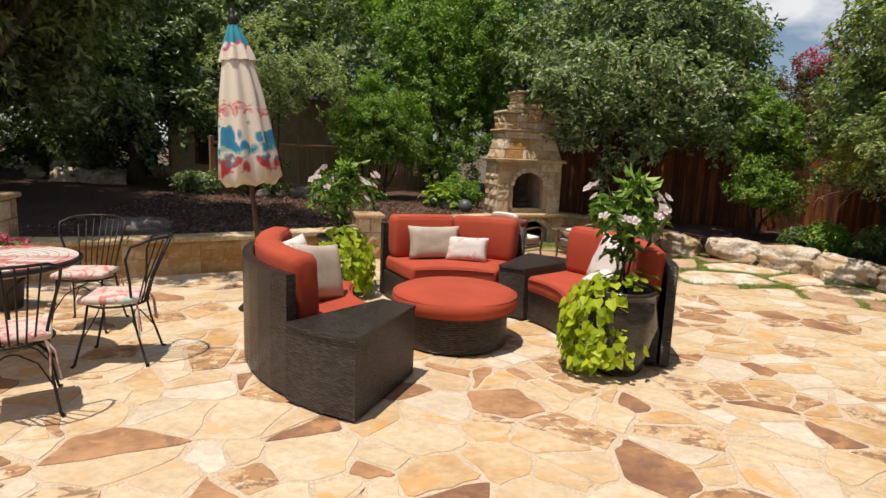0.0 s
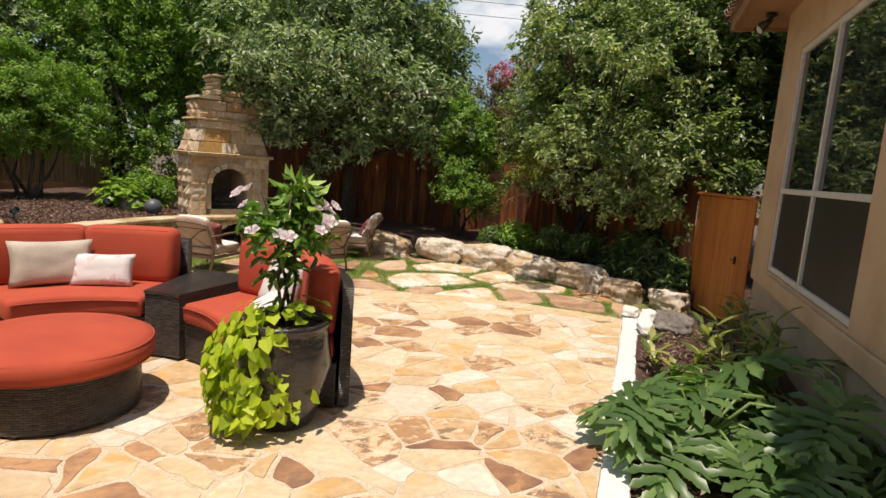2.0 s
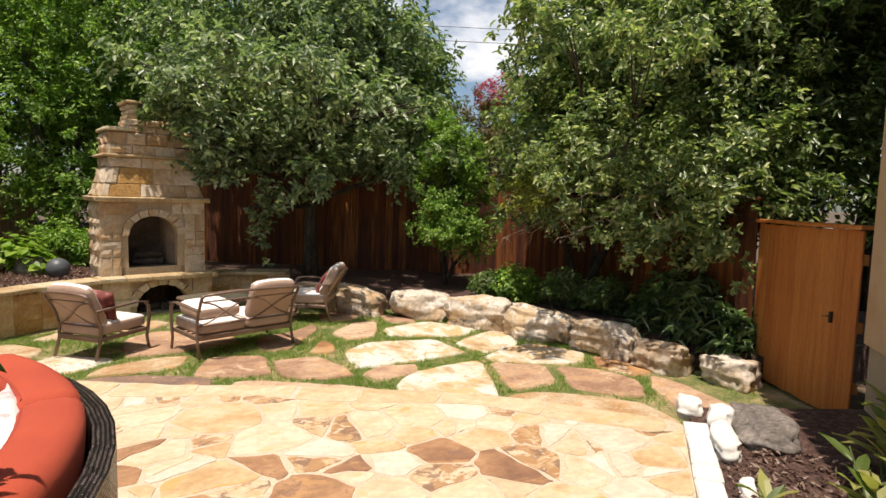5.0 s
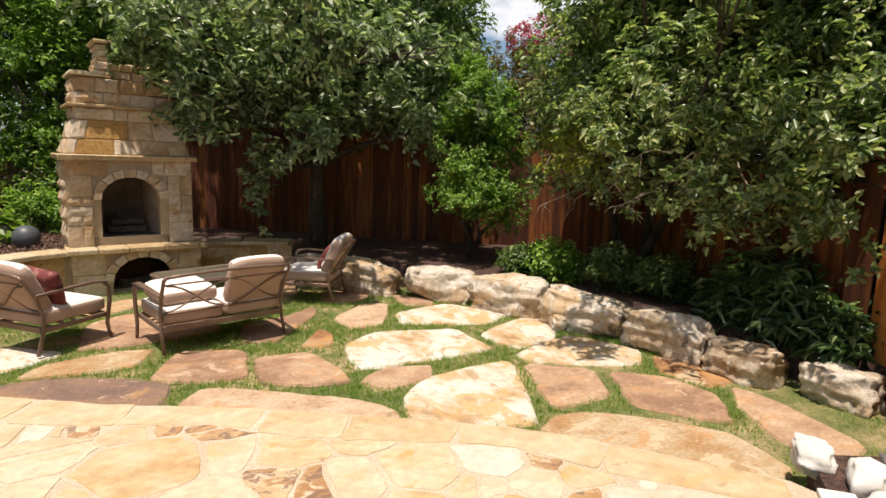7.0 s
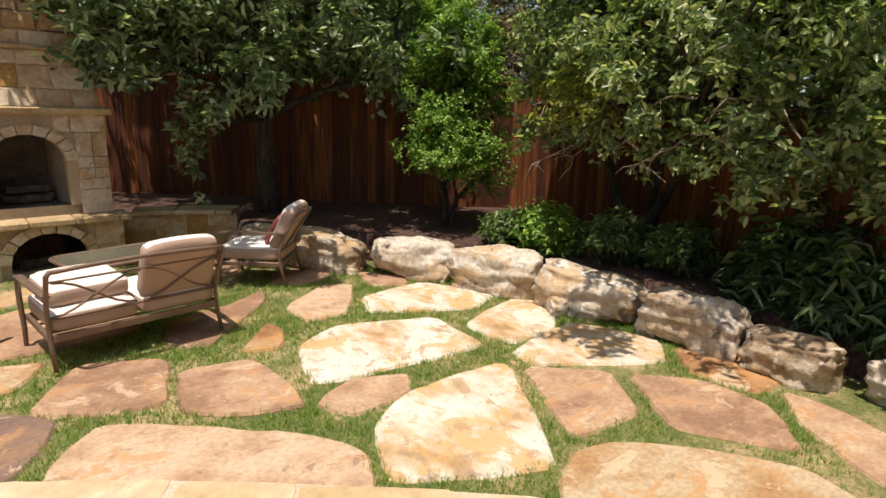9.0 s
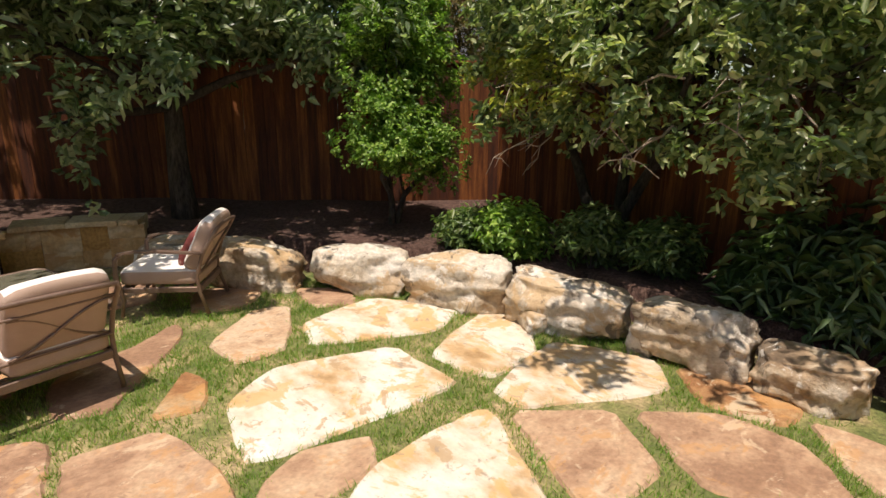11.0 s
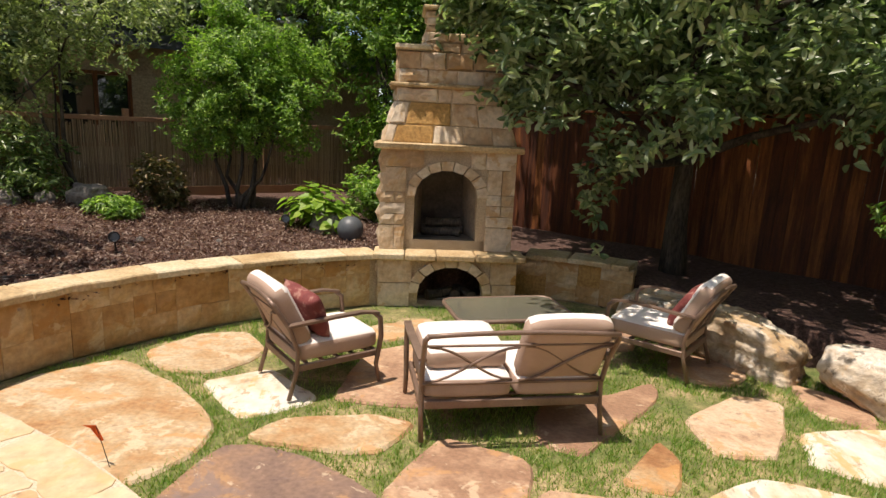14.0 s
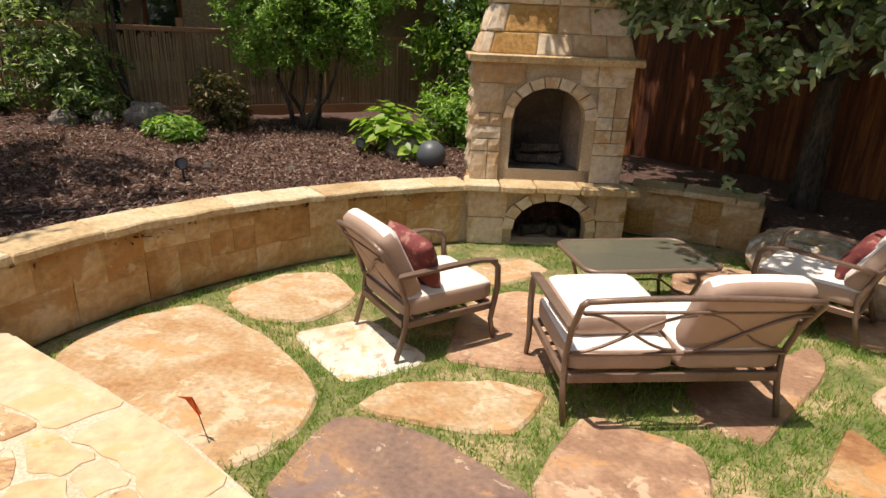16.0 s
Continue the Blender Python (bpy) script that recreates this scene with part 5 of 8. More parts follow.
stepping_stone(M_STEP_BROWN, B_, (3.72, 9.1), (3.75, 9.98), (4.1, 10.3), (4.9, 10.1), (5.0, 9.3), (4.4, 9.15))
stepping_stone(M_STEP_TAN, T_, (3.55, 10.62), (4.12, 11.05), (4.35, 10.82), (3.8, 10.28))
stepping_stone(M_STEP_TAN, T_, (2.75, 10.4), (3.0, 10.7), (3.3, 10.6), (3.05, 10.3))
stepping_stone(M_STEP_BROWN, B_, (5.13, 8.84), (5.2, 9.4), (5.75, 9.63), (6.12, 9.91), (6.06, 9.57), (5.76, 9.18), (5.43, 8.7))
stepping_stone(M_STEP_PURPLE, P_, (3.15, 7.91), (3.26, 8.42), (3.56, 8.45), (4.0, 8.29), (4.48, 7.95), (4.3, 7.4), (3.9, 7.3), (3.3, 7.6))
stepping_stone(M_STEP_BROWN, B_, (5.3, 10.6), (5.5, 11.4), (6.2, 11.3), (6.1, 10.6))
stepping_stone(M_STEP_BROWN, B_, (6.25, 10.1), (6.5, 10.7), (7.0, 10.3), (6.7, 9.95))

# ---------------------------------------------------------------- grass
grng = np.random.default_rng(4)
xy = grng.uniform((1.0, 4.5), (9.8, 12.4), (85000, 2))


def inside_many(poly, p):
    c = np.zeros(len(p), bool)
    for (x0, y0), (x1, y1) in zip(poly, poly[1:] + poly[:1]):
        if y0 != y1:
            c ^= ((y0 > p[:, 1]) != (y1 > p[:, 1])) & (p[:, 0] < (x1 - x0) * (p[:, 1] - y0) / (y1 - y0) + x0)
    return c


GRASS_AREA = [tuple(p) for p in PATIO_EDGE] + [(1.5, 9.2), (2.0, 10.0), (2.6, 10.65), (3.4, 11.25), (5.0, 11.9), (6.2, 11.6), (7.5, 10.3), (8.2, 9.5), (8.7, 8.5), (8.5, 8.2), (9.0, 7.3), (9.05, 5.8), (9.2, 5.2), (8.4, 4.7)]
ok = inside_many(GRASS_AREA, xy)
for poly in STONES:
    cx, cy = np.mean(poly, 0)
    ok &= ~inside_many([(cx + (x - cx) * 0.96, cy + (y - cy) * 0.96) for x, y in poly], xy)
thin = np.array([noise.noise(Vector((x * 1.1, y * 1.1, 5))) for x, y in xy]) + grng.normal(0, 0.18, len(xy))
ok &= thin > -0.28
ok &= ~((xy[:, 1] > 10.3) & (thin < 0.1))
ok &= ~((xy[:, 0] > 7.6) & (xy[:, 1] < 6.2) & (thin < 0.12))
xy = xy[ok]
base = np.repeat(xy, 4, 0) + grng.normal(0, 0.015, (len(xy) * 4, 2))
n = len(base)
root3 = np.column_stack([base, np.full(n, G - 0.025)])
lean = grng.normal(0, 0.4, (n, 2))
hgt = grng.uniform(0.025, 0.06, n)
tip3 = root3 + np.column_stack([lean * hgt[:, None], hgt])
ang = grng.uniform(0, 6.28, n)
side3 = np.column_stack([np.cos(ang), np.sin(ang), np.zeros(n)]) * 0.0036
verts = np.stack([root3 - side3, root3 + side3, tip3], 1).reshape(-1, 3)
me = bpy.data.meshes.new("grass")
me.vertices.add(n * 3)
me.vertices.foreach_set("co", verts.ravel())
me.loops.add(n * 3)
me.loops.foreach_set("vertex_index", np.arange(n * 3, dtype=np.int32))
me.polygons.add(n)
me.polygons.foreach_set("loop_start", np.arange(0, n * 3, 3, dtype=np.int32))
me.update(calc_edges=True)
me.materials.append(L_GRASS)
tagged(new("grass", me), "short patchy green grass between the stepping stones", "grass", kind="stuff")


# ---------------------------------------------------------------- wicker sectional
def wicker_material():
    m = bpy.data.materials.new("dark_wicker")
    m.use_nodes = True
    n, l = m.node_tree.nodes, m.node_tree.links
    b = n["Principled BSDF"]
    uv, br, no, bp, mx = (n.new("ShaderNode" + k) for k in ("TexCoord", "TexBrick", "TexNoise", "Bump", "Mix"))
    l.new(uv.outputs["UV"], br.inputs["Vector"])
    br.inputs["Scale"].default_value = 1.0
    br.inputs["Brick Width"].default_value, br.inputs["Row Height"].default_value = 0.042, 0.014
    br.inputs["Mortar Size"].default_value, br.inputs["Mortar Smooth"].default_value = 0.005, 1.0
    br.inputs["Color1"].default_value = (0.02, 0.015, 0.014, 1)
    br.inputs["Color2"].default_value = (0.1, 0.076, 0.068, 1)
    br.inputs["Mortar"].default_value = (0.006, 0.005, 0.004, 1)
    no.inputs["Scale"].default_value = 14
    l.new(uv.outputs["UV"], no.inputs["Vector"])
    mx.data_type, mx.blend_type = "RGBA", "MULTIPLY"
    mx.inputs["Factor"].default_value = 0.15
    l.new(br.outputs["Color"], mx.inputs["A"])
    l.new(no.outputs["Fac"], mx.inputs["B"])
    l.new(mx.outputs["Result"], b.inputs["Base Color"])
    bp.inputs["Strength"].default_value, bp.inputs["Distance"].default_value, bp.invert = 0.9, 0.006, True
    l.new(br.outputs["Fac"], bp.inputs["Height"])
    l.new(bp.outputs["Normal"], b.inputs["Normal"])
    b.inputs["Roughness"].default_value = 0.3
    return m


M_WICKER = wicker_material()
M_RED = material("rust_red_cushion", [(0.3, (0.4, 0.058, 0.026)), (0.7, (0.52, 0.085, 0.036))], scale=2.5, fine=260, fine_amount=0.16, rough=0.9, bump=0.25)
M_PIPING = plain("red_piping", (0.4, 0.06, 0.03), 0.8)
M_BEIGE = material("beige_linen", [(0.3, (0.5, 0.43, 0.34)), (0.7, (0.66, 0.58, 0.47))], scale=4, fine=240, fine_amount=0.25, rough=0.95, bump=0.3)
M_FLORAL = material("white_pink_print", [(0.4, (0.76, 0.72, 0.68)), (0.57, (0.76, 0.72, 0.68)), (0.6, (0.72, 0.42, 0.4)), (0.66, (0.76, 0.7, 0.66)), (0.75, (0.62, 0.3, 0.3))], scale=9, detail=2, fine=240, fine_amount=0.12, rough=0.95, bump=0.15)
RING = Vector((1.87, 4.08))


def arc_block(bm, r0, r1, a0, a1, z0, z1, step=6.0):
    """A block between two arcs, angles in degrees, with uv in metres."""
    uv = bm.loops.layers.uv.verify()
    n = max(2, int(abs(a1 - a0) / step))
    full = abs(a1 - a0) >= 359
    A = [radians(a0 + (a1 - a0) * i / n) for i in range(n + (0 if full else 1))]
    V = [[bm.verts.new((r * math.cos(a), r * math.sin(a), z)) for r, z in ((r0, z0), (r1, z0), (r1, z1), (r0, z1))] for a in A]

    def face(vs, uvs):
        f = bm.faces.new(vs)
        for lp, w in zip(f.loops, uvs):
            lp[uv].uv = w
    for i in range(n):
        p, q = V[i], V[(i + 1) % len(V)]
        s0, s1 = abs(A[0] - A[i]), abs(A[0] - A[i]) + radians(abs(a1 - a0)) / n
        face((p[1], q[1], q[2], p[2]), ((s0 * r1, z0), (s1 * r1, z0), (s1 * r1, z1), (s0 * r1, z1)))
        if r0 > 0.001:
            face((q[0], p[0], p[3], q[3]), ((s1 * r0, z0), (s0 * r0, z0), (s0 * r0, z1), (s1 * r0, z1)))
        face((p[3], p[2], q[2], q[3]), ((s0 * r1, r0), (s0 * r1, r1), (s1 * r1, r1), (s1 * r1, r0)))
        face((p[1], p[0], q[0], q[1]), ((s0 * r1, r1), (s0 * r1, r0), (s1 * r1, r0), (s1 * r1, r1)))
    if not full:
        for v, flip in ((V[0], False), (V[-1], True)):
            vs, us = [v[0], v[1], v[2], v[3]], [(r0, z0), (r1, z0), (r1, z1), (r0, z1)]
            face(vs[::-1] if flip else vs, us[::-1] if flip else us)
    return V


def arc_cushion(bm, r0, r1, a0, a1, z0, z1, soft=0.05, lean=0.0, step=4.0, crown=0.015):
    """A soft cushion between two arcs with rounded edges and ends."""
    n = max(6, int(abs(a1 - a0) / step))
    rm, zm = (r0 + r1) / 2, (z0 + z1) / 2
    hr, hz = (r1 - r0) / 2, (z1 - z0) / 2
    prof = []
    for cx, cz, b in ((1, -1, -90), (1, 1, 0), (-1, 1, 90), (-1, -1, 180)):
        for k in range(4):
            a = radians(b + 30 * k)
            prof.append((cx * (hr - soft) + soft * math.cos(a), cz * (hz - soft) + soft * math.sin(a)))
    mean_r = rm
    rows = []
    span = radians(abs(a1 - a0)) * mean_r
    lips = [soft / span * q for q in (0, 0.06, 0.25, 0.55, 1.0)]
    stops = lips + [q for q in (i / n for i in range(1, n)) if lips[-1] * 1.2 < q < 1 - lips[-1] * 1.2] + [1 - q for q in reversed(lips)]
    for u in stops:
        # ends draw in
        edge = min(u, 1 - u) * span
        k = 1.0 if edge >= soft else math.sqrt(max(0.02, 1 - (1 - edge / soft) ** 2))
        a = radians(a0 + (a1 - a0) * u)
        row = []
        for pr, pz in prof:
            puff = crown * math.sin(math.pi * u) ** 0.5 * (1 if pz > 0 else 0)
            pr -= math.copysign(min(abs(pr), (1 - k) * soft * 0.9), pr)
            pz -= math.copysign(min(abs(pz), (1 - k) * soft * 0.9), pz)
            r = rm + pr + lean * (pz + hz)
            row.append(bm.verts.new((r * math.cos(a), r * math.sin(a), zm + pz + puff)))
        rows.append(row)
    m = len(prof)
    for p, q in zip(rows, rows[1:]):
        for k in range(m):
            bm.faces.new((p[k], p[(k + 1) % m], q[(k + 1) % m], q[k]))
    bm.faces.new(rows[0][::-1])
    bm.faces.new(rows[-1])
    bmesh.ops.recalc_face_normals(bm, faces=bm.faces)


def curved_sofa(a0, a1, label):
    root = tagged(empty("curved_sofa", pose(RING.x, RING.y, 0)), label, "sofa", "curved wicker sofas")
    bm = bmesh.new()
    arc_block(bm, 0.93, 1.62, a0 + 0.3, a1 - 0.3, 0.02, 0.3)
    part("base", bm, M_WICKER, root)
    bm = bmesh.new()
    arc_block(bm, 1.64, 1.71, a0 + 0.3, a1 - 0.3, 0.02, 0.8)
    part("back_shell", bm, M_WICKER, root)
    bm = bmesh.new()
    arc_cushion(bm, 0.89, 1.6, a0 + 0.6, a1 - 0.6, 0.302, 0.45, 0.04)
    seat = part("seat_cushion", bm, M_RED, root, "rust red seat cushion", smooth=True)
    bm = bmesh.new()
    tube(bm, [(0.884 * math.cos(radians(a)), 0.884 * math.sin(radians(a)), 0.425) for a in np.linspace(a0 + 2, a1 - 2, 18)], 0.006, 6)
    part("piping", bm, M_PIPING, seat)
    am = (a0 + a1) / 2
    for b0, b1 in ((a0 + 1.5, am + 0.35), (am - 0.35, a1 - 1.5)):
        bm = bmesh.new()
        arc_cushion(bm, 1.4, 1.6, b0, b1, 0.452, 0.9, 0.06, lean=0.06, crown=0.004)
        c = part("back_cushion", bm, M_RED, root, "rust red back cushion", smooth=True)
        bm = bmesh.new()
        tube(bm, [(1.446 * math.cos(radians(e)), 1.446 * math.sin(radians(e)), 0.883) for e in np.linspace(b0 + 2.2, b1 - 2.2, 12)], 0.006, 6)
        part("piping", bm, M_PIPING, c)
    return root


def wedge_table(a0, a1, label):
    root = tagged(empty("side_table", pose(RING.x, RING.y, 0)), label, "side table", "wicker wedge tables")
    bm = bmesh.new()
    arc_block(bm, 0.9, 1.74, a0 + 0.4, a1 - 0.4, 0.02, 0.49, step=30)
    part("body", bm, M_WICKER, root)
    bm = bmesh.new()
    V = arc_block(bm, 0.89, 1.75, a0 + 0.2, a1 - 0.2, 0.492, 0.515, step=30)
    part("top", bm, M_WICKER, root)


SOFAS = ((168, 226, "curved dark wicker sofa with rust red cushions and throw pillows"), (58, 114, "curved dark wicker sofa with rust red cushions facing the ottoman"), (-23, 37, "curved dark wicker sofa with rust red cushions beside the flower pot"))
for s in SOFAS:
    curved_sofa(*s)
wedge_table(226.3, 245, "dark wicker wedge side table at the sofa's end")
wedge_table(38, 57.5, "dark wicker wedge side table between two sofas")

ott = tagged(empty("ottoman", pose(RING.x - 0.02, RING.y, 0)), "round dark wicker ottoman with a rust red cushion", "ottoman")
bm = bmesh.new()
arc_block(bm, 0.0, 0.45, 0, 360, 0.02, 0.3)
part("base", bm, M_WICKER, ott)
bm = bmesh.new()
lathe(bm, [(0.001, 0.302), (0.46, 0.302), (0.5, 0.308), (0.522, 0.33), (0.53, 0.365), (0.527, 0.4), (0.51, 0.428), (0.47, 0.448), (0.3, 0.466), (0.001, 0.472)], 48)
c = part("cushion", bm, M_RED, ott, "round rust red cushion", smooth=True)
for z in (0.318, 0.42):
    bm = bmesh.new()
    tube(bm, [(0.519 * math.cos(a), 0.508 * math.sin(a), z) for a in np.linspace(0, 2 * math.pi, 49)], 0.006, 6)
    part("piping", bm, M_PIPING, c)


def throw_pillow(name, w, h, t, mat, m, label, group="throw pillows"):
    """A stuffed square pillow with drawn-in sides and pointed corners; stands on its lower edge."""
    bm = bmesh.new()
    n = 14
    grid = {}
    for side in (1, -1):
        for i in range(n + 1):
            for j in range(n + 1):
                u, v = 2 * i / n - 1, 2 * j / n - 1
                edge = i in (0, n) or j in (0, n)
                if edge and side == -1:
                    continue
                thick = t * 0.5 * ((1 - u ** 4) * (1 - v ** 4)) ** 0.5
                x = u * w / 2 * (1 - 0.08 * (1 - v * v) * abs(u))
                z = v * h / 2 * (1 - 0.08 * (1 - u * u) * abs(v))
                wr = 0.006 * noise.noise(Vector((u * 2.5, v * 2.5, side * 3 + w * 9)))
                grid[(i, j, side)] = bm.verts.new((x, side * thick + wr * (not edge), z + h / 2))

    def at(i, j, s):
        return grid.get((i, j, s)) or grid[(i, j, 1)]
    for s in (1, -1):
        for i in range(n):
            for j in range(n):
                q = [at(i, j, s), at(i + 1, j, s), at(i + 1, j + 1, s), at(i, j + 1, s)]
                bm.faces.new(q[::-1] if s == 1 else q)
    o = mesh_object(name, bm, mat, smooth=True)
    o.matrix_basis = m
    return tagged(o, label, "pillow", group)


def on_sofa(ang, r, z, turn=0.0, tilt=-14, spin=0.0):
    p = RING + Vector((math.cos(radians(ang)), math.sin(radians(ang)))) * r
    return pose(p.x, p.y, z, 0, 0, ang - 90 + turn) @ pose(0, 0, 0, tilt, spin, 0)


throw_pillow("throw_pillow", 0.56, 0.36, 0.16, M_BEIGE, on_sofa(95, 1.27, 0.455, 4), "beige linen throw pillow leaning on the red sofa back")
throw_pillow("throw_pillow", 0.46, 0.27, 0.13, M_FLORAL, on_sofa(80, 1.2, 0.455, -6, -20), "white pink-print throw pillow on the red sofa")
throw_pillow("throw_pillow", 0.44, 0.44, 0.15, M_FLORAL, on_sofa(198, 1.3, 0.47, -48, -16, -6), "white pink-print throw pillow leaning on the sofa back")
throw_pillow("throw_pillow", 0.46, 0.44, 0.16, M_BEIGE, on_sofa(207, 1.19, 0.455, -66, -18, 8), "beige linen throw pillow leaning on another pillow")
throw_pillow("throw_pillow", 0.48, 0.46, 0.15, M_FLORAL, on_sofa(6, 1.28, 0.455, 5, -18, 8), "white pink-print throw pillow on the sofa by the pot")
throw_pillow("throw_pillow", 0.42, 0.3, 0.13, M_FLORAL, on_sofa(0, 1.08, 0.46, -10, -60), "white pink-print throw pillow lying on the seat")

# ---------------------------------------------------------------- lounge set on the lawn
M_BRONZE = material("bronze_metal", [(0.3, (0.2, 0.13, 0.095)), (0.7, (0.29, 0.2, 0.15))], scale=8, fine=90, fine_amount=0.15, rough=0.45, metal=0.35, bump=0.08)
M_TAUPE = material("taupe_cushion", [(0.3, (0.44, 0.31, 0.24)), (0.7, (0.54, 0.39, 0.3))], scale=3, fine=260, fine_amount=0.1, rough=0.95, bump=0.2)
# pale copy of the fabric for sunlit panels: the glare is in its colour
M_SUNLIT_TOP = material("sunlit_cushion_top", [(0.3, (0.8, 0.73, 0.67)), (0.7, (0.88, 0.83, 0.78))], scale=3, fine=260, fine_amount=0.05, rough=0.95, bump=0.2)
M_WINE = material("wine_red_print", [(0.42, (0.17, 0.035, 0.032)), (0.55, (0.22, 0.05, 0.045)), (0.62, (0.36, 0.18, 0.14))], scale=10, detail=3, fine=240, fine_amount=0.15, rough=0.8, bump=0.2)


def soft_box(bm, w, d, h, soft, m, puff=0.02):
    """A stuffed box cushion about its centre."""
    bmesh.ops.create_cube(bm, size=2)
    bmesh.ops.subdivide_edges(bm, edges=bm.edges[:], cuts=7, use_grid_fill=True)
    vs = bm.verts[:]
    for v in vs:
        c = v.co
        q = []
        for k, half in ((0, w / 2), (1, d / 2), (2, h / 2)):
            core = max(half - soft, 0.0)
            q.append(max(-core, min(core, c[k] * half)))
        flat = Vector((c.x * w / 2, c.y * d / 2, c.z * h / 2))
        core = Vector(q)
        off = flat - core
        if off.length > 1e-6:
            off = off.normalized() * soft
        p = core + off
        p.z += puff * (1 - c.x ** 2) * (1 - c.y ** 2) * (1 if c.z > 0 else -0.4 if c.z < 0 else 0)
        v.co = m @ p
    return vs


def paint_sunlit(ob, towards):
    """Puts the sunlight on a cushion into the colour of its sky-facing panels."""
    ob.data.materials.append(M_SUNLIT_TOP)
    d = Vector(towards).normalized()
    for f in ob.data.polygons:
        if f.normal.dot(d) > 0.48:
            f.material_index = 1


def lounge_seat(name, m, seats, label, wide, cushions):
    """A metal-framed lounge chair or loveseat; local +y is its front. wide: between the back legs."""
    root = tagged(empty(name, m), label, "armchair" if seats == 1 else "loveseat")
    hw, dep = wide / 2, 0.68
    for s in (-1, 1):
        bm = bmesh.new()
        tube(bm, [(s * hw, -0.34, 0), (s * hw, -0.28, 0.2), (s * hw, -0.27, 0.34), (s * (hw + 0.005), -0.33, 0.52), (s * (hw + 0.01), -0.44, 0.7), (s * (hw - 0.01), -0.46, 0.73)], 0.017, 8)
        part("back_leg", bm, M_BRONZE, root, smooth=True)
        bm = bmesh.new()
        tube(bm, [(s * (hw + 0.03), 0.36, 0), (s * (hw + 0.03), 0.33, 0.14), (s * (hw + 0.03), 0.37, 0.36), (s * (hw + 0.03), 0.36, 0.5), (s * (hw + 0.03), 0.31, 0.545)], [0.016, 0.018, 0.02, 0.02, 0.018], 8)
        part("front_leg", bm, M_BRONZE, root, smooth=True)
        bm = bmesh.new()
        pts = [(s * (hw + 0.03), 0.34, 0.545), (s * (hw + 0.04), 0.2, 0.57), (s * (hw + 0.035), 0.0, 0.565), (s * (hw + 0.02), -0.2, 0.55), (s * (hw + 0.008), -0.35, 0.54)]
        for a, b in zip(pts, pts[1:]):
            a, b = Vector(a), Vector(b)
            v8 = [bm.verts.new(p + Vector((dx, 0, dz))) for p in (a, b) for dx, dz in ((-0.026, -0.009), (0.026, -0.009), (0.026, 0.009), (-0.026, 0.009))]
            for q in ((0, 1, 5, 4), (1, 2, 6, 5), (2, 3, 7, 6), (3, 0, 4, 7)):
                bm.faces.new([v8[k] for k in q])
        bmesh.ops.remove_doubles(bm, verts=bm.verts, dist=0.001)
        bmesh.ops.holes_fill(bm, edges=bm.edges, sides=4)
        part("armrest", bm, M_BRONZE, root)
        bm = bmesh.new()
        box(bm, s * hw - 0.014, s * hw + 0.014, -0.27, 0.35, 0.2, 0.245, 0.004)
        part("side_rail", bm, M_BRONZE, root)
    bm = bmesh.new()
    box(bm, -hw + 0.016, hw - 0.016, -0.3, -0.268, 0.195, 0.25, 0.005)
    part("back_rail", bm, M_BRONZE, root)
    bm = bmesh.new()
    box(bm, -hw + 0.016, hw - 0.016, 0.325, 0.355, 0.195, 0.25, 0.005)
    part("front_rail", bm, M_BRONZE, root)
    for k in range(5):
        bm = bmesh.new()
        y = -0.2 + k * 0.12
        box(bm, -hw + 0.016, hw - 0.016, y - 0.014, y + 0.014, 0.236, 0.246)
        part("seat_slat", bm, M_BRONZE, root)

    def back_pt(x, u):
        y = -0.29 - 0.165 * u ** 1.3
        return Vector((x, y, 0.36 + 0.365 * u))
    bm = bmesh.new()
    tube(bm, [back_pt(x, 1) + Vector((0, 0, 0.02 * (1 - (x / hw) ** 2))) for x in np.linspace(-hw, hw, 9)], 0.016, 8)
    part("top_rail", bm, M_BRONZE, root, smooth=True)
    bm = bmesh.new()
    tube(bm, [back_pt(x, 0.8) for x in np.linspace(-hw, hw, 7)], 0.009, 6)
    part("upper_bar", bm, M_BRONZE, root, smooth=True)
    bm = bmesh.new()
    tube(bm, [back_pt(x, 0.0) for x in np.linspace(-hw, hw, 7)], 0.011, 6)
    part("lower_bar", bm, M_BRONZE, root, smooth=True)
    for i in range(seats):
        xa, xb = -hw + wide * i / seats + 0.02, -hw + wide * (i + 1) / seats - 0.02
        for flip in (False, True):
            p, q = (xb, xa) if flip else (xa, xb)
            bm = bmesh.new()
            tube(bm, [back_pt(p + (q - p) * u, 0.05 + 0.72 * (0.5 - 0.5 * math.cos(math.pi * u))) + Vector((0, 0.004 if flip else -0.012, 0)) for u in np.linspace(0, 1, 9)], 0.009, 6)
            part("cross_bar", bm, M_BRONZE, root, smooth=True)
    for i in range(seats):
        w = wide / seats
        x = -hw + w * (i + 0.5)
        bm = bmesh.new()
        soft_box(bm, w - 0.015, 0.66, 0.15, 0.05, pose(x, 0.04, 0.325))
        paint_sunlit(part("seat_cushion", bm, M_TAUPE, root, "taupe seat cushion, its top coloured pale as sunlit", smooth=True), (0, 0, 1))
        kind = cushions[i]
        bm = bmesh.new()
        if kind == "up":
            soft_box(bm, w - 0.03, 0.15, 0.48, 0.06, pose(x, -0.3, 0.59, 26, 0, 0), 0.03)
        else:
            soft_box(bm, w - 0.05, 0.5, 0.15, 0.06, pose(x, 0.05, 0.49, 4, 0, 3))
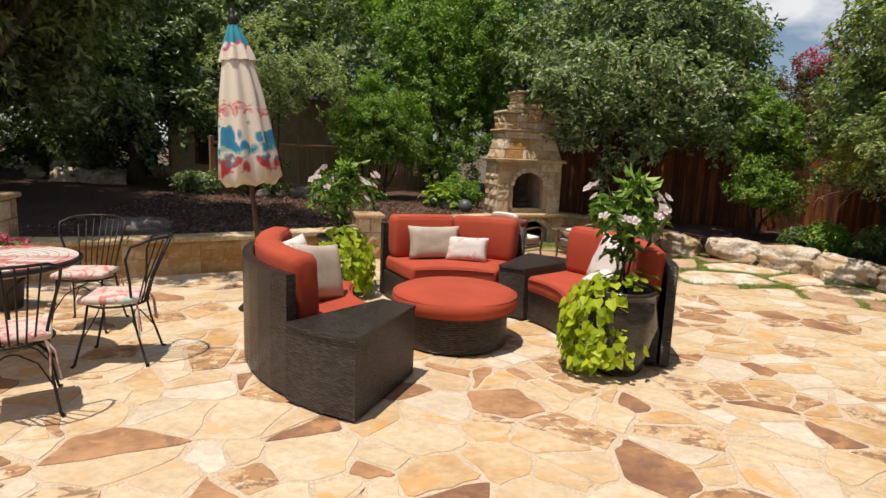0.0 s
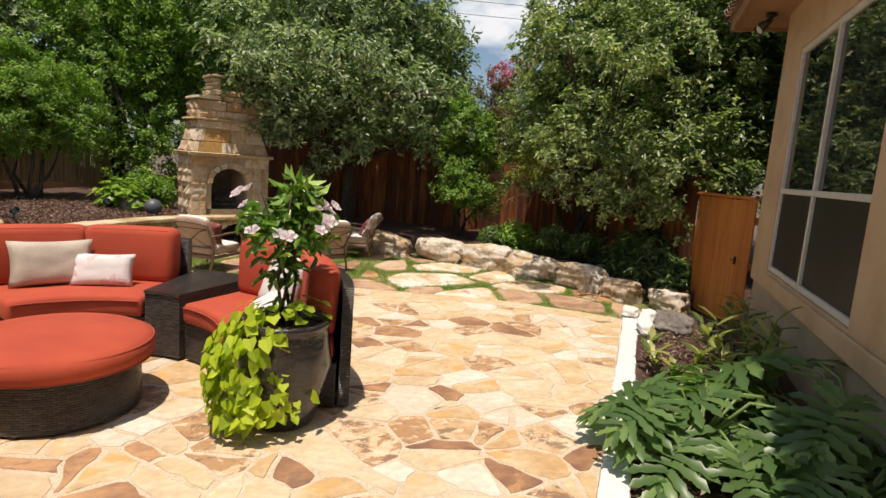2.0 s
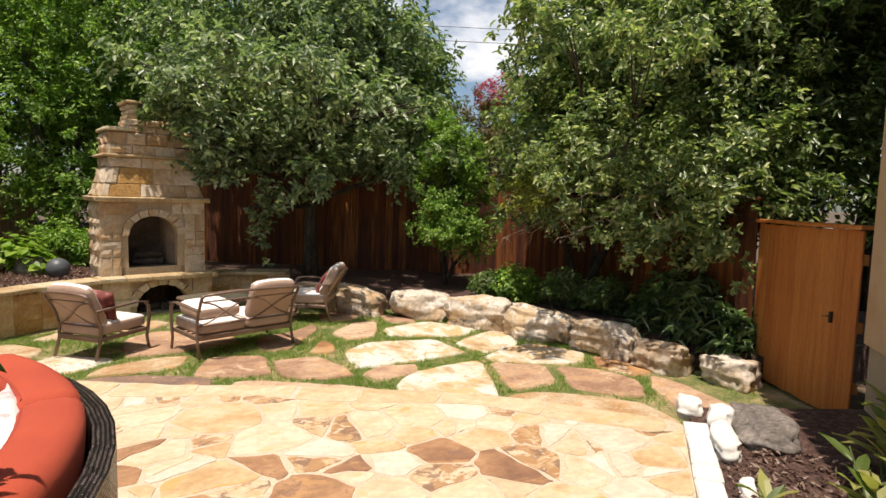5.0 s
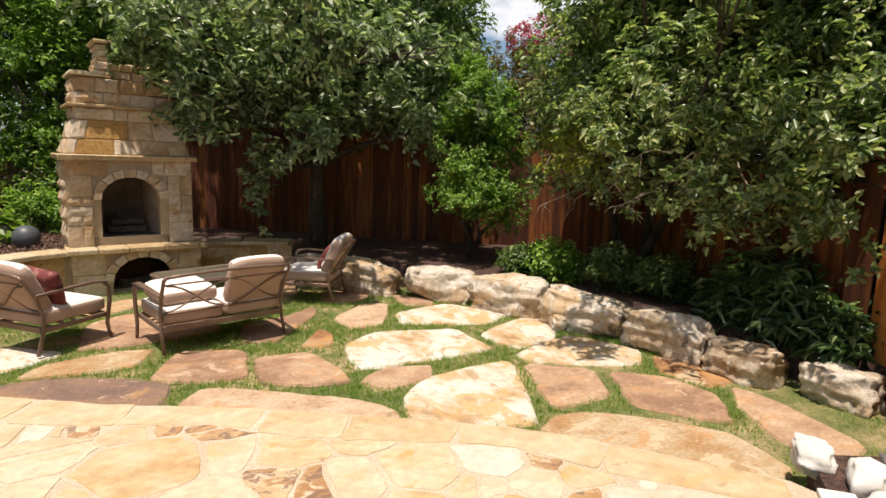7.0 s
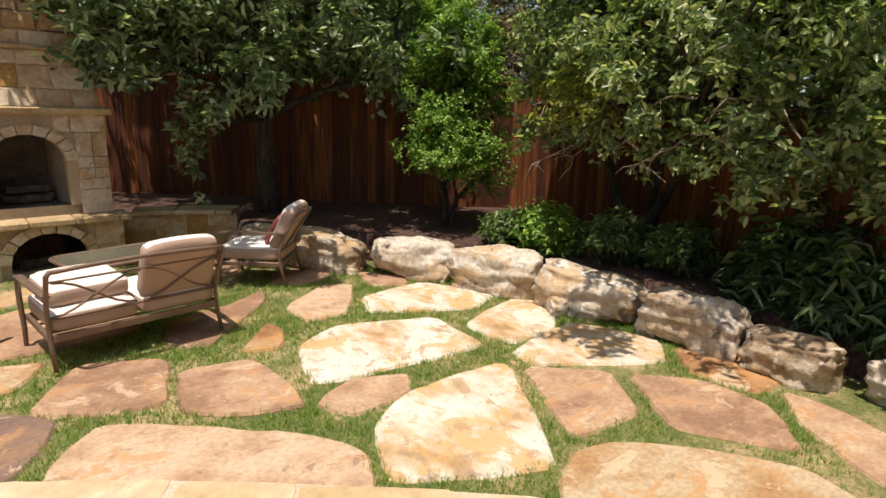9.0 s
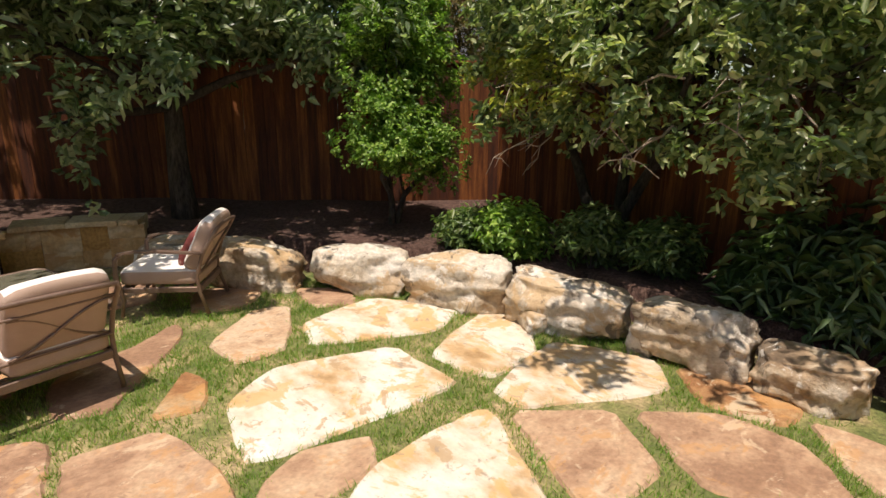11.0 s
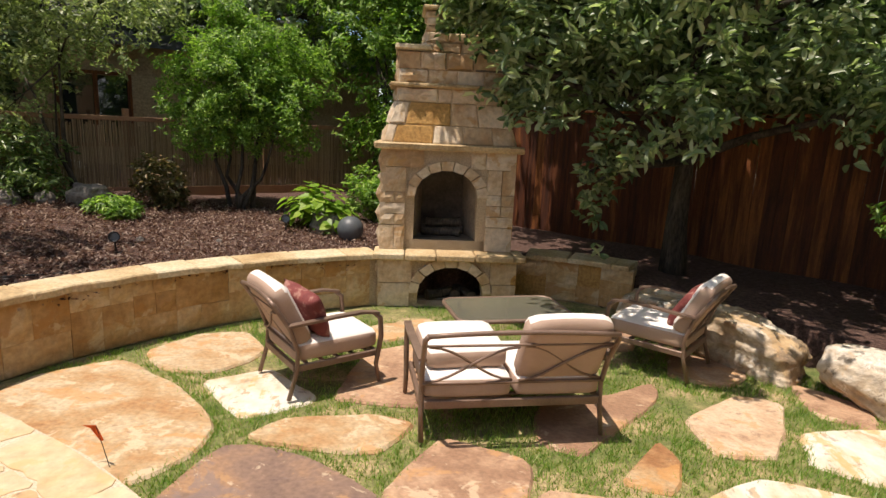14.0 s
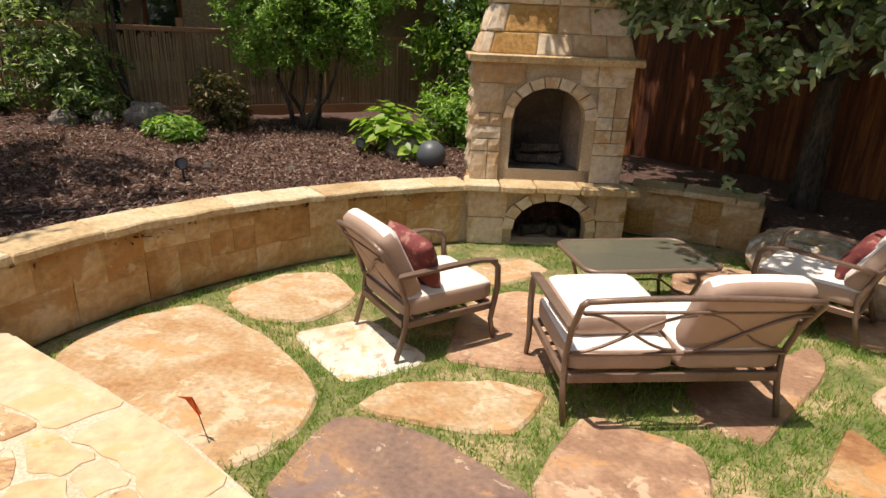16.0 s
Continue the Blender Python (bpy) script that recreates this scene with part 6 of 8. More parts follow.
        paint_sunlit(part("back_cushion", bm, M_TAUPE, root, "taupe back cushion, its front and top coloured pale as sunlit" if kind == "up" else "taupe back cushion lying flat", smooth=True), (0, 0.5, 1.0) if kind == "up" else (0, 0, 1))
    return root


def seat_pose(x, y, facing):
    """facing: degrees from +x of the front."""
    return pose(x, y, G + 0.012, 0, 0, facing - 90)


loveseat = lounge_seat("loveseat", seat_pose(4.9, 9.12, 105.7), 2, "bronze metal loveseat with taupe cushions, one lying flat", 1.17, ("flat", "up"))
chair_l = lounge_seat("lounge_chair", seat_pose(3.5, 9.44, 43), 1, "bronze metal lounge chair with taupe cushions and a wine pillow", 0.58, ("up",))
chair_r = lounge_seat("lounge_chair", seat_pose(6.25, 10.35, 147), 1, "bronze metal lounge chair with taupe cushions in tree shade", 0.58, ("up",))
throw_pillow("throw_pillow", 0.4, 0.38, 0.14, M_WINE, seat_pose(3.5, 9.44, 43) @ pose(0.06, -0.06, 0.41, 24, 10, 14), "wine red throw pillow on the lounge chair", "wine pillows")
throw_pillow("throw_pillow", 0.42, 0.36, 0.14, M_WINE, seat_pose(6.25, 10.35, 147) @ pose(0.0, -0.1, 0.41, 32, -8, 0), "wine red throw pillow on the shaded lounge chair", "wine pillows")

# glass coffee table
ct = tagged(empty("coffee_table", pose(4.92, 10.15, G + 0.012, 0, 0, 20)), "rectangular bronze metal coffee table with a smoked glass top", "coffee table")
M_SMOKED = bpy.data.materials.new("smoked_textured_glass")
M_SMOKED.use_nodes = True
g = M_SMOKED.node_tree.nodes["Principled BSDF"]
g.inputs["Base Color"].default_value, g.inputs["Roughness"].default_value = (0.15, 0.145, 0.11, 1), 0.2
g.inputs["Transmission Weight"].default_value, g.inputs["IOR"].default_value = 0.25, 1.45


def round_rect(w, d, r, n=5):
    pts = []
    for cx, cy, b in ((1, -1, -90), (1, 1, 0), (-1, 1, 90), (-1, -1, 180)):
        for k in range(n + 1):
            a = radians(b + 90 * k / n)
            pts.append((cx * (w / 2 - r) + r * math.cos(a), cy * (d / 2 - r) + r * math.sin(a)))
    return pts


bm = bmesh.new()
rr = round_rect(1.0, 0.64, 0.1)
tube(bm, [(x, y, 0.43) for x, y in rr + rr[:2]], 0.017, 8)
part("rim", bm, M_BRONZE, ct, smooth=True)
bm = bmesh.new()
prism(bm, round_rect(0.98, 0.62, 0.09), 0.432, 0.44)
part("glass_top", bm, M_SMOKED, ct, "smoked textured glass")
for sx in (-1, 1):
    for sy in (-1, 1):
        bm = bmesh.new()
        tube(bm, [(sx * 0.36, sy * 0.2, 0.42), (sx * 0.38, sy * 0.22, 0.3), (sx * 0.33, sy * 0.2, 0.14), (sx * 0.38, sy * 0.24, 0.0)], 0.014, 8)
        part("leg", bm, M_BRONZE, ct, smooth=True)
bm = bmesh.new()
rr = round_rect(0.68, 0.4, 0.05)
tube(bm, [(x, y, 0.15) for x, y in rr + rr[:2]], 0.009, 6)
part("stretcher", bm, M_BRONZE, ct, smooth=True)

# survey flag
fl = tagged(empty("marker_flag", pose(2.76, 8.07, G)), "small orange marker flag on a wire in the lawn edge", "flag")
bm = bmesh.new()
tube(bm, [(0.03, 0, 0), (0.0, 0, 0.12), (-0.03, 0, 0.24)], 0.0025, 5)
part("wire", bm, M_BLACK, fl)
bm = bmesh.new()
f0 = [bm.verts.new(p) for p in ((-0.03, 0, 0.245), (-0.012, 0, 0.15), (0.02, -0.014, 0.17), (-0.075, 0.012, 0.215), (-0.115, 0.0, 0.235))]
for q in ((0, 3, 1), (0, 1, 2), (0, 4, 3)):
    bm.faces.new([f0[k] for k in q])
part("pennant", bm, leaf_material("orange_plastic", (0.8, 0.12, 0.03), (0.85, 0.15, 0.03), (0.9, 0.2, 0.04), rough=0.6, through_tint=(1, 1, 1)), fl, "orange plastic pennant")


# ---------------------------------------------------------------- dining set
M_IRON = plain("black_wrought_iron", (0.025, 0.022, 0.02), 0.5, metal=0.3)
M_SEATPAD = material("floral_seat_pad", [(0.38, (0.7, 0.62, 0.55)), (0.5, (0.66, 0.5, 0.45)), (0.56, (0.6, 0.16, 0.16)), (0.62, (0.7, 0.62, 0.55)), (0.72, (0.3, 0.5, 0.45))], scale=8, detail=2, fine=200, fine_amount=0.15, rough=0.95, bump=0.2)
table = tagged(empty("dining_table", pose(-1.42, 3.42, 0)), "round mosaic patio table on black iron legs", "dining table")
bm = bmesh.new()
lathe(bm, [(0.001, 0.71), (0.54, 0.71), (0.565, 0.722), (0.565, 0.74), (0.555, 0.748)], 48)
part("rim", bm, M_IRON, table, smooth=True)
for k in range(9):
    bm = bmesh.new()
    r0, r1 = 0.06 * k + 0.003, 0.06 * (k + 1) - 0.003
    n_t = max(5, int(2 * math.pi * (r0 + r1) / 2 / 0.075))
    for i in range(n_t):
        a0, a1 = 2 * math.pi * (i + 0.05) / n_t, 2 * math.pi * (i + 0.95) / n_t
        prism(bm, [(r0 * math.cos(a0), r0 * math.sin(a0)), (r1 * math.cos(a0), r1 * math.sin(a0)), (r1 * math.cos((a0 + a1) / 2), r1 * math.sin((a0 + a1) / 2)), (r1 * math.cos(a1), r1 * math.sin(a1)), (r0 * math.cos(a1), r0 * math.sin(a1))], 0.735, 0.752)
    tagged(part("mosaic_tiles", bm, material("mosaic_ring", [(0.3, (0.58, 0.2, 0.18)), (0.5, (0.7, 0.5, 0.44)), (0.7, (0.76, 0.7, 0.62))], scale=3, fine=90, fine_amount=0.15, rough=0.5, spread=0.9, random_from="island", bump=0.05) if k == 0 else bpy.data.materials["mosaic_ring"], table), kind="stuff")
bm = bmesh.new()
lathe(bm, [(0.001, 0.7), (0.53, 0.7), (0.53, 0.734), (0.001, 0.734)], 40)
part("bed_plate", bm, M_MORTAR, table)
for k in range(3):
    bm = bmesh.new()
    a = 2.1 * k + 0.4
    tube(bm, [(r * math.cos(a), r * math.sin(a), z) for r, z in ((0.3, 0.7), (0.1, 0.5), (0.1, 0.3), (0.36, 0.0))], 0.012, 8)
    part("leg", bm, M_IRON, table, smooth=True)


def iron_chair(m):
    root = tagged(empty("dining_chair", m), "black wrought iron chair with a floral tied seat pad", "chair", "chairs round the mosaic table")
    bm = bmesh.new()
    ring = [(0.21 * math.cos(a), 0.2 * math.sin(a), 0.43) for a in np.linspace(0, 2 * math.pi, 29)]
    tube(bm, ring, 0.009, 6)
    part("seat_frame", bm, M_IRON, root, smooth=True)
    for s in (-1, 1):
        for f in (-1, 1):
            bm = bmesh.new()
            tube(bm, [(s * 0.17, f * 0.14, 0.43), (s * 0.18, f * 0.17, 0.25), (s * 0.21, f * 0.23, 0.02), (s * 0.225, f * 0.245, 0.004)], [0.008, 0.008, 0.009, 0.014], 6)
            part("leg", bm, M_IRON, root, smooth=True)
            bm = bmesh.new()
            tube(bm, [(s * 0.185, f * 0.19, 0.18), (s * 0.12, f * 0.13, 0.3), (s * 0.03, f * 0.12, 0.36), (0.0, f * 0.13, 0.37)], 0.005, 5)
            part("brace", bm, M_IRON, root, smooth=True)
    bm = bmesh.new()
    half_hoop = [(0.16, -0.14, 0.43), (0.2, -0.145, 0.6), (0.25, -0.14, 0.77), (0.26, -0.18, 0.86), (0.2, -0.28, 0.9), (0.1, -0.355, 0.907), (0.0, -0.38, 0.908)]
    hoop = [(-x, y, z) for x, y, z in half_hoop] + half_hoop[-2::-1]
    tube(bm, hoop, 0.009, 6)
    part("back_hoop", bm, M_IRON, root, smooth=True)
    for k in range(7):
        x = -0.15 + 0.05 * k
        y = -0.38 + 2.5 * x * x
        bm = bmesh.new()
        tube(bm, [(x * 0.75, -0.19 + x * x, 0.43), (x * 0.9, -0.24 + x * x, 0.6), (x * 1.15, y, 0.907 - 0.2 * x * x)], 0.0055, 5)
        part("spindle", bm, M_IRON, root, smooth=True)
    bm = bmesh.new()
    soft_box(bm, 0.4, 0.39, 0.055, 0.026, pose(0, 0.01, 0.466), 0.01)
    pad = part("seat_pad", bm, M_SEATPAD, root, "floral seat pad with ties", smooth=True)
    for s in (-1, 1):
        bm = bmesh.new()
        for d in (0.0, 0.025):
            tube(bm, [(s * 0.16, -0.17, 0.45), (s * (0.18 + d), -0.19, 0.38), (s * (0.175 + d * 2), -0.2, 0.24 - d)], 0.006, 5)
        part("tie", bm, M_SEATPAD, pad)
    return root


first = iron_chair(pose(-0.66, 3.6, 0, 0, 0, 97))
copy_thing(first, pose(-0.85, 2.72, 0, 0, 0, 30))
copy_thing(first, pose(-1.25, 4.35, 0, 0, 0, 185))

bowl = tagged(empty("geranium_pot", pose(-2.27, 4.85, 0)), "red geraniums in a low pot behind the table", "potted plant")
bm = bmesh.new()
lathe(bm, [(0.001, 0.0), (0.16, 0.0), (0.2, 0.42), (0.22, 0.44), (0.22, 0.48), (0.19, 0.48), (0.18, 0.42)], 24)
part("pot", bm, plain("dark_pot", (0.05, 0.04, 0.035), 0.7), bowl, smooth=True)
p, nn = clump_points([(0, 0, 0.51, 0.26, 0.24, 0.13)], 260, 7)
leaf_mesh("foliage", p, nn, 0.07, 0.06, L_BRIGHT, bowl, rosette=3, seed=7)
p, nn = clump_points([(0, 0, 0.6, 0.26, 0.24, 0.09)], 120, 8)
leaf_mesh("bloom", p, nn, 0.04, 0.035, L_RED, bowl, "red geranium blooms", rosette=6, seed=8)

# ---------------------------------------------------------------- closed parasol
par = tagged(empty("parasol", pose(0.08, 5.0, 0, 0, -5.5, 0) @ Matrix.Diagonal((0.94, 0.94, 0.935, 1))), "closed cream parasol with blue and red painted pattern", "parasol")


def parasol_cloth():
    m = bpy.data.materials.new("painted_canvas")
    m.use_nodes = True
    n, l = m.node_tree.nodes, m.node_tree.links
    b = n["Principled BSDF"]
    co, sp, no, vo = (n.new("ShaderNode" + k) for k in ("TexCoord", "SeparateXYZ", "TexNoise", "TexVoronoi"))
    l.new(co.outputs["Object"], sp.inputs["Vector"])
    no.inputs["Scale"].default_value, no.inputs["Detail"].default_value = 9.0, 4
    vo.inputs["Scale"].default_value = 5
    l.new(co.outputs["Object"], no.inputs["Vector"])
    l.new(co.outputs["Object"], vo.inputs["Vector"])
    add = n.new("ShaderNodeMath")
    add.operation, add.inputs[1].default_value = "MULTIPLY_ADD", 0.4
    l.new(no.outputs["Fac"], add.inputs[0])
    l.new(sp.outputs["Z"], add.inputs[2])
    mr = n.new("ShaderNodeMapRange")
    mr.inputs["From Min"].default_value, mr.inputs["From Max"].default_value = 1.4, 3.0
    l.new(add.outputs[0], mr.inputs["Value"])
    rp = n.new("ShaderNodeValToRGB")
    cream, red, teal, blue = (0.74, 0.68, 0.56, 1), (0.56, 0.07, 0.09, 1), (0.03, 0.26, 0.33, 1), (0.03, 0.2, 0.4, 1)
    rows = ((0.0, cream), (0.13, cream), (0.15, red), (0.2, red), (0.215, teal), (0.24, cream), (0.29, teal), (0.345, blue), (0.4, teal), (0.415, cream), (0.47, cream), (0.485, red), (0.53, cream), (0.54, red), (0.57, cream), (0.87, cream), (0.885, red), (0.9, blue), (0.95, teal))
    while len(rp.color_ramp.elements) < len(rows):
        rp.color_ramp.elements.new(0.5)
    for e, (p, c) in zip(rp.color_ramp.elements, rows):
        e.position, e.color = p, c
    l.new(mr.outputs["Result"], rp.inputs["Fac"])
    mx, cr = n.new("ShaderNodeMix"), n.new("ShaderNodeValToRGB")
    mx.data_type = "RGBA"
    cr.color_ramp.elements[0].position, cr.color_ramp.elements[0].color = 0.62, (0, 0, 0, 1)
    cr.color_ramp.elements[1].position, cr.color_ramp.elements[1].color = 0.7, (1, 1, 1, 1)
    l.new(vo.outputs["Distance"], cr.inputs["Fac"])
    l.new(cr.outputs["Color"], mx.inputs["Factor"])
    l.new(rp.outputs["Color"], mx.inputs["A"])
    mx.inputs["B"].default_value = cream
    l.new(mx.outputs["Result"], b.inputs["Base Color"])
    b.inputs["Roughness"].default_value = 0.9
    return m


M_CANVAS = parasol_cloth()
bm = bmesh.new()
tube(bm, [(0, 0, 0.02), (0, 0, 2.9)], 0.024, 12)
part("pole", bm, material("dark_wood_pole", [(0.3, (0.06, 0.035, 0.02)), (0.7, (0.13, 0.08, 0.05))], scale=6, fine=40, rough=0.5), par, smooth=True)
bm = bmesh.new()
lathe(bm, [(0.001, 0.0), (0.26, 0.0), (0.27, 0.03), (0.22, 0.07), (0.05, 0.1), (0.045, 0.36), (0.001, 0.36)], 28)
part("base_plate", bm, M_IRON, par, smooth=True)
bm = bmesh.new()
n_s = 64
rows = []
for z, r in ((1.33, 0.3), (1.36, 0.315), (1.6, 0.29), (1.9, 0.25), (2.2, 0.205), (2.45, 0.155), (2.62, 0.115), (2.68, 0.09)):
    row = []
    for k in range(n_s):
        a = 2 * math.pi * k / n_s
        fold = 0.74 + 0.26 * math.cos(8 * a + 0.4 * math.sin(a)) + 0.05 * noise.noise(Vector((math.cos(a) * 2, math.sin(a) * 2, z)))
        rr = r * (0.62 + 0.4 * fold)
        row.append(bm.verts.new((rr * math.cos(a), rr * math.sin(a), z + (0.05 * math.cos(8 * a) if z < 1.35 else 0))))
    rows.append(row)
for p, q in zip(rows, rows[1:]):
    for k in range(n_s):
        bm.faces.new((p[k], p[(k + 1) % n_s], q[(k + 1) % n_s], q[k]))
bm.faces.new(rows[0][::-1])
part("canopy", bm, M_CANVAS, par, "cream canvas with blue and red pattern", smooth=True)
bm = bmesh.new()
rows = []
for z, r in ((2.5, 0.185), (2.52, 0.18), (2.7, 0.11), (2.82, 0.06), (2.85, 0.03)):
    rows.append([bm.verts.new((r * (0.84 + 0.16 * math.cos(8 * 2 * math.pi * k / 48)) * math.cos(2 * math.pi * k / 48), r * (0.84 + 0.16 * math.cos(8 * 2 * math.pi * k / 48)) * math.sin(2 * math.pi * k / 48), z)) for k in range(48)])
for p, q in zip(rows, rows[1:]):
    for k in range(48):
        bm.faces.new((p[k], p[(k + 1) % 48], q[(k + 1) % 48], q[k]))
part("vent", bm, M_CANVAS, par, "blue patterned top flap", smooth=True)
bm = bmesh.new()
lathe(bm, [(0.001, 2.84), (0.035, 2.84), (0.05, 2.88), (0.04, 2.92), (0.025, 2.94), (0.03, 2.97), (0.001, 3.0)], 16)
part("finial", bm, M_BLACK, par, smooth=True)


# ---------------------------------------------------------------- potted flowers
M_GLAZE = material("black_glazed_pot", [(0.35, (0.012, 0.011, 0.012)), (0.6, (0.035, 0.03, 0.028)), (0.75, (0.09, 0.075, 0.06))], scale=9, fine=40, fine_amount=0.2, rough=0.12, bump=0.35, grain=(1, 1, 2.5), coat=0.5)


def heart_leaves(name, pts, nrms, size, mat, parent, label, seed):
    """Broad heart-shaped leaves, folded along the rib."""
    rng = random.Random(seed)
    bm = bmesh.new()
    for p, nr in zip(pts, nrms):
        nr = Vector(nr).normalized()
        down = Vector((rng.gauss(0, 0.5), rng.gauss(0, 0.5), -0.8))
        t = (down - nr * down.dot(nr)).normalized()
        s = nr.cross(t)
        k = size * rng.uniform(0.6, 1.2)
        fold = rng.uniform(0.1, 0.3)
        shape = ((0, -0.1, 0), (-0.45, -0.2, 1), (-0.55, 0.2, 1), (-0.3, 0.6, 1), (0, 1.0, -0.2), (0.3, 0.6, 1), (0.55, 0.2, 1), (0.45, -0.2, 1))
        mid = bm.verts.new(Vector(p) + t * 0.3 * k)
        v = [bm.verts.new(Vector(p) + s * x * k + t * y * k + nr * f * fold * abs(x) * k) for x, y, f in shape]
        for i in range(8):
            bm.faces.new((mid, v[i], v[(i + 1) % 8]))
    return part(name, bm, mat, parent, label)


def flower_mesh(name, pts, nrms, size, mat, parent, label, seed):
    """Trumpet flowers of five petals."""
    rng = random.Random(seed)
    bm = bmesh.new()
    for p, nr in zip(pts, nrms):
        nr = Vector(nr).normalized()
        t = nr.orthogonal().normalized()
        s = nr.cross(t)
        k = size * rng.uniform(0.8, 1.15)
        c = bm.verts.new(Vector(p) - nr * k * 0.3)
        for i in range(5):
            a = 2 * math.pi * i / 5 + rng.uniform(-0.1, 0.1)
            v = []
            for r, da in ((0.3, -0.6), (0.85, -0.52), (1.05, 0.1), (0.9, 0.5), (0.3, 0.6)):
                d = t * math.cos(a + da * 0.98) + s * math.sin(a + da * 0.98)
                v.append(bm.verts.new(Vector(p) + d * r * k * 0.6 + nr * (0.1 - 0.12 * (r > 0.8)) * k))
            bm.faces.new((c, *v[:3]))
            bm.faces.new((c, *v[2:]))
    return part(name, bm, mat, parent, label)


def flower_pot(x, y, turn, seed, label, tall, vine_side, bushy=1.0):
    rng = random.Random(seed)
    root = tagged(empty("flower_pot", pose(x, y, 0, 0, 0, turn)), label, "potted plant", "glazed flower pots")
    bm = bmesh.new()
    rings = lathe(bm, [(0.001, 0.0), (0.17, 0.0), (0.19, 0.03), (0.25, 0.22), (0.275, 0.38), (0.27, 0.52), (0.25, 0.58), (0.255, 0.6), (0.27, 0.62), (0.265, 0.64), (0.235, 0.64), (0.225, 0.58)], 40)
    for i, r in enumerate(rings[2:7]):
        for k, v in enumerate(r):
            kk = 1 + 0.032 * (1 if (k // 5 + i) % 2 else -1)
            v.co.x *= kk
            v.co.y *= kk
    part("pot", bm, M_GLAZE, root, "black glazed pot with a basket-weave relief", smooth=True)
    bm = bmesh.new()
    lathe(bm, [(0.001, 0.595), (0.15, 0.59), (0.226, 0.58)], 24)
    part("soil", bm, M_MULCH, root)
    # upright mandevilla
    bm = bmesh.new()
    for k in range(4):
        a = k * 1.6 + seed
        tube(bm, [(0.04 * math.cos(a), 0.04 * math.sin(a), 0.58), (0.05 * math.cos(a + 1.5), 0.05 * math.sin(a + 1.5), 0.85), (0.08 * math.cos(a + 2.6), 0.08 * math.sin(a + 2.6), 1.15), (0.16 * math.cos(a + 3), 0.16 * math.sin(a + 3), tall)], [0.012, 0.009, 0.007, 0.003], 6)
    part("stem", bm, M_BARK, root, smooth=True)
    p, nn = clump_points([(0, 0, 0.95, 0.09, 0.09, 0.2), (0.02, 0.02, tall - 0.25, 0.27 * bushy, 0.24 * bushy, 0.17 * bushy), (0.08, 0.05, tall - 0.08, 0.13, 0.12, 0.1), (-0.18, 0.0, tall - 0.2, 0.14, 0.12, 0.1)], 150, seed, shell=0.8, gaps=0.6)
    leaf_mesh("foliage", p, nn, 0.085, 0.03, L_VINELEAF, root, rosette=4, seed=seed, droop=0.25, broad=True)
    p, nn = clump_points([(0.06, 0.05, tall - 0.02, 0.08, 0.08, 0.07)], 18, seed + 1, shell=0.8)
    leaf_mesh("new_growth", p, nn, 0.11, 0.03, L_BRIGHT, root, "fresh green shoots", rosette=5, seed=seed + 1, droop=-0.5, broad=True)
    trusses = [(k * 1.05 + rng.uniform(-0.3, 0.3), tall - 0.12 + rng.uniform(-0.12, 0.12)) for k in range(6)]
    for k in range(19):
        a, z = trusses[k % 6]
        a, z = a + rng.gauss(0, 0.2 if bushy == 1 else 0.6), z + rng.uniform(-0.06, 0.06) * bushy ** 2
        r = rng.uniform(0.22, 0.31) * bushy
        flower_mesh("bloom", [(r * math.cos(a), r * math.sin(a), z)], [(math.cos(a) + rng.gauss(0, 0.3), math.sin(a) + rng.gauss(0, 0.3), 1.1)], 0.08, L_WHITE, root, "white and pink mandevilla bloom" if not k else "", seed + k)
    # trailing lime vine
    pts, ns = [], []
    for k in range(330):
        a = radians(vine_side) + rng.gauss(0, 0.6)
        u = rng.random() ** 0.8
        z = 0.72 - 0.62 * u
        r = 0.2 + 0.2 * math.sin(min(1, u * 2.2) * 1.57) * max(0.4, math.cos(a - radians(vine_side))) + rng.uniform(-0.07, 0.05)
        pts.append((r * math.cos(a), r * math.sin(a), z + rng.uniform(-0.03, 0.03)))
        ns.append((math.cos(a) + rng.gauss(0, 0.3), math.sin(a) + rng.gauss(0, 0.3), 0.55 + rng.gauss(0, 0.2)))
    for k in range(45):
        a, r = rng.uniform(0, 6.28), rng.uniform(0.05, 0.24)
        pts.append((r * math.cos(a), r * math.sin(a), 0.66 + rng.uniform(0, 0.08)))
        ns.append((math.cos(a) * 0.4, math.sin(a) * 0.4, 1))
    heart_leaves("trailing_vine", pts, ns, 0.07, L_LIME, root, "lime green trailing sweet potato vine", seed)


flower_pot(3.02, 3.42, 0, 3, "black glazed pot with white mandevilla and lime vine", 1.38, 192)
flower_pot(0.75, 5.7, 0, 5, "black glazed pot with pink mandevilla and lime vine behind the sofas", 1.36, 300, 1.35)


# ---------------------------------------------------------------- bed beside the house
M_STALK = plain("green_stalk", (0.2, 0.28, 0.08), 0.5)


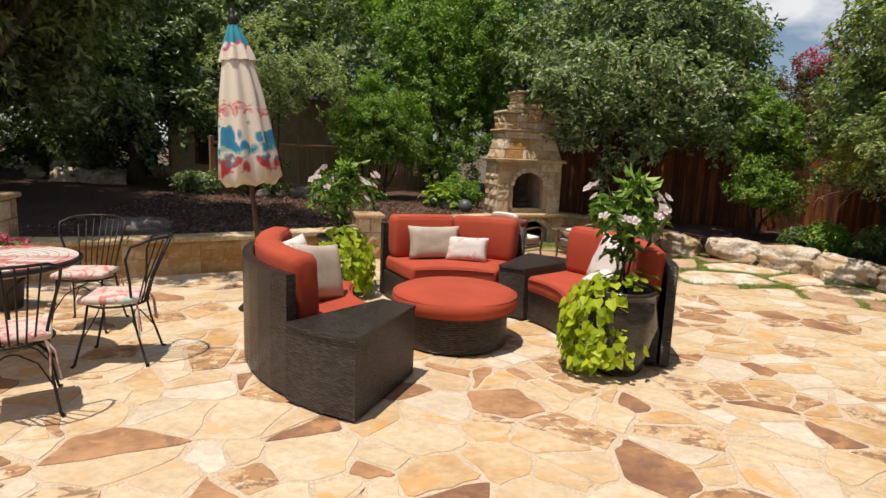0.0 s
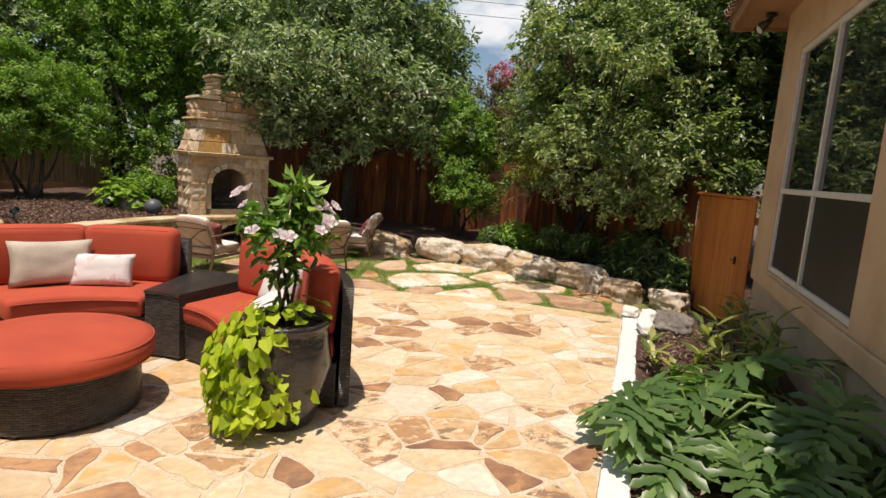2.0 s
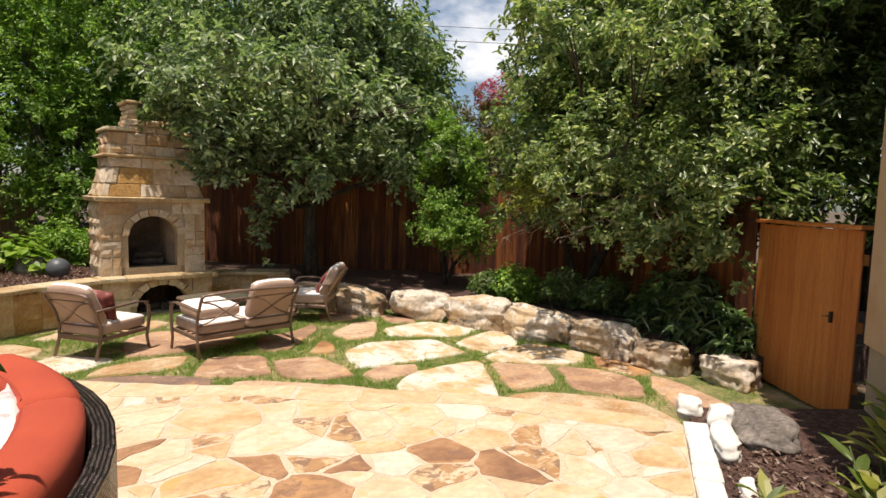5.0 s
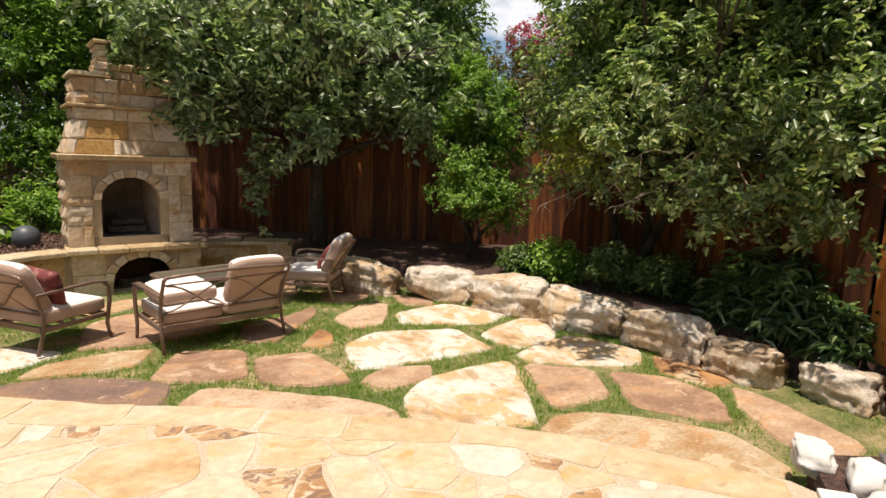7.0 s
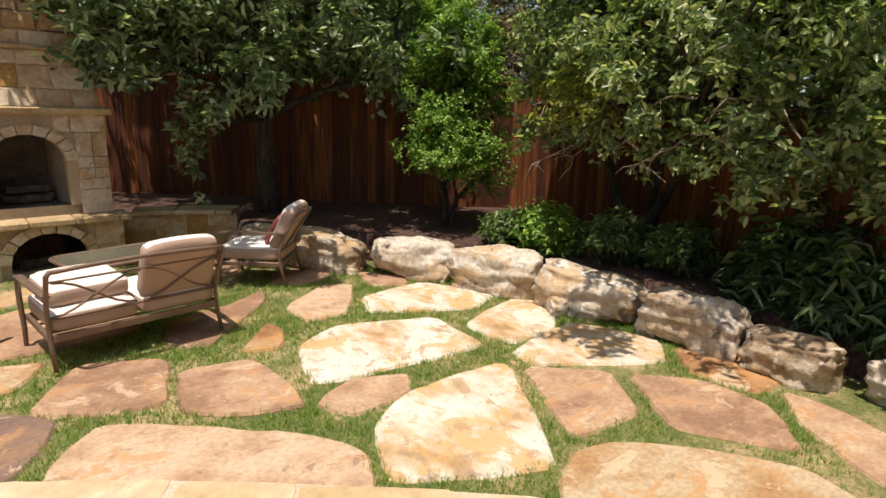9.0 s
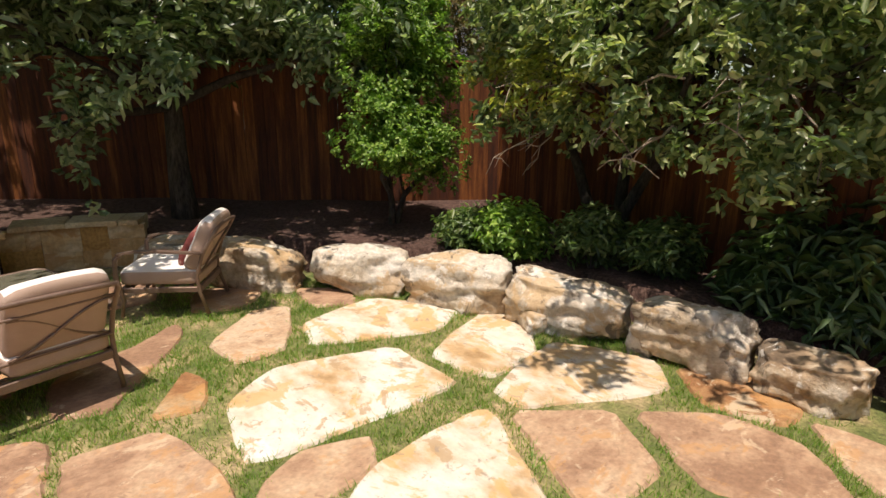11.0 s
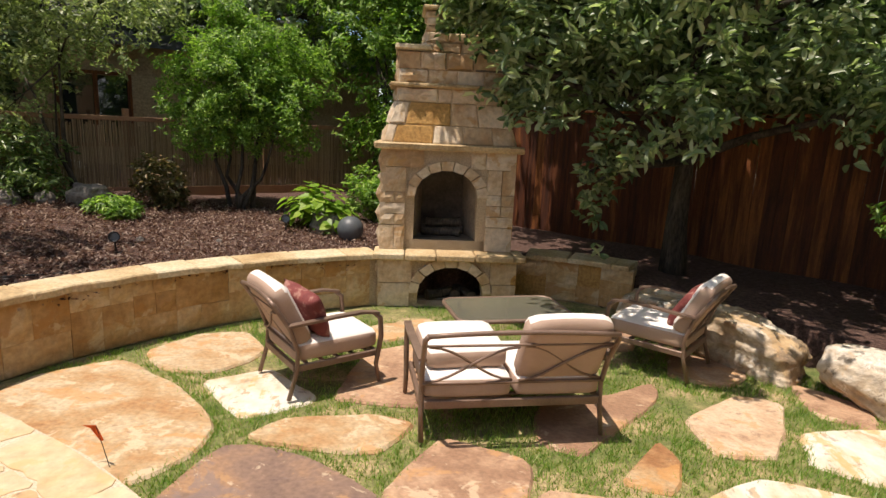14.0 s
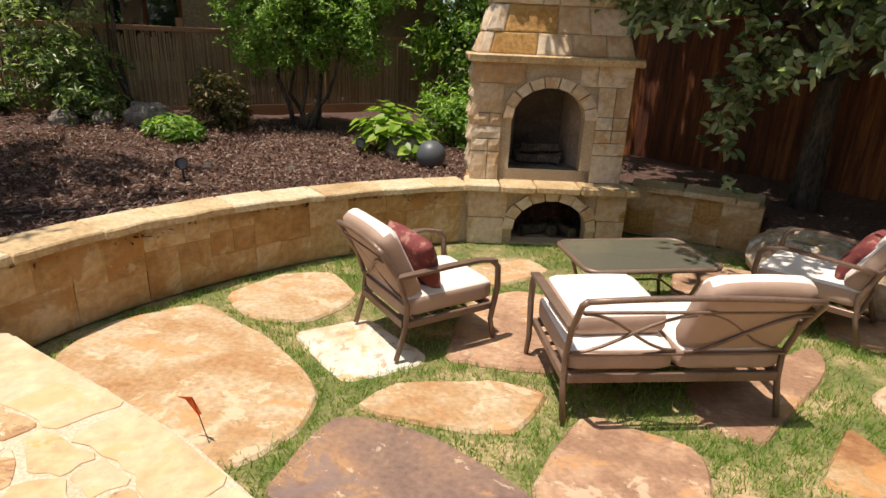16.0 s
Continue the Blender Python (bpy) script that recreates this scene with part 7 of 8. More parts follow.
def philodendron(x, y, z, seed, size, count, label="large split-leaf philodendron with glossy lobed leaves"):
    rng = random.Random(seed)
    root = tagged(empty("philodendron", pose(x, y, z)), label, "plant", "philodendrons by the house")
    bm = bmesh.new()
    tube(bm, [(0, 0, -0.05), (0.03, 0.02, 0.12), (0.0, 0.05, 0.22)], [0.05, 0.045, 0.03], 8)
    part("stump", bm, M_TWIG, root, smooth=True)
    for k in range(count):
        a = k * 2.4 + rng.uniform(-0.3, 0.3)
        out = size * rng.uniform(0.45, 1.0)
        hgt = size * rng.uniform(0.45, 0.95)
        d = Vector((math.cos(a), math.sin(a), 0))
        e = d * out + Vector((0, 0, hgt))
        bm = bmesh.new()
        tube(bm, [(0, 0, 0.15), d * out * 0.5 + Vector((0, 0, hgt * 0.75 + 0.1)), e], [0.013, 0.01, 0.007], 6)
        part("stalk", bm, M_STALK, root, smooth=True)
        bm = bmesh.new()
        ln = size * rng.uniform(0.6, 0.9)
        t = (d + Vector((0, 0, -0.35 - 0.3 * rng.random()))).normalized()
        s = t.cross(Vector((0, 0, 1))).normalized()
        nr = s.cross(t)
        fingers = 8

        def on_rib(u):
            return e + t * ln * u - nr * 0.2 * ln * u * u
        for i in range(fingers):
            u = 0.06 + 0.76 * i / (fingers - 1)
            reach = ln * 0.5 * (0.62 + 0.55 * math.sin(math.pi * (0.2 + 0.62 * i / (fingers - 1)))) * rng.uniform(0.85, 1.1)
            half = ln * 0.066
            for side in (-1, 1):
                fan = radians(-46 + 16 * i + rng.uniform(-7, 7))
                d2 = (s * side * math.cos(fan) + t * math.sin(fan)).normalized()
                w2 = (t * math.cos(fan) - s * side * math.sin(fan)).normalized()
                cup, sag = rng.uniform(0.1, 0.24), rng.uniform(0.15, 0.4)
                c0, rows2 = on_rib(u), []
                for f, wide in ((0.0, 1.1), (0.3, 0.8), (0.5, 1.25), (0.62, 0.8), (0.78, 1.2), (1.0, 0.04)):
                    p = c0 + d2 * reach * f + nr * reach * (cup * f - sag * f * f)
                    wv = half * wide * rng.uniform(0.88, 1.12)
                    edge = nr * wv * 0.28
                    rows2.append((bm.verts.new(p - w2 * wv + edge), bm.verts.new(p), bm.verts.new(p + w2 * wv + edge)))
                for a2, b2 in zip(rows2, rows2[1:]):
                    for q in ((a2[0], a2[1], b2[1], b2[0]), (a2[1], a2[2], b2[2], b2[1])):
                        bm.faces.new(q if side < 0 else q[::-1])
        rows2 = []
        for f, wide in ((0.72, 0.9), (0.85, 1.2), (1.0, 1.25), (1.15, 0.75), (1.28, 0.04)):
            p, wv = on_rib(f), ln * 0.11 * wide
            rows2.append((bm.verts.new(p - s * wv + nr * wv * 0.25), bm.verts.new(p), bm.verts.new(p + s * wv + nr * wv * 0.25)))
        for a2, b2 in zip(rows2, rows2[1:]):
            bm.faces.new((a2[0], a2[1], b2[1], b2[0]))
            bm.faces.new((a2[1], a2[2], b2[2], b2[1]))
        part("leaf", bm, L_PHILO, root, smooth=True)


L_PHILO = leaf_material("leaf_glossy_green", (0.08, 0.145, 0.045), (0.13, 0.225, 0.065), (0.23, 0.34, 0.11), rough=0.36)
for x, y, sd, sz, ct_ in ((5.1, 2.05, 1, 0.5, 14), (5.55, 1.75, 2, 0.52, 11), (5.3, 1.3, 3, 0.46, 10), (5.7, 2.45, 5, 0.4, 9), (5.95, 1.6, 7, 0.66, 8)):
    philodendron(x, y, -0.04, sd, sz, ct_)


def strap_plant(name, x, y, z, seed, stems, leaf, mat, label, category="plant", spread=0.35, height=0.6, group=""):
    """Upright canes with long pointed arching leaves."""
    rng = random.Random(seed)
    root = tagged(empty(name, pose(x, y, z)), label, category, group)
    pale = plain("pale_green_stalk", (0.2, 0.26, 0.09), 0.6)
    for k in range(stems):
        bm, st = bmesh.new(), bmesh.new()
        a = rng.uniform(0, 6.28)
        r = spread * rng.random() ** 0.6
        top = Vector((r * 1.4 * math.cos(a), r * 1.4 * math.sin(a), height * rng.uniform(0.55, 1.0)))
        foot = Vector((r * 0.6 * math.cos(a), r * 0.6 * math.sin(a), -0.03))
        tube(st, [foot, foot.lerp(top, 0.5) + Vector((0, 0, 0.03)), top], [0.009, 0.007, 0.004], 5)
        for i in range(rng.randint(6, 9)):
            u = 0.3 + 0.7 * (i + 1) / 9
            p = foot.lerp(top, u)
            b = rng.uniform(0, 6.28)
            d = Vector((math.cos(b), math.sin(b), rng.uniform(0.4, 1.4))).normalized()
            ln = leaf[0] * rng.uniform(0.7, 1.2)
            s = d.cross(Vector((0, 0, 1))).normalized() * leaf[1] * 0.5
            pts = [p + d * ln * v - Vector((0, 0, 0.28 * ln * v * v)) for v in (0, 0.3, 0.65, 1)]
            w = (0.4, 1.0, 0.8, 0.02)
            L = [bm.verts.new(q + s * k2) for q, k2 in zip(pts, w)]
            C = [bm.verts.new(q - Vector((0, 0, 0.12 * leaf[1]))) for q in pts]
            R = [bm.verts.new(q - s * k2) for q, k2 in zip(pts, w)]
            for j in range(3):
                bm.faces.new((L[j], C[j], C[j + 1], L[j + 1]))
                bm.faces.new((C[j], R[j], R[j + 1], C[j + 1]))
        part("stalk", st, pale, root)
        part("foliage", bm, mat, root)


for x, y, sd, hh in ((6.55, 2.75, 11, 0.6), (6.95, 3.1, 12, 0.5), (6.3, 3.15, 13, 0.35), (6.9, 2.6, 14, 0.55), (7.55, 3.35, 15, 0.6)):
    strap_plant("ginger_plant", x, y, -0.03, sd, 4, (0.27, 0.066), L_VARIEGATED, "variegated shell ginger with striped pointed leaves", spread=0.28, height=hh, group="shell gingers by the house")
L_LAUREL = leaf_material("leaf_long_grey", (0.06, 0.11, 0.045), (0.14, 0.22, 0.09), (0.34, 0.42, 0.22), rough=0.3)
for k, (x, y, hh) in enumerate(((9.75, 6.75, 0.8), (9.7, 6.2, 0.85), (10.0, 6.45, 0.95), (9.8, 5.8, 0.6))):
    root = tagged(empty("laurel_shrub", pose(x, y, -0.1)), "dense dark green shrub with long arching glossy leaves behind the boulders", "shrub", "dark shrubs behind the boulders")
    p, nn = clump_points([(0, 0, hh * 0.45, 0.34, 0.34, hh * 0.48), (-0.2, 0.05, hh * 0.4, 0.26, 0.26, hh * 0.34)], 170, 30 + k, shell=0.6, gaps=1.2)
    nn = nn + np.array([0, 0, 0.5])
    leaf_mesh("foliage", p, nn, 0.19, 0.036, L_LAUREL, root, rosette=7, seed=30 + k, droop=0.3)
    bm = bmesh.new()
    for i in range(9):
        a = i * 0.7 + k
        tube(bm, [(0.05 * math.cos(a), 0.05 * math.sin(a), -0.1), (0.15 * math.cos(a), 0.15 * math.sin(a), hh * 0.4), (0.3 * math.cos(a), 0.3 * math.sin(a), hh * 0.75)], [0.012, 0.009, 0.004], 5)
    part("stem", bm, M_BARK, root)


# ---------------------------------------------------------------- trees and shrubs
make_tree("tree", 6.9, 12.5, 0.05, 1, [(0, 0, 3.6, 1.9, 1.6, 1.3), (-1.3, -0.5, 3.0, 1.1, 1.0, 0.8), (1.2, -0.7, 2.9, 1.3, 1.1, 0.8), (0.1, -0.9, 2.55, 1.2, 0.8, 0.5), (-0.5, 0.2, 4.8, 1.6, 1.4, 1.1), (1.0, 0.2, 4.4, 1.4, 1.3, 1.1), (-1.5, -0.9, 2.0, 0.55, 0.45, 0.4), (0.3, 0.3, 6.0, 1.5, 1.3, 1.1), (-1.2, -0.9, 1.35, 0.3, 0.3, 0.35), (-1.9, -0.9, 2.6, 0.7, 0.6, 0.45), (-2.1, -1.3, 3.2, 0.55, 0.45, 0.4), (-2.2, -1.25, 2.35, 0.35, 0.3, 0.25), (1.5, -1.4, 2.15, 0.8, 0.7, 0.35), (-0.3, -1.5, 1.95, 0.55, 0.5, 0.3), (0.0, -2.3, 2.95, 0.7, 0.45, 0.3), (0.9, -2.4, 2.9, 0.55, 0.45, 0.28), (-2.6, -0.8, 3.5, 0.6, 0.5, 0.35), (-1.2, -2.4, 3.35, 0.75, 0.6, 0.3), (-0.6, -2.0, 3.3, 0.6, 0.5, 0.3), (-1.3, 1.2, 4.1, 1.3, 1.0, 0.7), (0.6, 1.0, 4.3, 1.5, 1.1, 0.8)],
          L_OAK, "broad evergreen tree with grey-green leaves beside the fireplace", (0.13, 0.056), 10000, 6, 1, 0.12, gaps=-0.26, scale=1.9, broad=True)
make_tree("tree", 10.3, 8.7, -0.05, 3, [(-0.3, -0.2, 3.0, 1.3, 1.2, 1.1), (-0.5, -1.5, 2.5, 1.1, 1.2, 0.9), (-0.5, 0.8, 2.4, 0.8, 0.7, 0.6), (-0.2, -0.3, 4.2, 1.4, 1.6, 1.2), (-0.6, -2.6, 2.0, 0.9, 0.9, 0.7), (-0.1, -1.9, 3.7, 1.2, 1.3, 1.1), (-1.1, -0.6, 1.75, 0.7, 0.8, 0.45), (0.3, 0.4, 5.4, 1.3, 1.4, 1.1), (-0.7, -2.0, 1.35, 0.7, 0.8, 0.4), (-1.1, 0.4, 1.7, 0.5, 0.5, 0.35), (-0.5, -3.0, 1.5, 0.7, 0.6, 0.5), (-1.3, -1.6, 2.3, 0.7, 0.8, 0.5), (-2.5, -2.0, 3.5, 0.65, 0.6, 0.25), (-1.9, -2.7, 3.4, 0.4, 0.4, 0.2)],
          L_YELLOW, "multi-stemmed tree with yellow-green leaves over the cedar fence", (0.092, 0.042), 11000, 6, 2, 0.1, gaps=-0.22, scale=1.9, broad=True)
make_tree("tree", 11.2, 6.3, -0.1, 1, [(0, 0, 3.0, 1.2, 1.3, 1.1), (-0.6, -0.4, 2.2, 0.9, 0.9, 0.7), (0, 0.2, 4.4, 1.6, 1.6, 1.3), (0.2, -0.6, 5.4, 1.5, 1.4, 1.2), (1.2, 0.5, 3.6, 1.4, 1.4, 1.3)],
          L_DARK, "dark green tree behind the cedar gate", (0.12, 0.05), 6000, 7, 3, 0.12)
make_tree("shrub", 8.8, 10.65, 0.0, 3, [(0, 0, 1.75, 0.62, 0.55, 0.5), (-0.3, -0.2, 1.2, 0.45, 0.4, 0.32), (0.35, -0.1, 1.2, 0.45, 0.4, 0.35), (0.1, 0.1, 2.35, 0.5, 0.5, 0.45), (0.2, -0.3, 0.85, 0.35, 0.3, 0.22), (-0.15, 0.0, 2.75, 0.3, 0.3, 0.25)],
          L_BRIGHT, "fresh green shrub with small leaves before the fence", (0.06, 0.032), 5200, 6, 4, 0.06, "shrub", gaps=-0.05, scale=2.4)
make_tree("crape_myrtle", 11.8, 13.4, 0.0, 4, [(0, 0, 2.6, 1.0, 1.0, 1.2), (0.4, 0.3, 3.6, 0.9, 0.9, 0.8), (-0.6, 0.2, 3.2, 0.8, 0.8, 0.9), (0, -0.4, 1.8, 1.0, 0.8, 0.8)],
          L_OLIVE, "crape myrtle with olive leaves and red blooms beyond the fence", (0.07, 0.03), 4500, 6, 5, 0.07)
p, nn = clump_points([(12.1, 13.6, 4.35, 0.55, 0.5, 0.3), (11.5, 13.5, 4.0, 0.35, 0.35, 0.25), (12.5, 13.3, 3.9, 0.3, 0.3, 0.3)], 330, 55)
myr = leaf_mesh("crape_myrtle_bloom", p, nn, 0.07, 0.05, L_RED, None, rosette=5, seed=55)
for o in scene.objects:
    if o.name == "crape_myrtle":
        myr.parent = o
        myr.matrix_parent_inverse = o.matrix_basis.inverted()
myr.name = "bloom"
make_tree("shrub", 0.9, 13.7, bed_height(0.9, 13.7), 6, [(0, 0, 1.7, 0.8, 0.7, 0.75), (0.55, 0.1, 1.25, 0.5, 0.5, 0.4), (-0.45, -0.1, 1.3, 0.55, 0.5, 0.45), (0.1, 0.2, 2.35, 0.6, 0.55, 0.5), (0.65, 0.2, 1.9, 0.5, 0.5, 0.55), (-0.65, 0.1, 1.85, 0.5, 0.5, 0.55), (0.85, 0.0, 1.5, 0.35, 0.35, 0.35), (-0.2, 0.1, 2.75, 0.35, 0.35, 0.3)],
          L_BRIGHT, "upright many-stemmed shrub with fresh green leaves on the mulch bed", (0.065, 0.026), 6800, 6, 6, 0.05, "shrub", gaps=0.05, scale=2.6)
make_tree("tree", -1.3, 13.0, bed_height(-1.3, 13.0), 2, [(0, 0, 2.3, 1.1, 1.0, 0.6), (-0.8, 0.2, 1.7, 0.7, 0.7, 0.5), (0.8, -0.2, 2.6, 0.9, 0.8, 0.5), (-0.2, 0, 3.0, 1.3, 1.2, 0.8), (-0.6, -0.4, 1.1, 0.5, 0.4, 0.3)],
          leaf_material("leaf_pale_green", (0.14, 0.18, 0.08), (0.32, 0.38, 0.17), (0.6, 0.64, 0.38)), "small open tree with grey-green leaves on the mulch bed", (0.08, 0.035), 2300, 6, 7, 0.05, gaps=0.0, scale=2.2)
make_tree("tree", 3.0, 16.0, 0.3, 2, [(0, 0, 2.2, 1.3, 1.1, 1.4), (-0.9, 0.2, 3.3, 1.2, 1.1, 1.1), (0.6, 0.2, 3.8, 1.4, 1.2, 1.2), (0.2, -0.2, 1.0, 1.1, 0.8, 0.8), (0.9, 0.3, 5.2, 1.6, 1.5, 1.3), (-1.0, 0.4, 4.9, 1.5, 1.3, 1.2)],
          L_BRIGHT, "tall leafy tree behind the fireplace", (0.1, 0.045), 8500, 6, 8, 0.1, gaps=-0.15, scale=1.9)
lime = tagged(empty("lime_shrub", pose(2.35, 12.75, bed_height(2.35, 12.75))), "lime green broad-leaved shrub on the mulch by the fireplace", "shrub")
p, nn = clump_points([(0, 0, 0.3, 0.42, 0.38, 0.28), (0.2, -0.1, 0.15, 0.35, 0.3, 0.2)], 420, 61, shell=0.8, gaps=0.9)
heart_leaves("foliage", p, nn, 0.12, leaf_material("leaf_soft_lime", (0.13, 0.24, 0.02), (0.22, 0.36, 0.03), (0.36, 0.48, 0.06)), lime, "", 61)
bm = bmesh.new()
for k in range(6):
    a = k * 1.05
    tube(bm, [(0, 0, -0.04), (0.12 * math.cos(a), 0.12 * math.sin(a), 0.2), (0.3 * math.cos(a), 0.3 * math.sin(a), 0.36)], [0.008, 0.006, 0.003], 5)
part("stem", bm, M_BARK, lime)
ball = tagged(empty("garden_sphere", pose(2.93, 12.4, bed_height(2.93, 12.4) + 0.13)), "dark grey ceramic garden sphere on the mulch", "garden ornament")
bm = bmesh.new()
bmesh.ops.create_uvsphere(bm, u_segments=28, v_segments=18, radius=0.165)
for v in bm.verts:
    v.co.z = max(v.co.z, -0.135)
part("body", bm, plain("grey_ceramic", (0.1, 0.11, 0.12), 0.45), ball, smooth=True)

# low plants on the mulch
for x, y, w, hh, mat, lab, sd in ((-0.2, 12.3, 0.3, 0.22, L_BRIGHT, "low broad-leaved green plant on the mulch", 71), (-0.1, 13.2, 0.4, 0.7, L_OLIVE, "dark purplish leafy bush before the reed fence", 72), (-1.7, 12.5, 0.75, 0.95, L_DARK, "dark leafy bush before the reed fence", 73), (-3.0, 12.4, 0.5, 0.45, L_OAK, "grey-green bush before the reed fence", 74),
                                  (9.0, 8.95, 0.38, 0.55, L_BRIGHT, "green bush behind the boulders", 75), (9.35, 8.25, 0.36, 0.55, L_DARK, "dark green bush behind the boulders", 76), (8.9, 9.5, 0.35, 0.4, L_DARK, "dark green bush behind the boulders", 77), (9.6, 7.7, 0.36, 0.5, L_DARK, "dark green bush behind the boulders", 78), (3.0, 13.6, 0.5, 0.7, L_BRIGHT, "green bush behind the fireplace", 79)):
    root = tagged(empty("bush", pose(x, y, bed_height(x, y))), lab, "bush", "low bushes")
    p, nn = clump_points([(0, 0, hh * 0.55, w, w * 0.9, hh * 0.5), (w * 0.4, -w * 0.2, hh * 0.35, w * 0.6, w * 0.6, hh * 0.35)], 500, sd, shell=0.8, gaps=0.6)
    leaf_mesh("foliage", p, nn, 0.09, 0.035, mat, root, rosette=6, seed=sd)
    bm = bmesh.new()
    for k in range(6):
        a = k * 1.05 + sd
        tube(bm, [(0, 0, -0.04), (w * 0.3 * math.cos(a), w * 0.3 * math.sin(a), hh * 0.4), (w * 0.6 * math.cos(a), w * 0.6 * math.sin(a), hh * 0.75)], [0.01, 0.007, 0.003], 5)
    part("stem", bm, M_BARK, root)

# bare hanging twigs under the yellow-green tree
for k in range(13):
    rr = random.Random(200 + k)
    tw = tagged(empty("dead_branch", pose(rr.uniform(8.8, 9.6), rr.uniform(6.6, 9.2), rr.uniform(1.0, 1.5))), "bare dry branch hanging under the tree", "branch", "bare branches")
    bm = bmesh.new()
    pts = [Vector((0.5, 0.1, 0.35))]
    d = Vector((-1, rr.uniform(-0.8, 0.8), rr.uniform(-0.2, 0.2))).normalized()
    for i in range(7):
        pts.append(pts[-1] + d * rr.uniform(0.1, 0.2))
        d = (d + Vector((rr.gauss(0, 0.35), rr.gauss(0, 0.35), rr.gauss(-0.16, 0.3)))).normalized()
    tube(bm, pts, [0.012 * (1 - i / 9) for i in range(8)], 5)
    for i in range(2, 7):
        e = pts[i] + Vector((rr.uniform(-0.25, 0.1), rr.uniform(-0.25, 0.25), rr.uniform(-0.3, 0.1)))
        tube(bm, [pts[i], pts[i].lerp(e, 0.5) + Vector((0, 0, 0.03)), e], [0.006, 0.004, 0.002], 4)
    part("twig", bm, M_TWIG, tw)


# woods around: dark trunks and crowns behind the bed and beyond the fences
def wood_tree(x, y, seed, h, w, mat, label="tall dark tree at the back of the garden", lean=0.0, low=0.45, count=5200):
    rng = random.Random(seed)
    blobs = [(0, 0, h * 0.7, w, w, h * 0.22)]
    for k in range(7):
        a = k * 2.4
        blobs.append((w * 0.75 * math.cos(a), w * 0.75 * math.sin(a), h * rng.uniform(low, 0.95), w * rng.uniform(0.5, 0.8), w * rng.uniform(0.5, 0.8), h * rng.uniform(0.1, 0.17)))
    if seed == 121:
        blobs += [(1.6, -1.6, 5.0, 1.4, 1.0, 0.6), (2.4, -1.2, 5.3, 1.0, 0.9, 0.5)]
        blobs += [(x, y, 5.5 + 0.25 * math.sin(x * 3 + y), 1.1, 1.1, 0.45) for x in (0.9, 2.1, 3.1) for y in (0.3, 1.5)]
        count = 8500
    make_tree("tree", x, y, max(-0.3, bed_height(x, y)) if inside(BED, x, y) and -13 < x < 19 and y < 25 else -0.4, 1, blobs, mat, label, (0.17, 0.075), count, 6, seed, 0.16, gaps=0.0, scale=1.6)


for x, y, sd, h, w, mat, low in ((-5.4, 9.3, 101, 5.0, 2.2, L_OAK, 0.45), (-4.4, 7.6, 121, 6.0, 1.8, L_DARK, 0.6), (-9.0, 10.2, 103, 6.5, 2.5, L_DARK, 0.3), (-11.5, 14, 104, 7.5, 3.0, L_OAK, 0.2), (-6.0, 17.5, 105, 8.0, 3.2, L_DARK, 0.25),
                           (-1.5, 19.5, 106, 8.5, 3.4, L_OAK, 0.35), (2.5, 20.5, 107, 8.0, 3.2, L_BRIGHT, 0.2), (6.0, 18.0, 108, 7.5, 2.8, L_OAK, 0.2), (9.5, 16.5, 109, 5.6, 2.0, L_DARK, 0.2), (14.5, 10.5, 110, 6.5, 2.4, L_OAK, 0.2), (14.0, 6.5, 111, 7.0, 2.6, L_YELLOW, 0.2), (17.0, 14.5, 112, 4.5, 2.2, L_DARK, 0.2), (-12, 9, 113, 8, 3.2, L_DARK, 0.15), (-10.5, 17.5, 114, 9, 3.5, L_OAK, 0.15), (13.0, 3.0, 115, 7, 2.5, L_DARK, 0.2),
                           (-3.0, 24, 116, 10, 4, L_DARK, 0.15), (3.5, 26, 117, 10, 4, L_DARK, 0.15), (10, 23, 118, 7.5, 3.5, L_DARK, 0.15), (-8.5, 8.6, 122, 6, 2.4, L_DARK, 0.3), (-8.4, 16.6, 123, 5, 2.2, L_DARK, 0.1), (-4.9, 13.9, 124, 4.6, 1.5, L_OAK, 0.16), (7.9, 14.7, 125, 5.3, 1.6, L_DARK, 0.45), (11.5, 8.9, 126, 4.8, 1.5, L_DARK, 0.42), (-16, 14, 119, 9, 3.5, L_DARK, 0.1), (-14, 22, 120, 10, 4, L_DARK, 0.1)):
    wood_tree(x, y, sd, h, w, mat, low=low)

# ---------------------------------------------------------------- neighbour's house and reed fence
nb = tagged(empty("neighbour_house", Matrix.Translation((-5.2, 14.2, 0.1)) @ pose(0, 0, 0, 0, 0, 40.8)), "single-storey tan stone house with dark windows behind the reed fence", "house")
M_NBWALL = material("tan_stone_wall", [(0.3, (0.48, 0.34, 0.2)), (0.7, (0.66, 0.5, 0.33))], scale=3, fine=20, fine_amount=0.3, rough=0.9)
bm = bmesh.new()
for x0, x1, z0, z1 in ((1.5, 2.2, 0, 3.0), (2.2, 3.5, 0, 0.95), (2.2, 3.5, 2.35, 3.0), (3.5, 9.5, 0, 3.0)):
    box(bm, x0, x1, 1.2, 1.4, z0, z1)
part("wall", bm, M_NBWALL, nb)
bm = bmesh.new()
box(bm, 9.3, 9.5, 1.4, 9, 0, 3.0)
part("side_wall", bm, M_NBWALL, nb)
w1 = part("window", (lambda b: (box(b, 2.2, 3.5, 1.28, 1.3, 0.95, 2.35), b)[1])(bmesh.new()), M_GLASS, nb, "dark window")
bm = bmesh.new()
for x in (2.16, 2.83, 3.46):
    box(bm, x, x + 0.08, 1.17, 1.24, 0.9, 2.4)
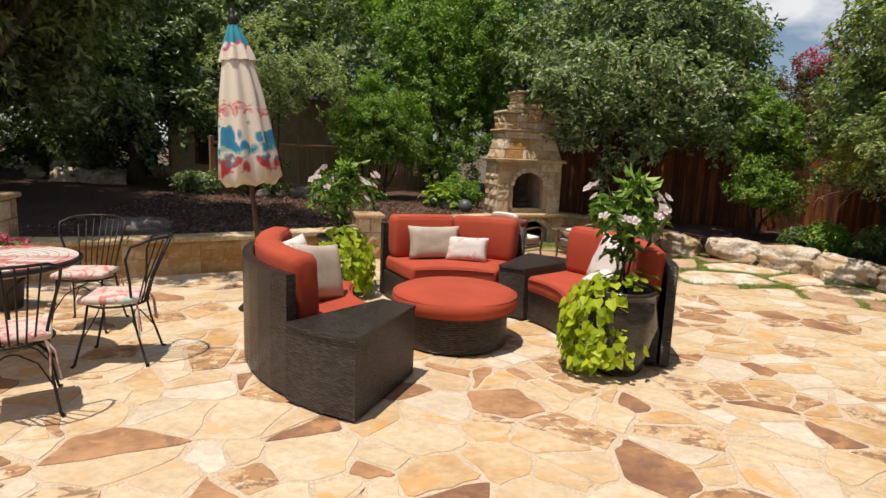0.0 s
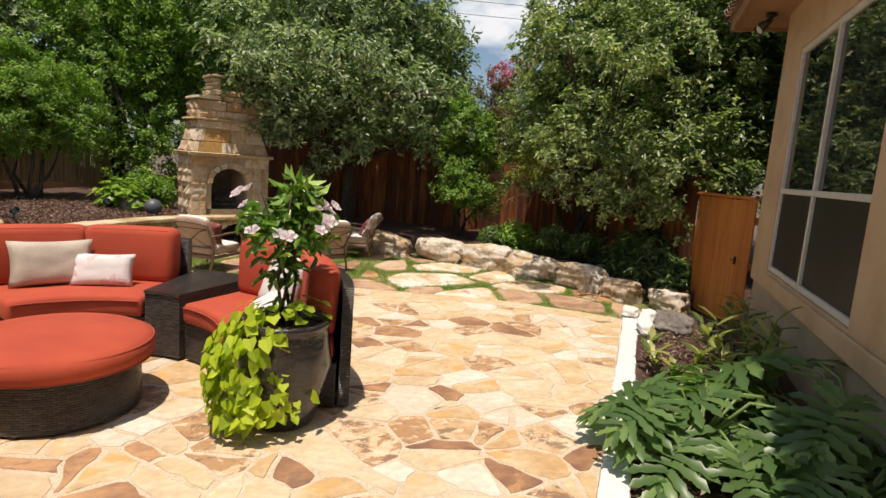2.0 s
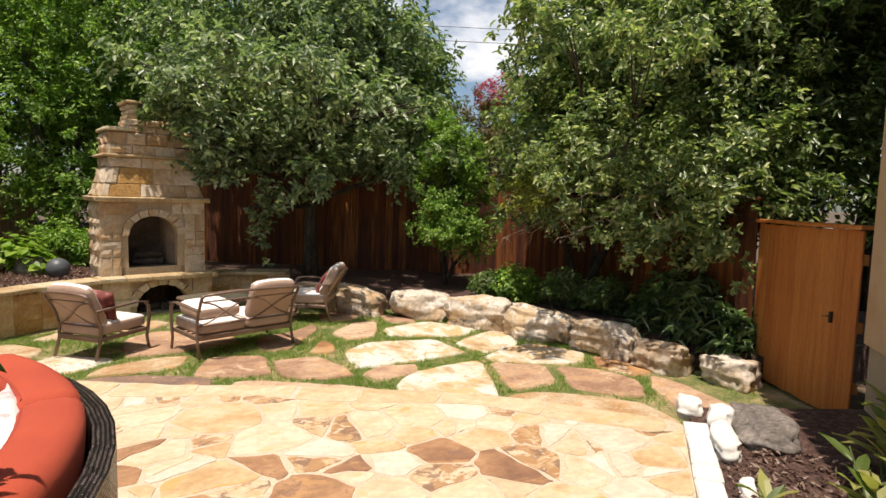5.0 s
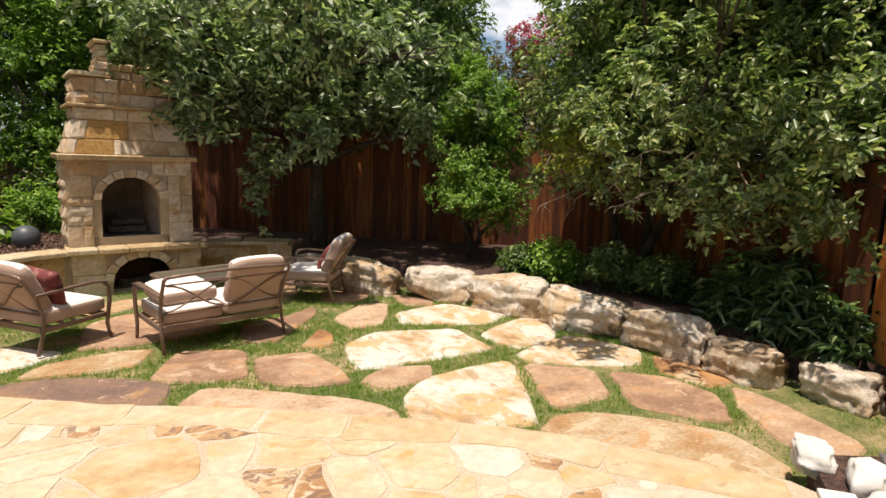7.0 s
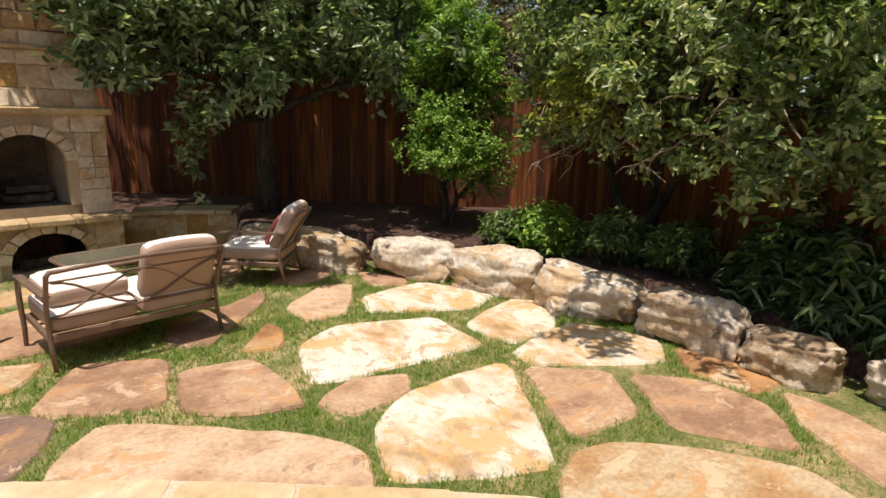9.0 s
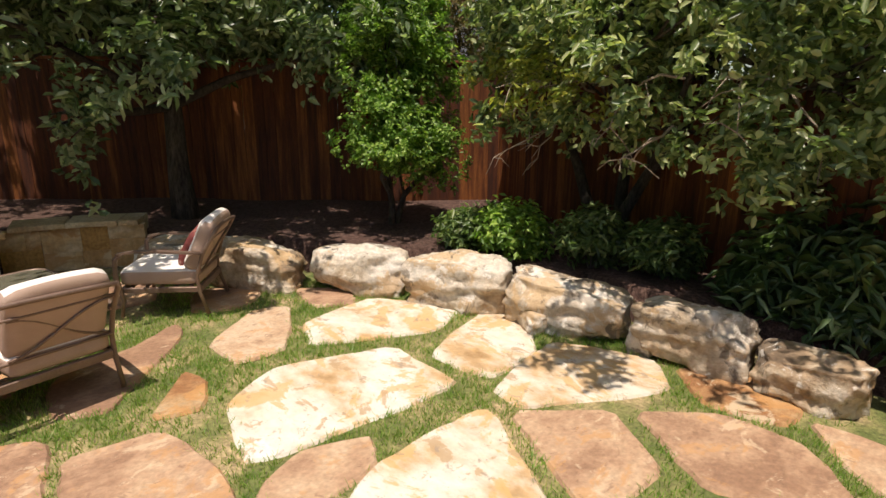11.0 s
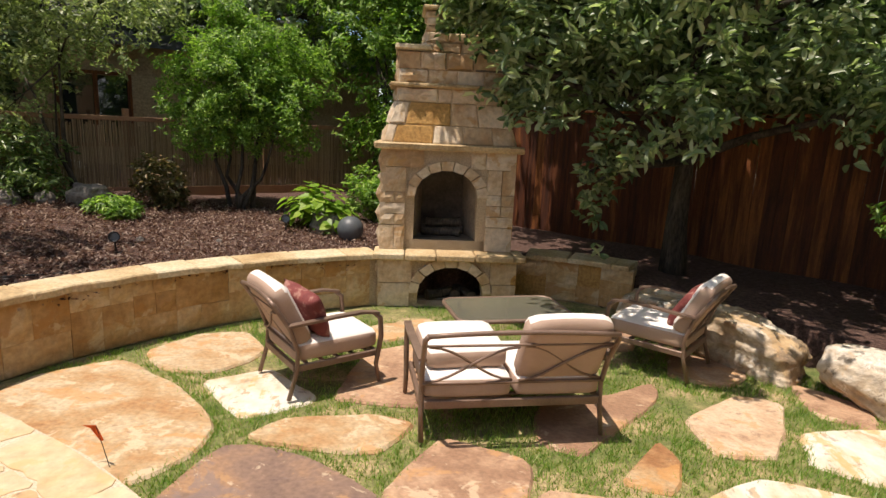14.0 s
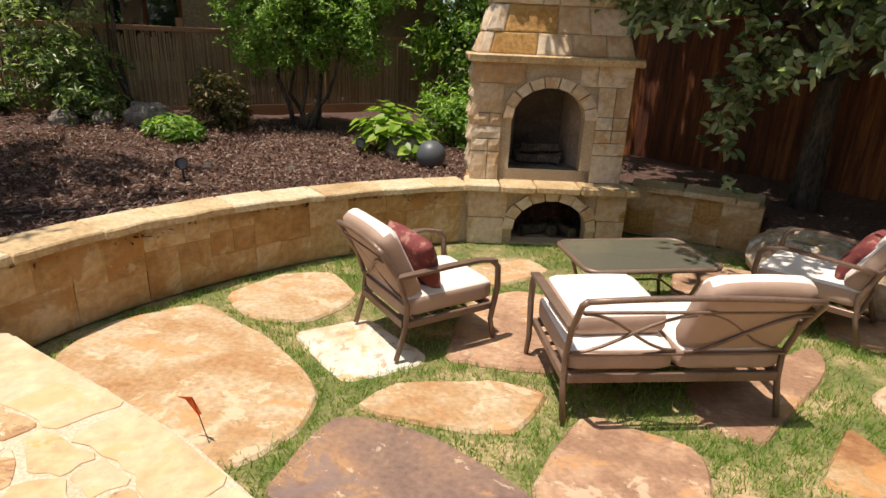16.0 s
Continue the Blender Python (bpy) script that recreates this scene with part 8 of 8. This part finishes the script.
for z in (0.88, 2.36):
    box(bm, 2.24, 3.46, 1.172, 1.238, z, z + 0.07)
part("window_frame", bm, M_CEDAR, w1)
bm = bmesh.new()
v = [bm.verts.new(p) for p in ((0.9, 0.7, 2.95), (10.1, 0.7, 2.95), (10.1, 5, 4.6), (0.9, 5, 4.6), (0.9, 9.4, 2.95), (10.1, 9.4, 2.95))]
bm.faces.new((v[0], v[1], v[2], v[3]))
bm.faces.new((v[3], v[2], v[5], v[4]))
bmesh.ops.solidify(bm, geom=bm.faces[:], thickness=0.12)
part("roof", bm, material("grey_shingles", [(0.3, (0.16, 0.16, 0.18)), (0.7, (0.3, 0.3, 0.33))], scale=5, fine=30, fine_amount=0.3, rough=0.9), nb, "grey shingle roof")

reed = tagged(empty("reed_fence", Matrix.Translation((-2.63, 12.45, 0.0)) @ pose(0, 0, 0, 0, 0, 40.8)), "brown reed screen fence with a wooden bottom board", "fence", kind="structure")
rng = random.Random(81)
bm = bmesh.new()
for k in range(310):
    x = k * 0.021 + rng.uniform(-0.003, 0.003)
    h = rng.uniform(0.85, 1.0)
    tube(bm, [(x, rng.uniform(-0.008, 0.008), 0.55), (x + rng.uniform(-0.01, 0.01), rng.uniform(-0.01, 0.01), 0.62 + h)], 0.0095, 5)
tagged(part("reed", bm, M_REED, reed), kind="stuff")
bm = bmesh.new()
box(bm, 0, 6.5, -0.05, -0.012, 0.35, 0.56, 0.006)
part("bottom_board", bm, M_SOFFIT, reed)
for k in range(4):
    bm = bmesh.new()
    box(bm, k * 2.15 - 0.045, k * 2.15 + 0.045, 0.02, 0.11, 0.2, 1.75, 0.006)
    part("post", bm, M_SOFFIT, reed)
bm = bmesh.new()
box(bm, 0, 6.5, -0.03, 0.014, 1.56, 1.63, 0.005)
part("rail", bm, M_SOFFIT, reed)

# roofs beyond the right-hand fence
nb2 = tagged(empty("distant_house", pose(15.5, 17.5, 0, 0, 0, -35)), "neighbouring house with a weathered shingle roof beyond the fence", "house")
bm = bmesh.new()
box(bm, -5, 5, 0, 7, -0.4, 2.5)
part("wall", bm, plain("pale_siding", (0.6, 0.58, 0.54), 0.8), nb2)
bm = bmesh.new()
v = [bm.verts.new(p) for p in ((-5.5, -0.6, 2.4), (5.5, -0.6, 2.4), (5.5, 3.5, 4.0), (-5.5, 3.5, 4.0), (5.5, 7.6, 2.4), (-5.5, 7.6, 2.4))]
bm.faces.new((v[0], v[1], v[2], v[3]))
bm.faces.new((v[3], v[2], v[4], v[5]))
bmesh.ops.solidify(bm, geom=bm.faces[:], thickness=0.12)
part("roof", bm, bpy.data.materials["grey_shingles"], nb2, "grey weathered shingle roof")

# path lights on the mulch
M_LENS = plain("spot_lens", (0.25, 0.28, 0.3), 0.15)
for x, y, a in ((0.95, 10.75, -60), (2.15, 12.25, -70)):
    z = bed_height(x, y)
    sp = tagged(empty("spot_light", pose(x, y, z, 0, 0, a)), "black metal garden spot light on a stake", "garden light", "garden spot lights")
    bm = bmesh.new()
    tube(bm, [(0, 0, -0.05), (0, 0, 0.13)], 0.01, 8)
    part("stake", bm, M_BLACK, sp)
    bm = bmesh.new()
    lathe(bm, [(0.001, -0.07), (0.035, -0.06), (0.05, 0.0), (0.055, 0.07), (0.047, 0.07), (0.044, 0.03)], 18, pose(0, 0, 0.17, 0, 80, 0))
    hd = part("lamp_head", bm, M_BLACK, sp, smooth=True)
    bm = bmesh.new()
    lathe(bm, [(0.001, 0.04), (0.043, 0.035)], 18, pose(0, 0, 0.17, 0, 80, 0))
    part("lens", bm, M_LENS, hd)
bm = bmesh.new()
tube(bm, [(-0.6, 8.6, bed_height(-0.6, 8.6) + 0.01), (0.1, 9.4, bed_height(0.1, 9.4) + 0.012), (0.7, 9.75, bed_height(0.7, 9.75) + 0.012), (1.25, 10.1, bed_height(1.25, 10.1) + 0.012)], 0.009, 6)
tagged(mesh_object("drip_hose", bm, M_BLACK), "thin black drip hose lying on the mulch", "hose")

# mulch chips: pale flakes lie over the bed
mr_ = np.random.default_rng(9)
cand = mr_.uniform((-3.5, 7.0), (3.3, 14.0), (9000, 2))
cand = np.concatenate([cand, mr_.uniform((-1.5, 9.0), (3.3, 13.5), (9000, 2))])
cand = cand[inside_many(BED, cand)]
cand = np.concatenate([cand, np.array([tuple(KERB0 - U * a - N * b) for a, b in mr_.uniform((0.2, 0.25), (5.5, 1.35), (2500, 2))])])
zs = np.array([bed_height(x, y) if inside(BED, x, y) else -0.03 for x, y in cand])
pts = np.column_stack([cand, zs + 0.006])
M_CHIP = leaf_material("mulch_chip", (0.07, 0.034, 0.026), (0.18, 0.1, 0.07), (0.52, 0.41, 0.33), rough=0.9, through_tint=(0.9, 0.8, 0.7))
tagged(leaf_mesh("mulch_chips", pts, np.tile([0, 0, 1.0], (len(pts), 1)), 0.06, 0.02, M_CHIP, None, rosette=3, seed=9, droop=0.0), "loose shredded bark chips over the bed", "mulch", kind="stuff")

# sprays of yellowing leaves on the tree over the fence
for o in list(scene.objects):
    if o.name == "tree.001":
        p, nn = clump_points([(-1.35, -0.4, 1.72, 0.4, 0.5, 0.22), (-1.2, 0.6, 1.95, 0.3, 0.3, 0.2)], 260, 91, twig=0.35)
        leaf_mesh("yellowing_leaves", p, nn, 0.085, 0.036, leaf_material("leaf_yellowing", (0.16, 0.2, 0.04), (0.3, 0.34, 0.07), (0.5, 0.46, 0.1)), o, "yellowing leaves", rosette=5, seed=91)

# power line beyond the garden
pl = tagged(empty("power_line", pose(0, 0, 0)), "two thin black power cables strung between wooden poles", "power line")
for x, y in ((0, 42), (45, 20)):
    bm = bmesh.new()
    tube(bm, [(x, y, -0.5), (x, y, 6), (x, y, 12.2)], [0.16, 0.14, 0.11], 10)
    part("pole", bm, M_BARK, pl, smooth=True)
for dz in (0.0, 0.8):
    bm = bmesh.new()
    tube(bm, [(45 * u, 42 - 22 * u, 11.2 + dz - 2.0 * u * (1 - u)) for u in np.linspace(0, 1, 17)], 0.018, 5)
    part("cable", bm, M_BLACK, pl)


# ---------------------------------------------------------------- paving stones
rng = random.Random(21)
cells.sort(key=lambda c: 0 if c[1] is None else flag_near(c), reverse=True)
far = {kind: bmesh.new() for kind in FLAG}
for k, (cell, brown, x, y) in enumerate(cells):
    poly = rough_edges(cell, rng)
    if len(poly) < 3:
        continue
    z = rng.uniform(0.0, 0.003)
    pick = rng.random()
    kind = "rust" if (brown or pick < 0.07) and area(cell) < 0.2 else "mottled" if pick < 0.3 else "pale" if pick < 0.42 else "cream" if pick < 0.74 else "gold"
    if k < 300 or brown is None:
        cx, cy = sum(p[0] for p in poly) / len(poly), sum(p[1] for p in poly) / len(poly)
        bm = bmesh.new()
        prism(bm, [(px - cx, py - cy) for px, py in poly], -0.03, z, 0.003)
        o = part("flagstone", bm, M_FLAG_EDGE if brown is None else FLAG[kind], patio)
        o.matrix_basis = pose(cx, cy, 0)
    else:
        prism(far[kind], poly, -0.03, z, 0.003)
for kind, bm in far.items():
    tagged(part("flagstones", bm, FLAG_FAR[kind], patio), kind="stuff")
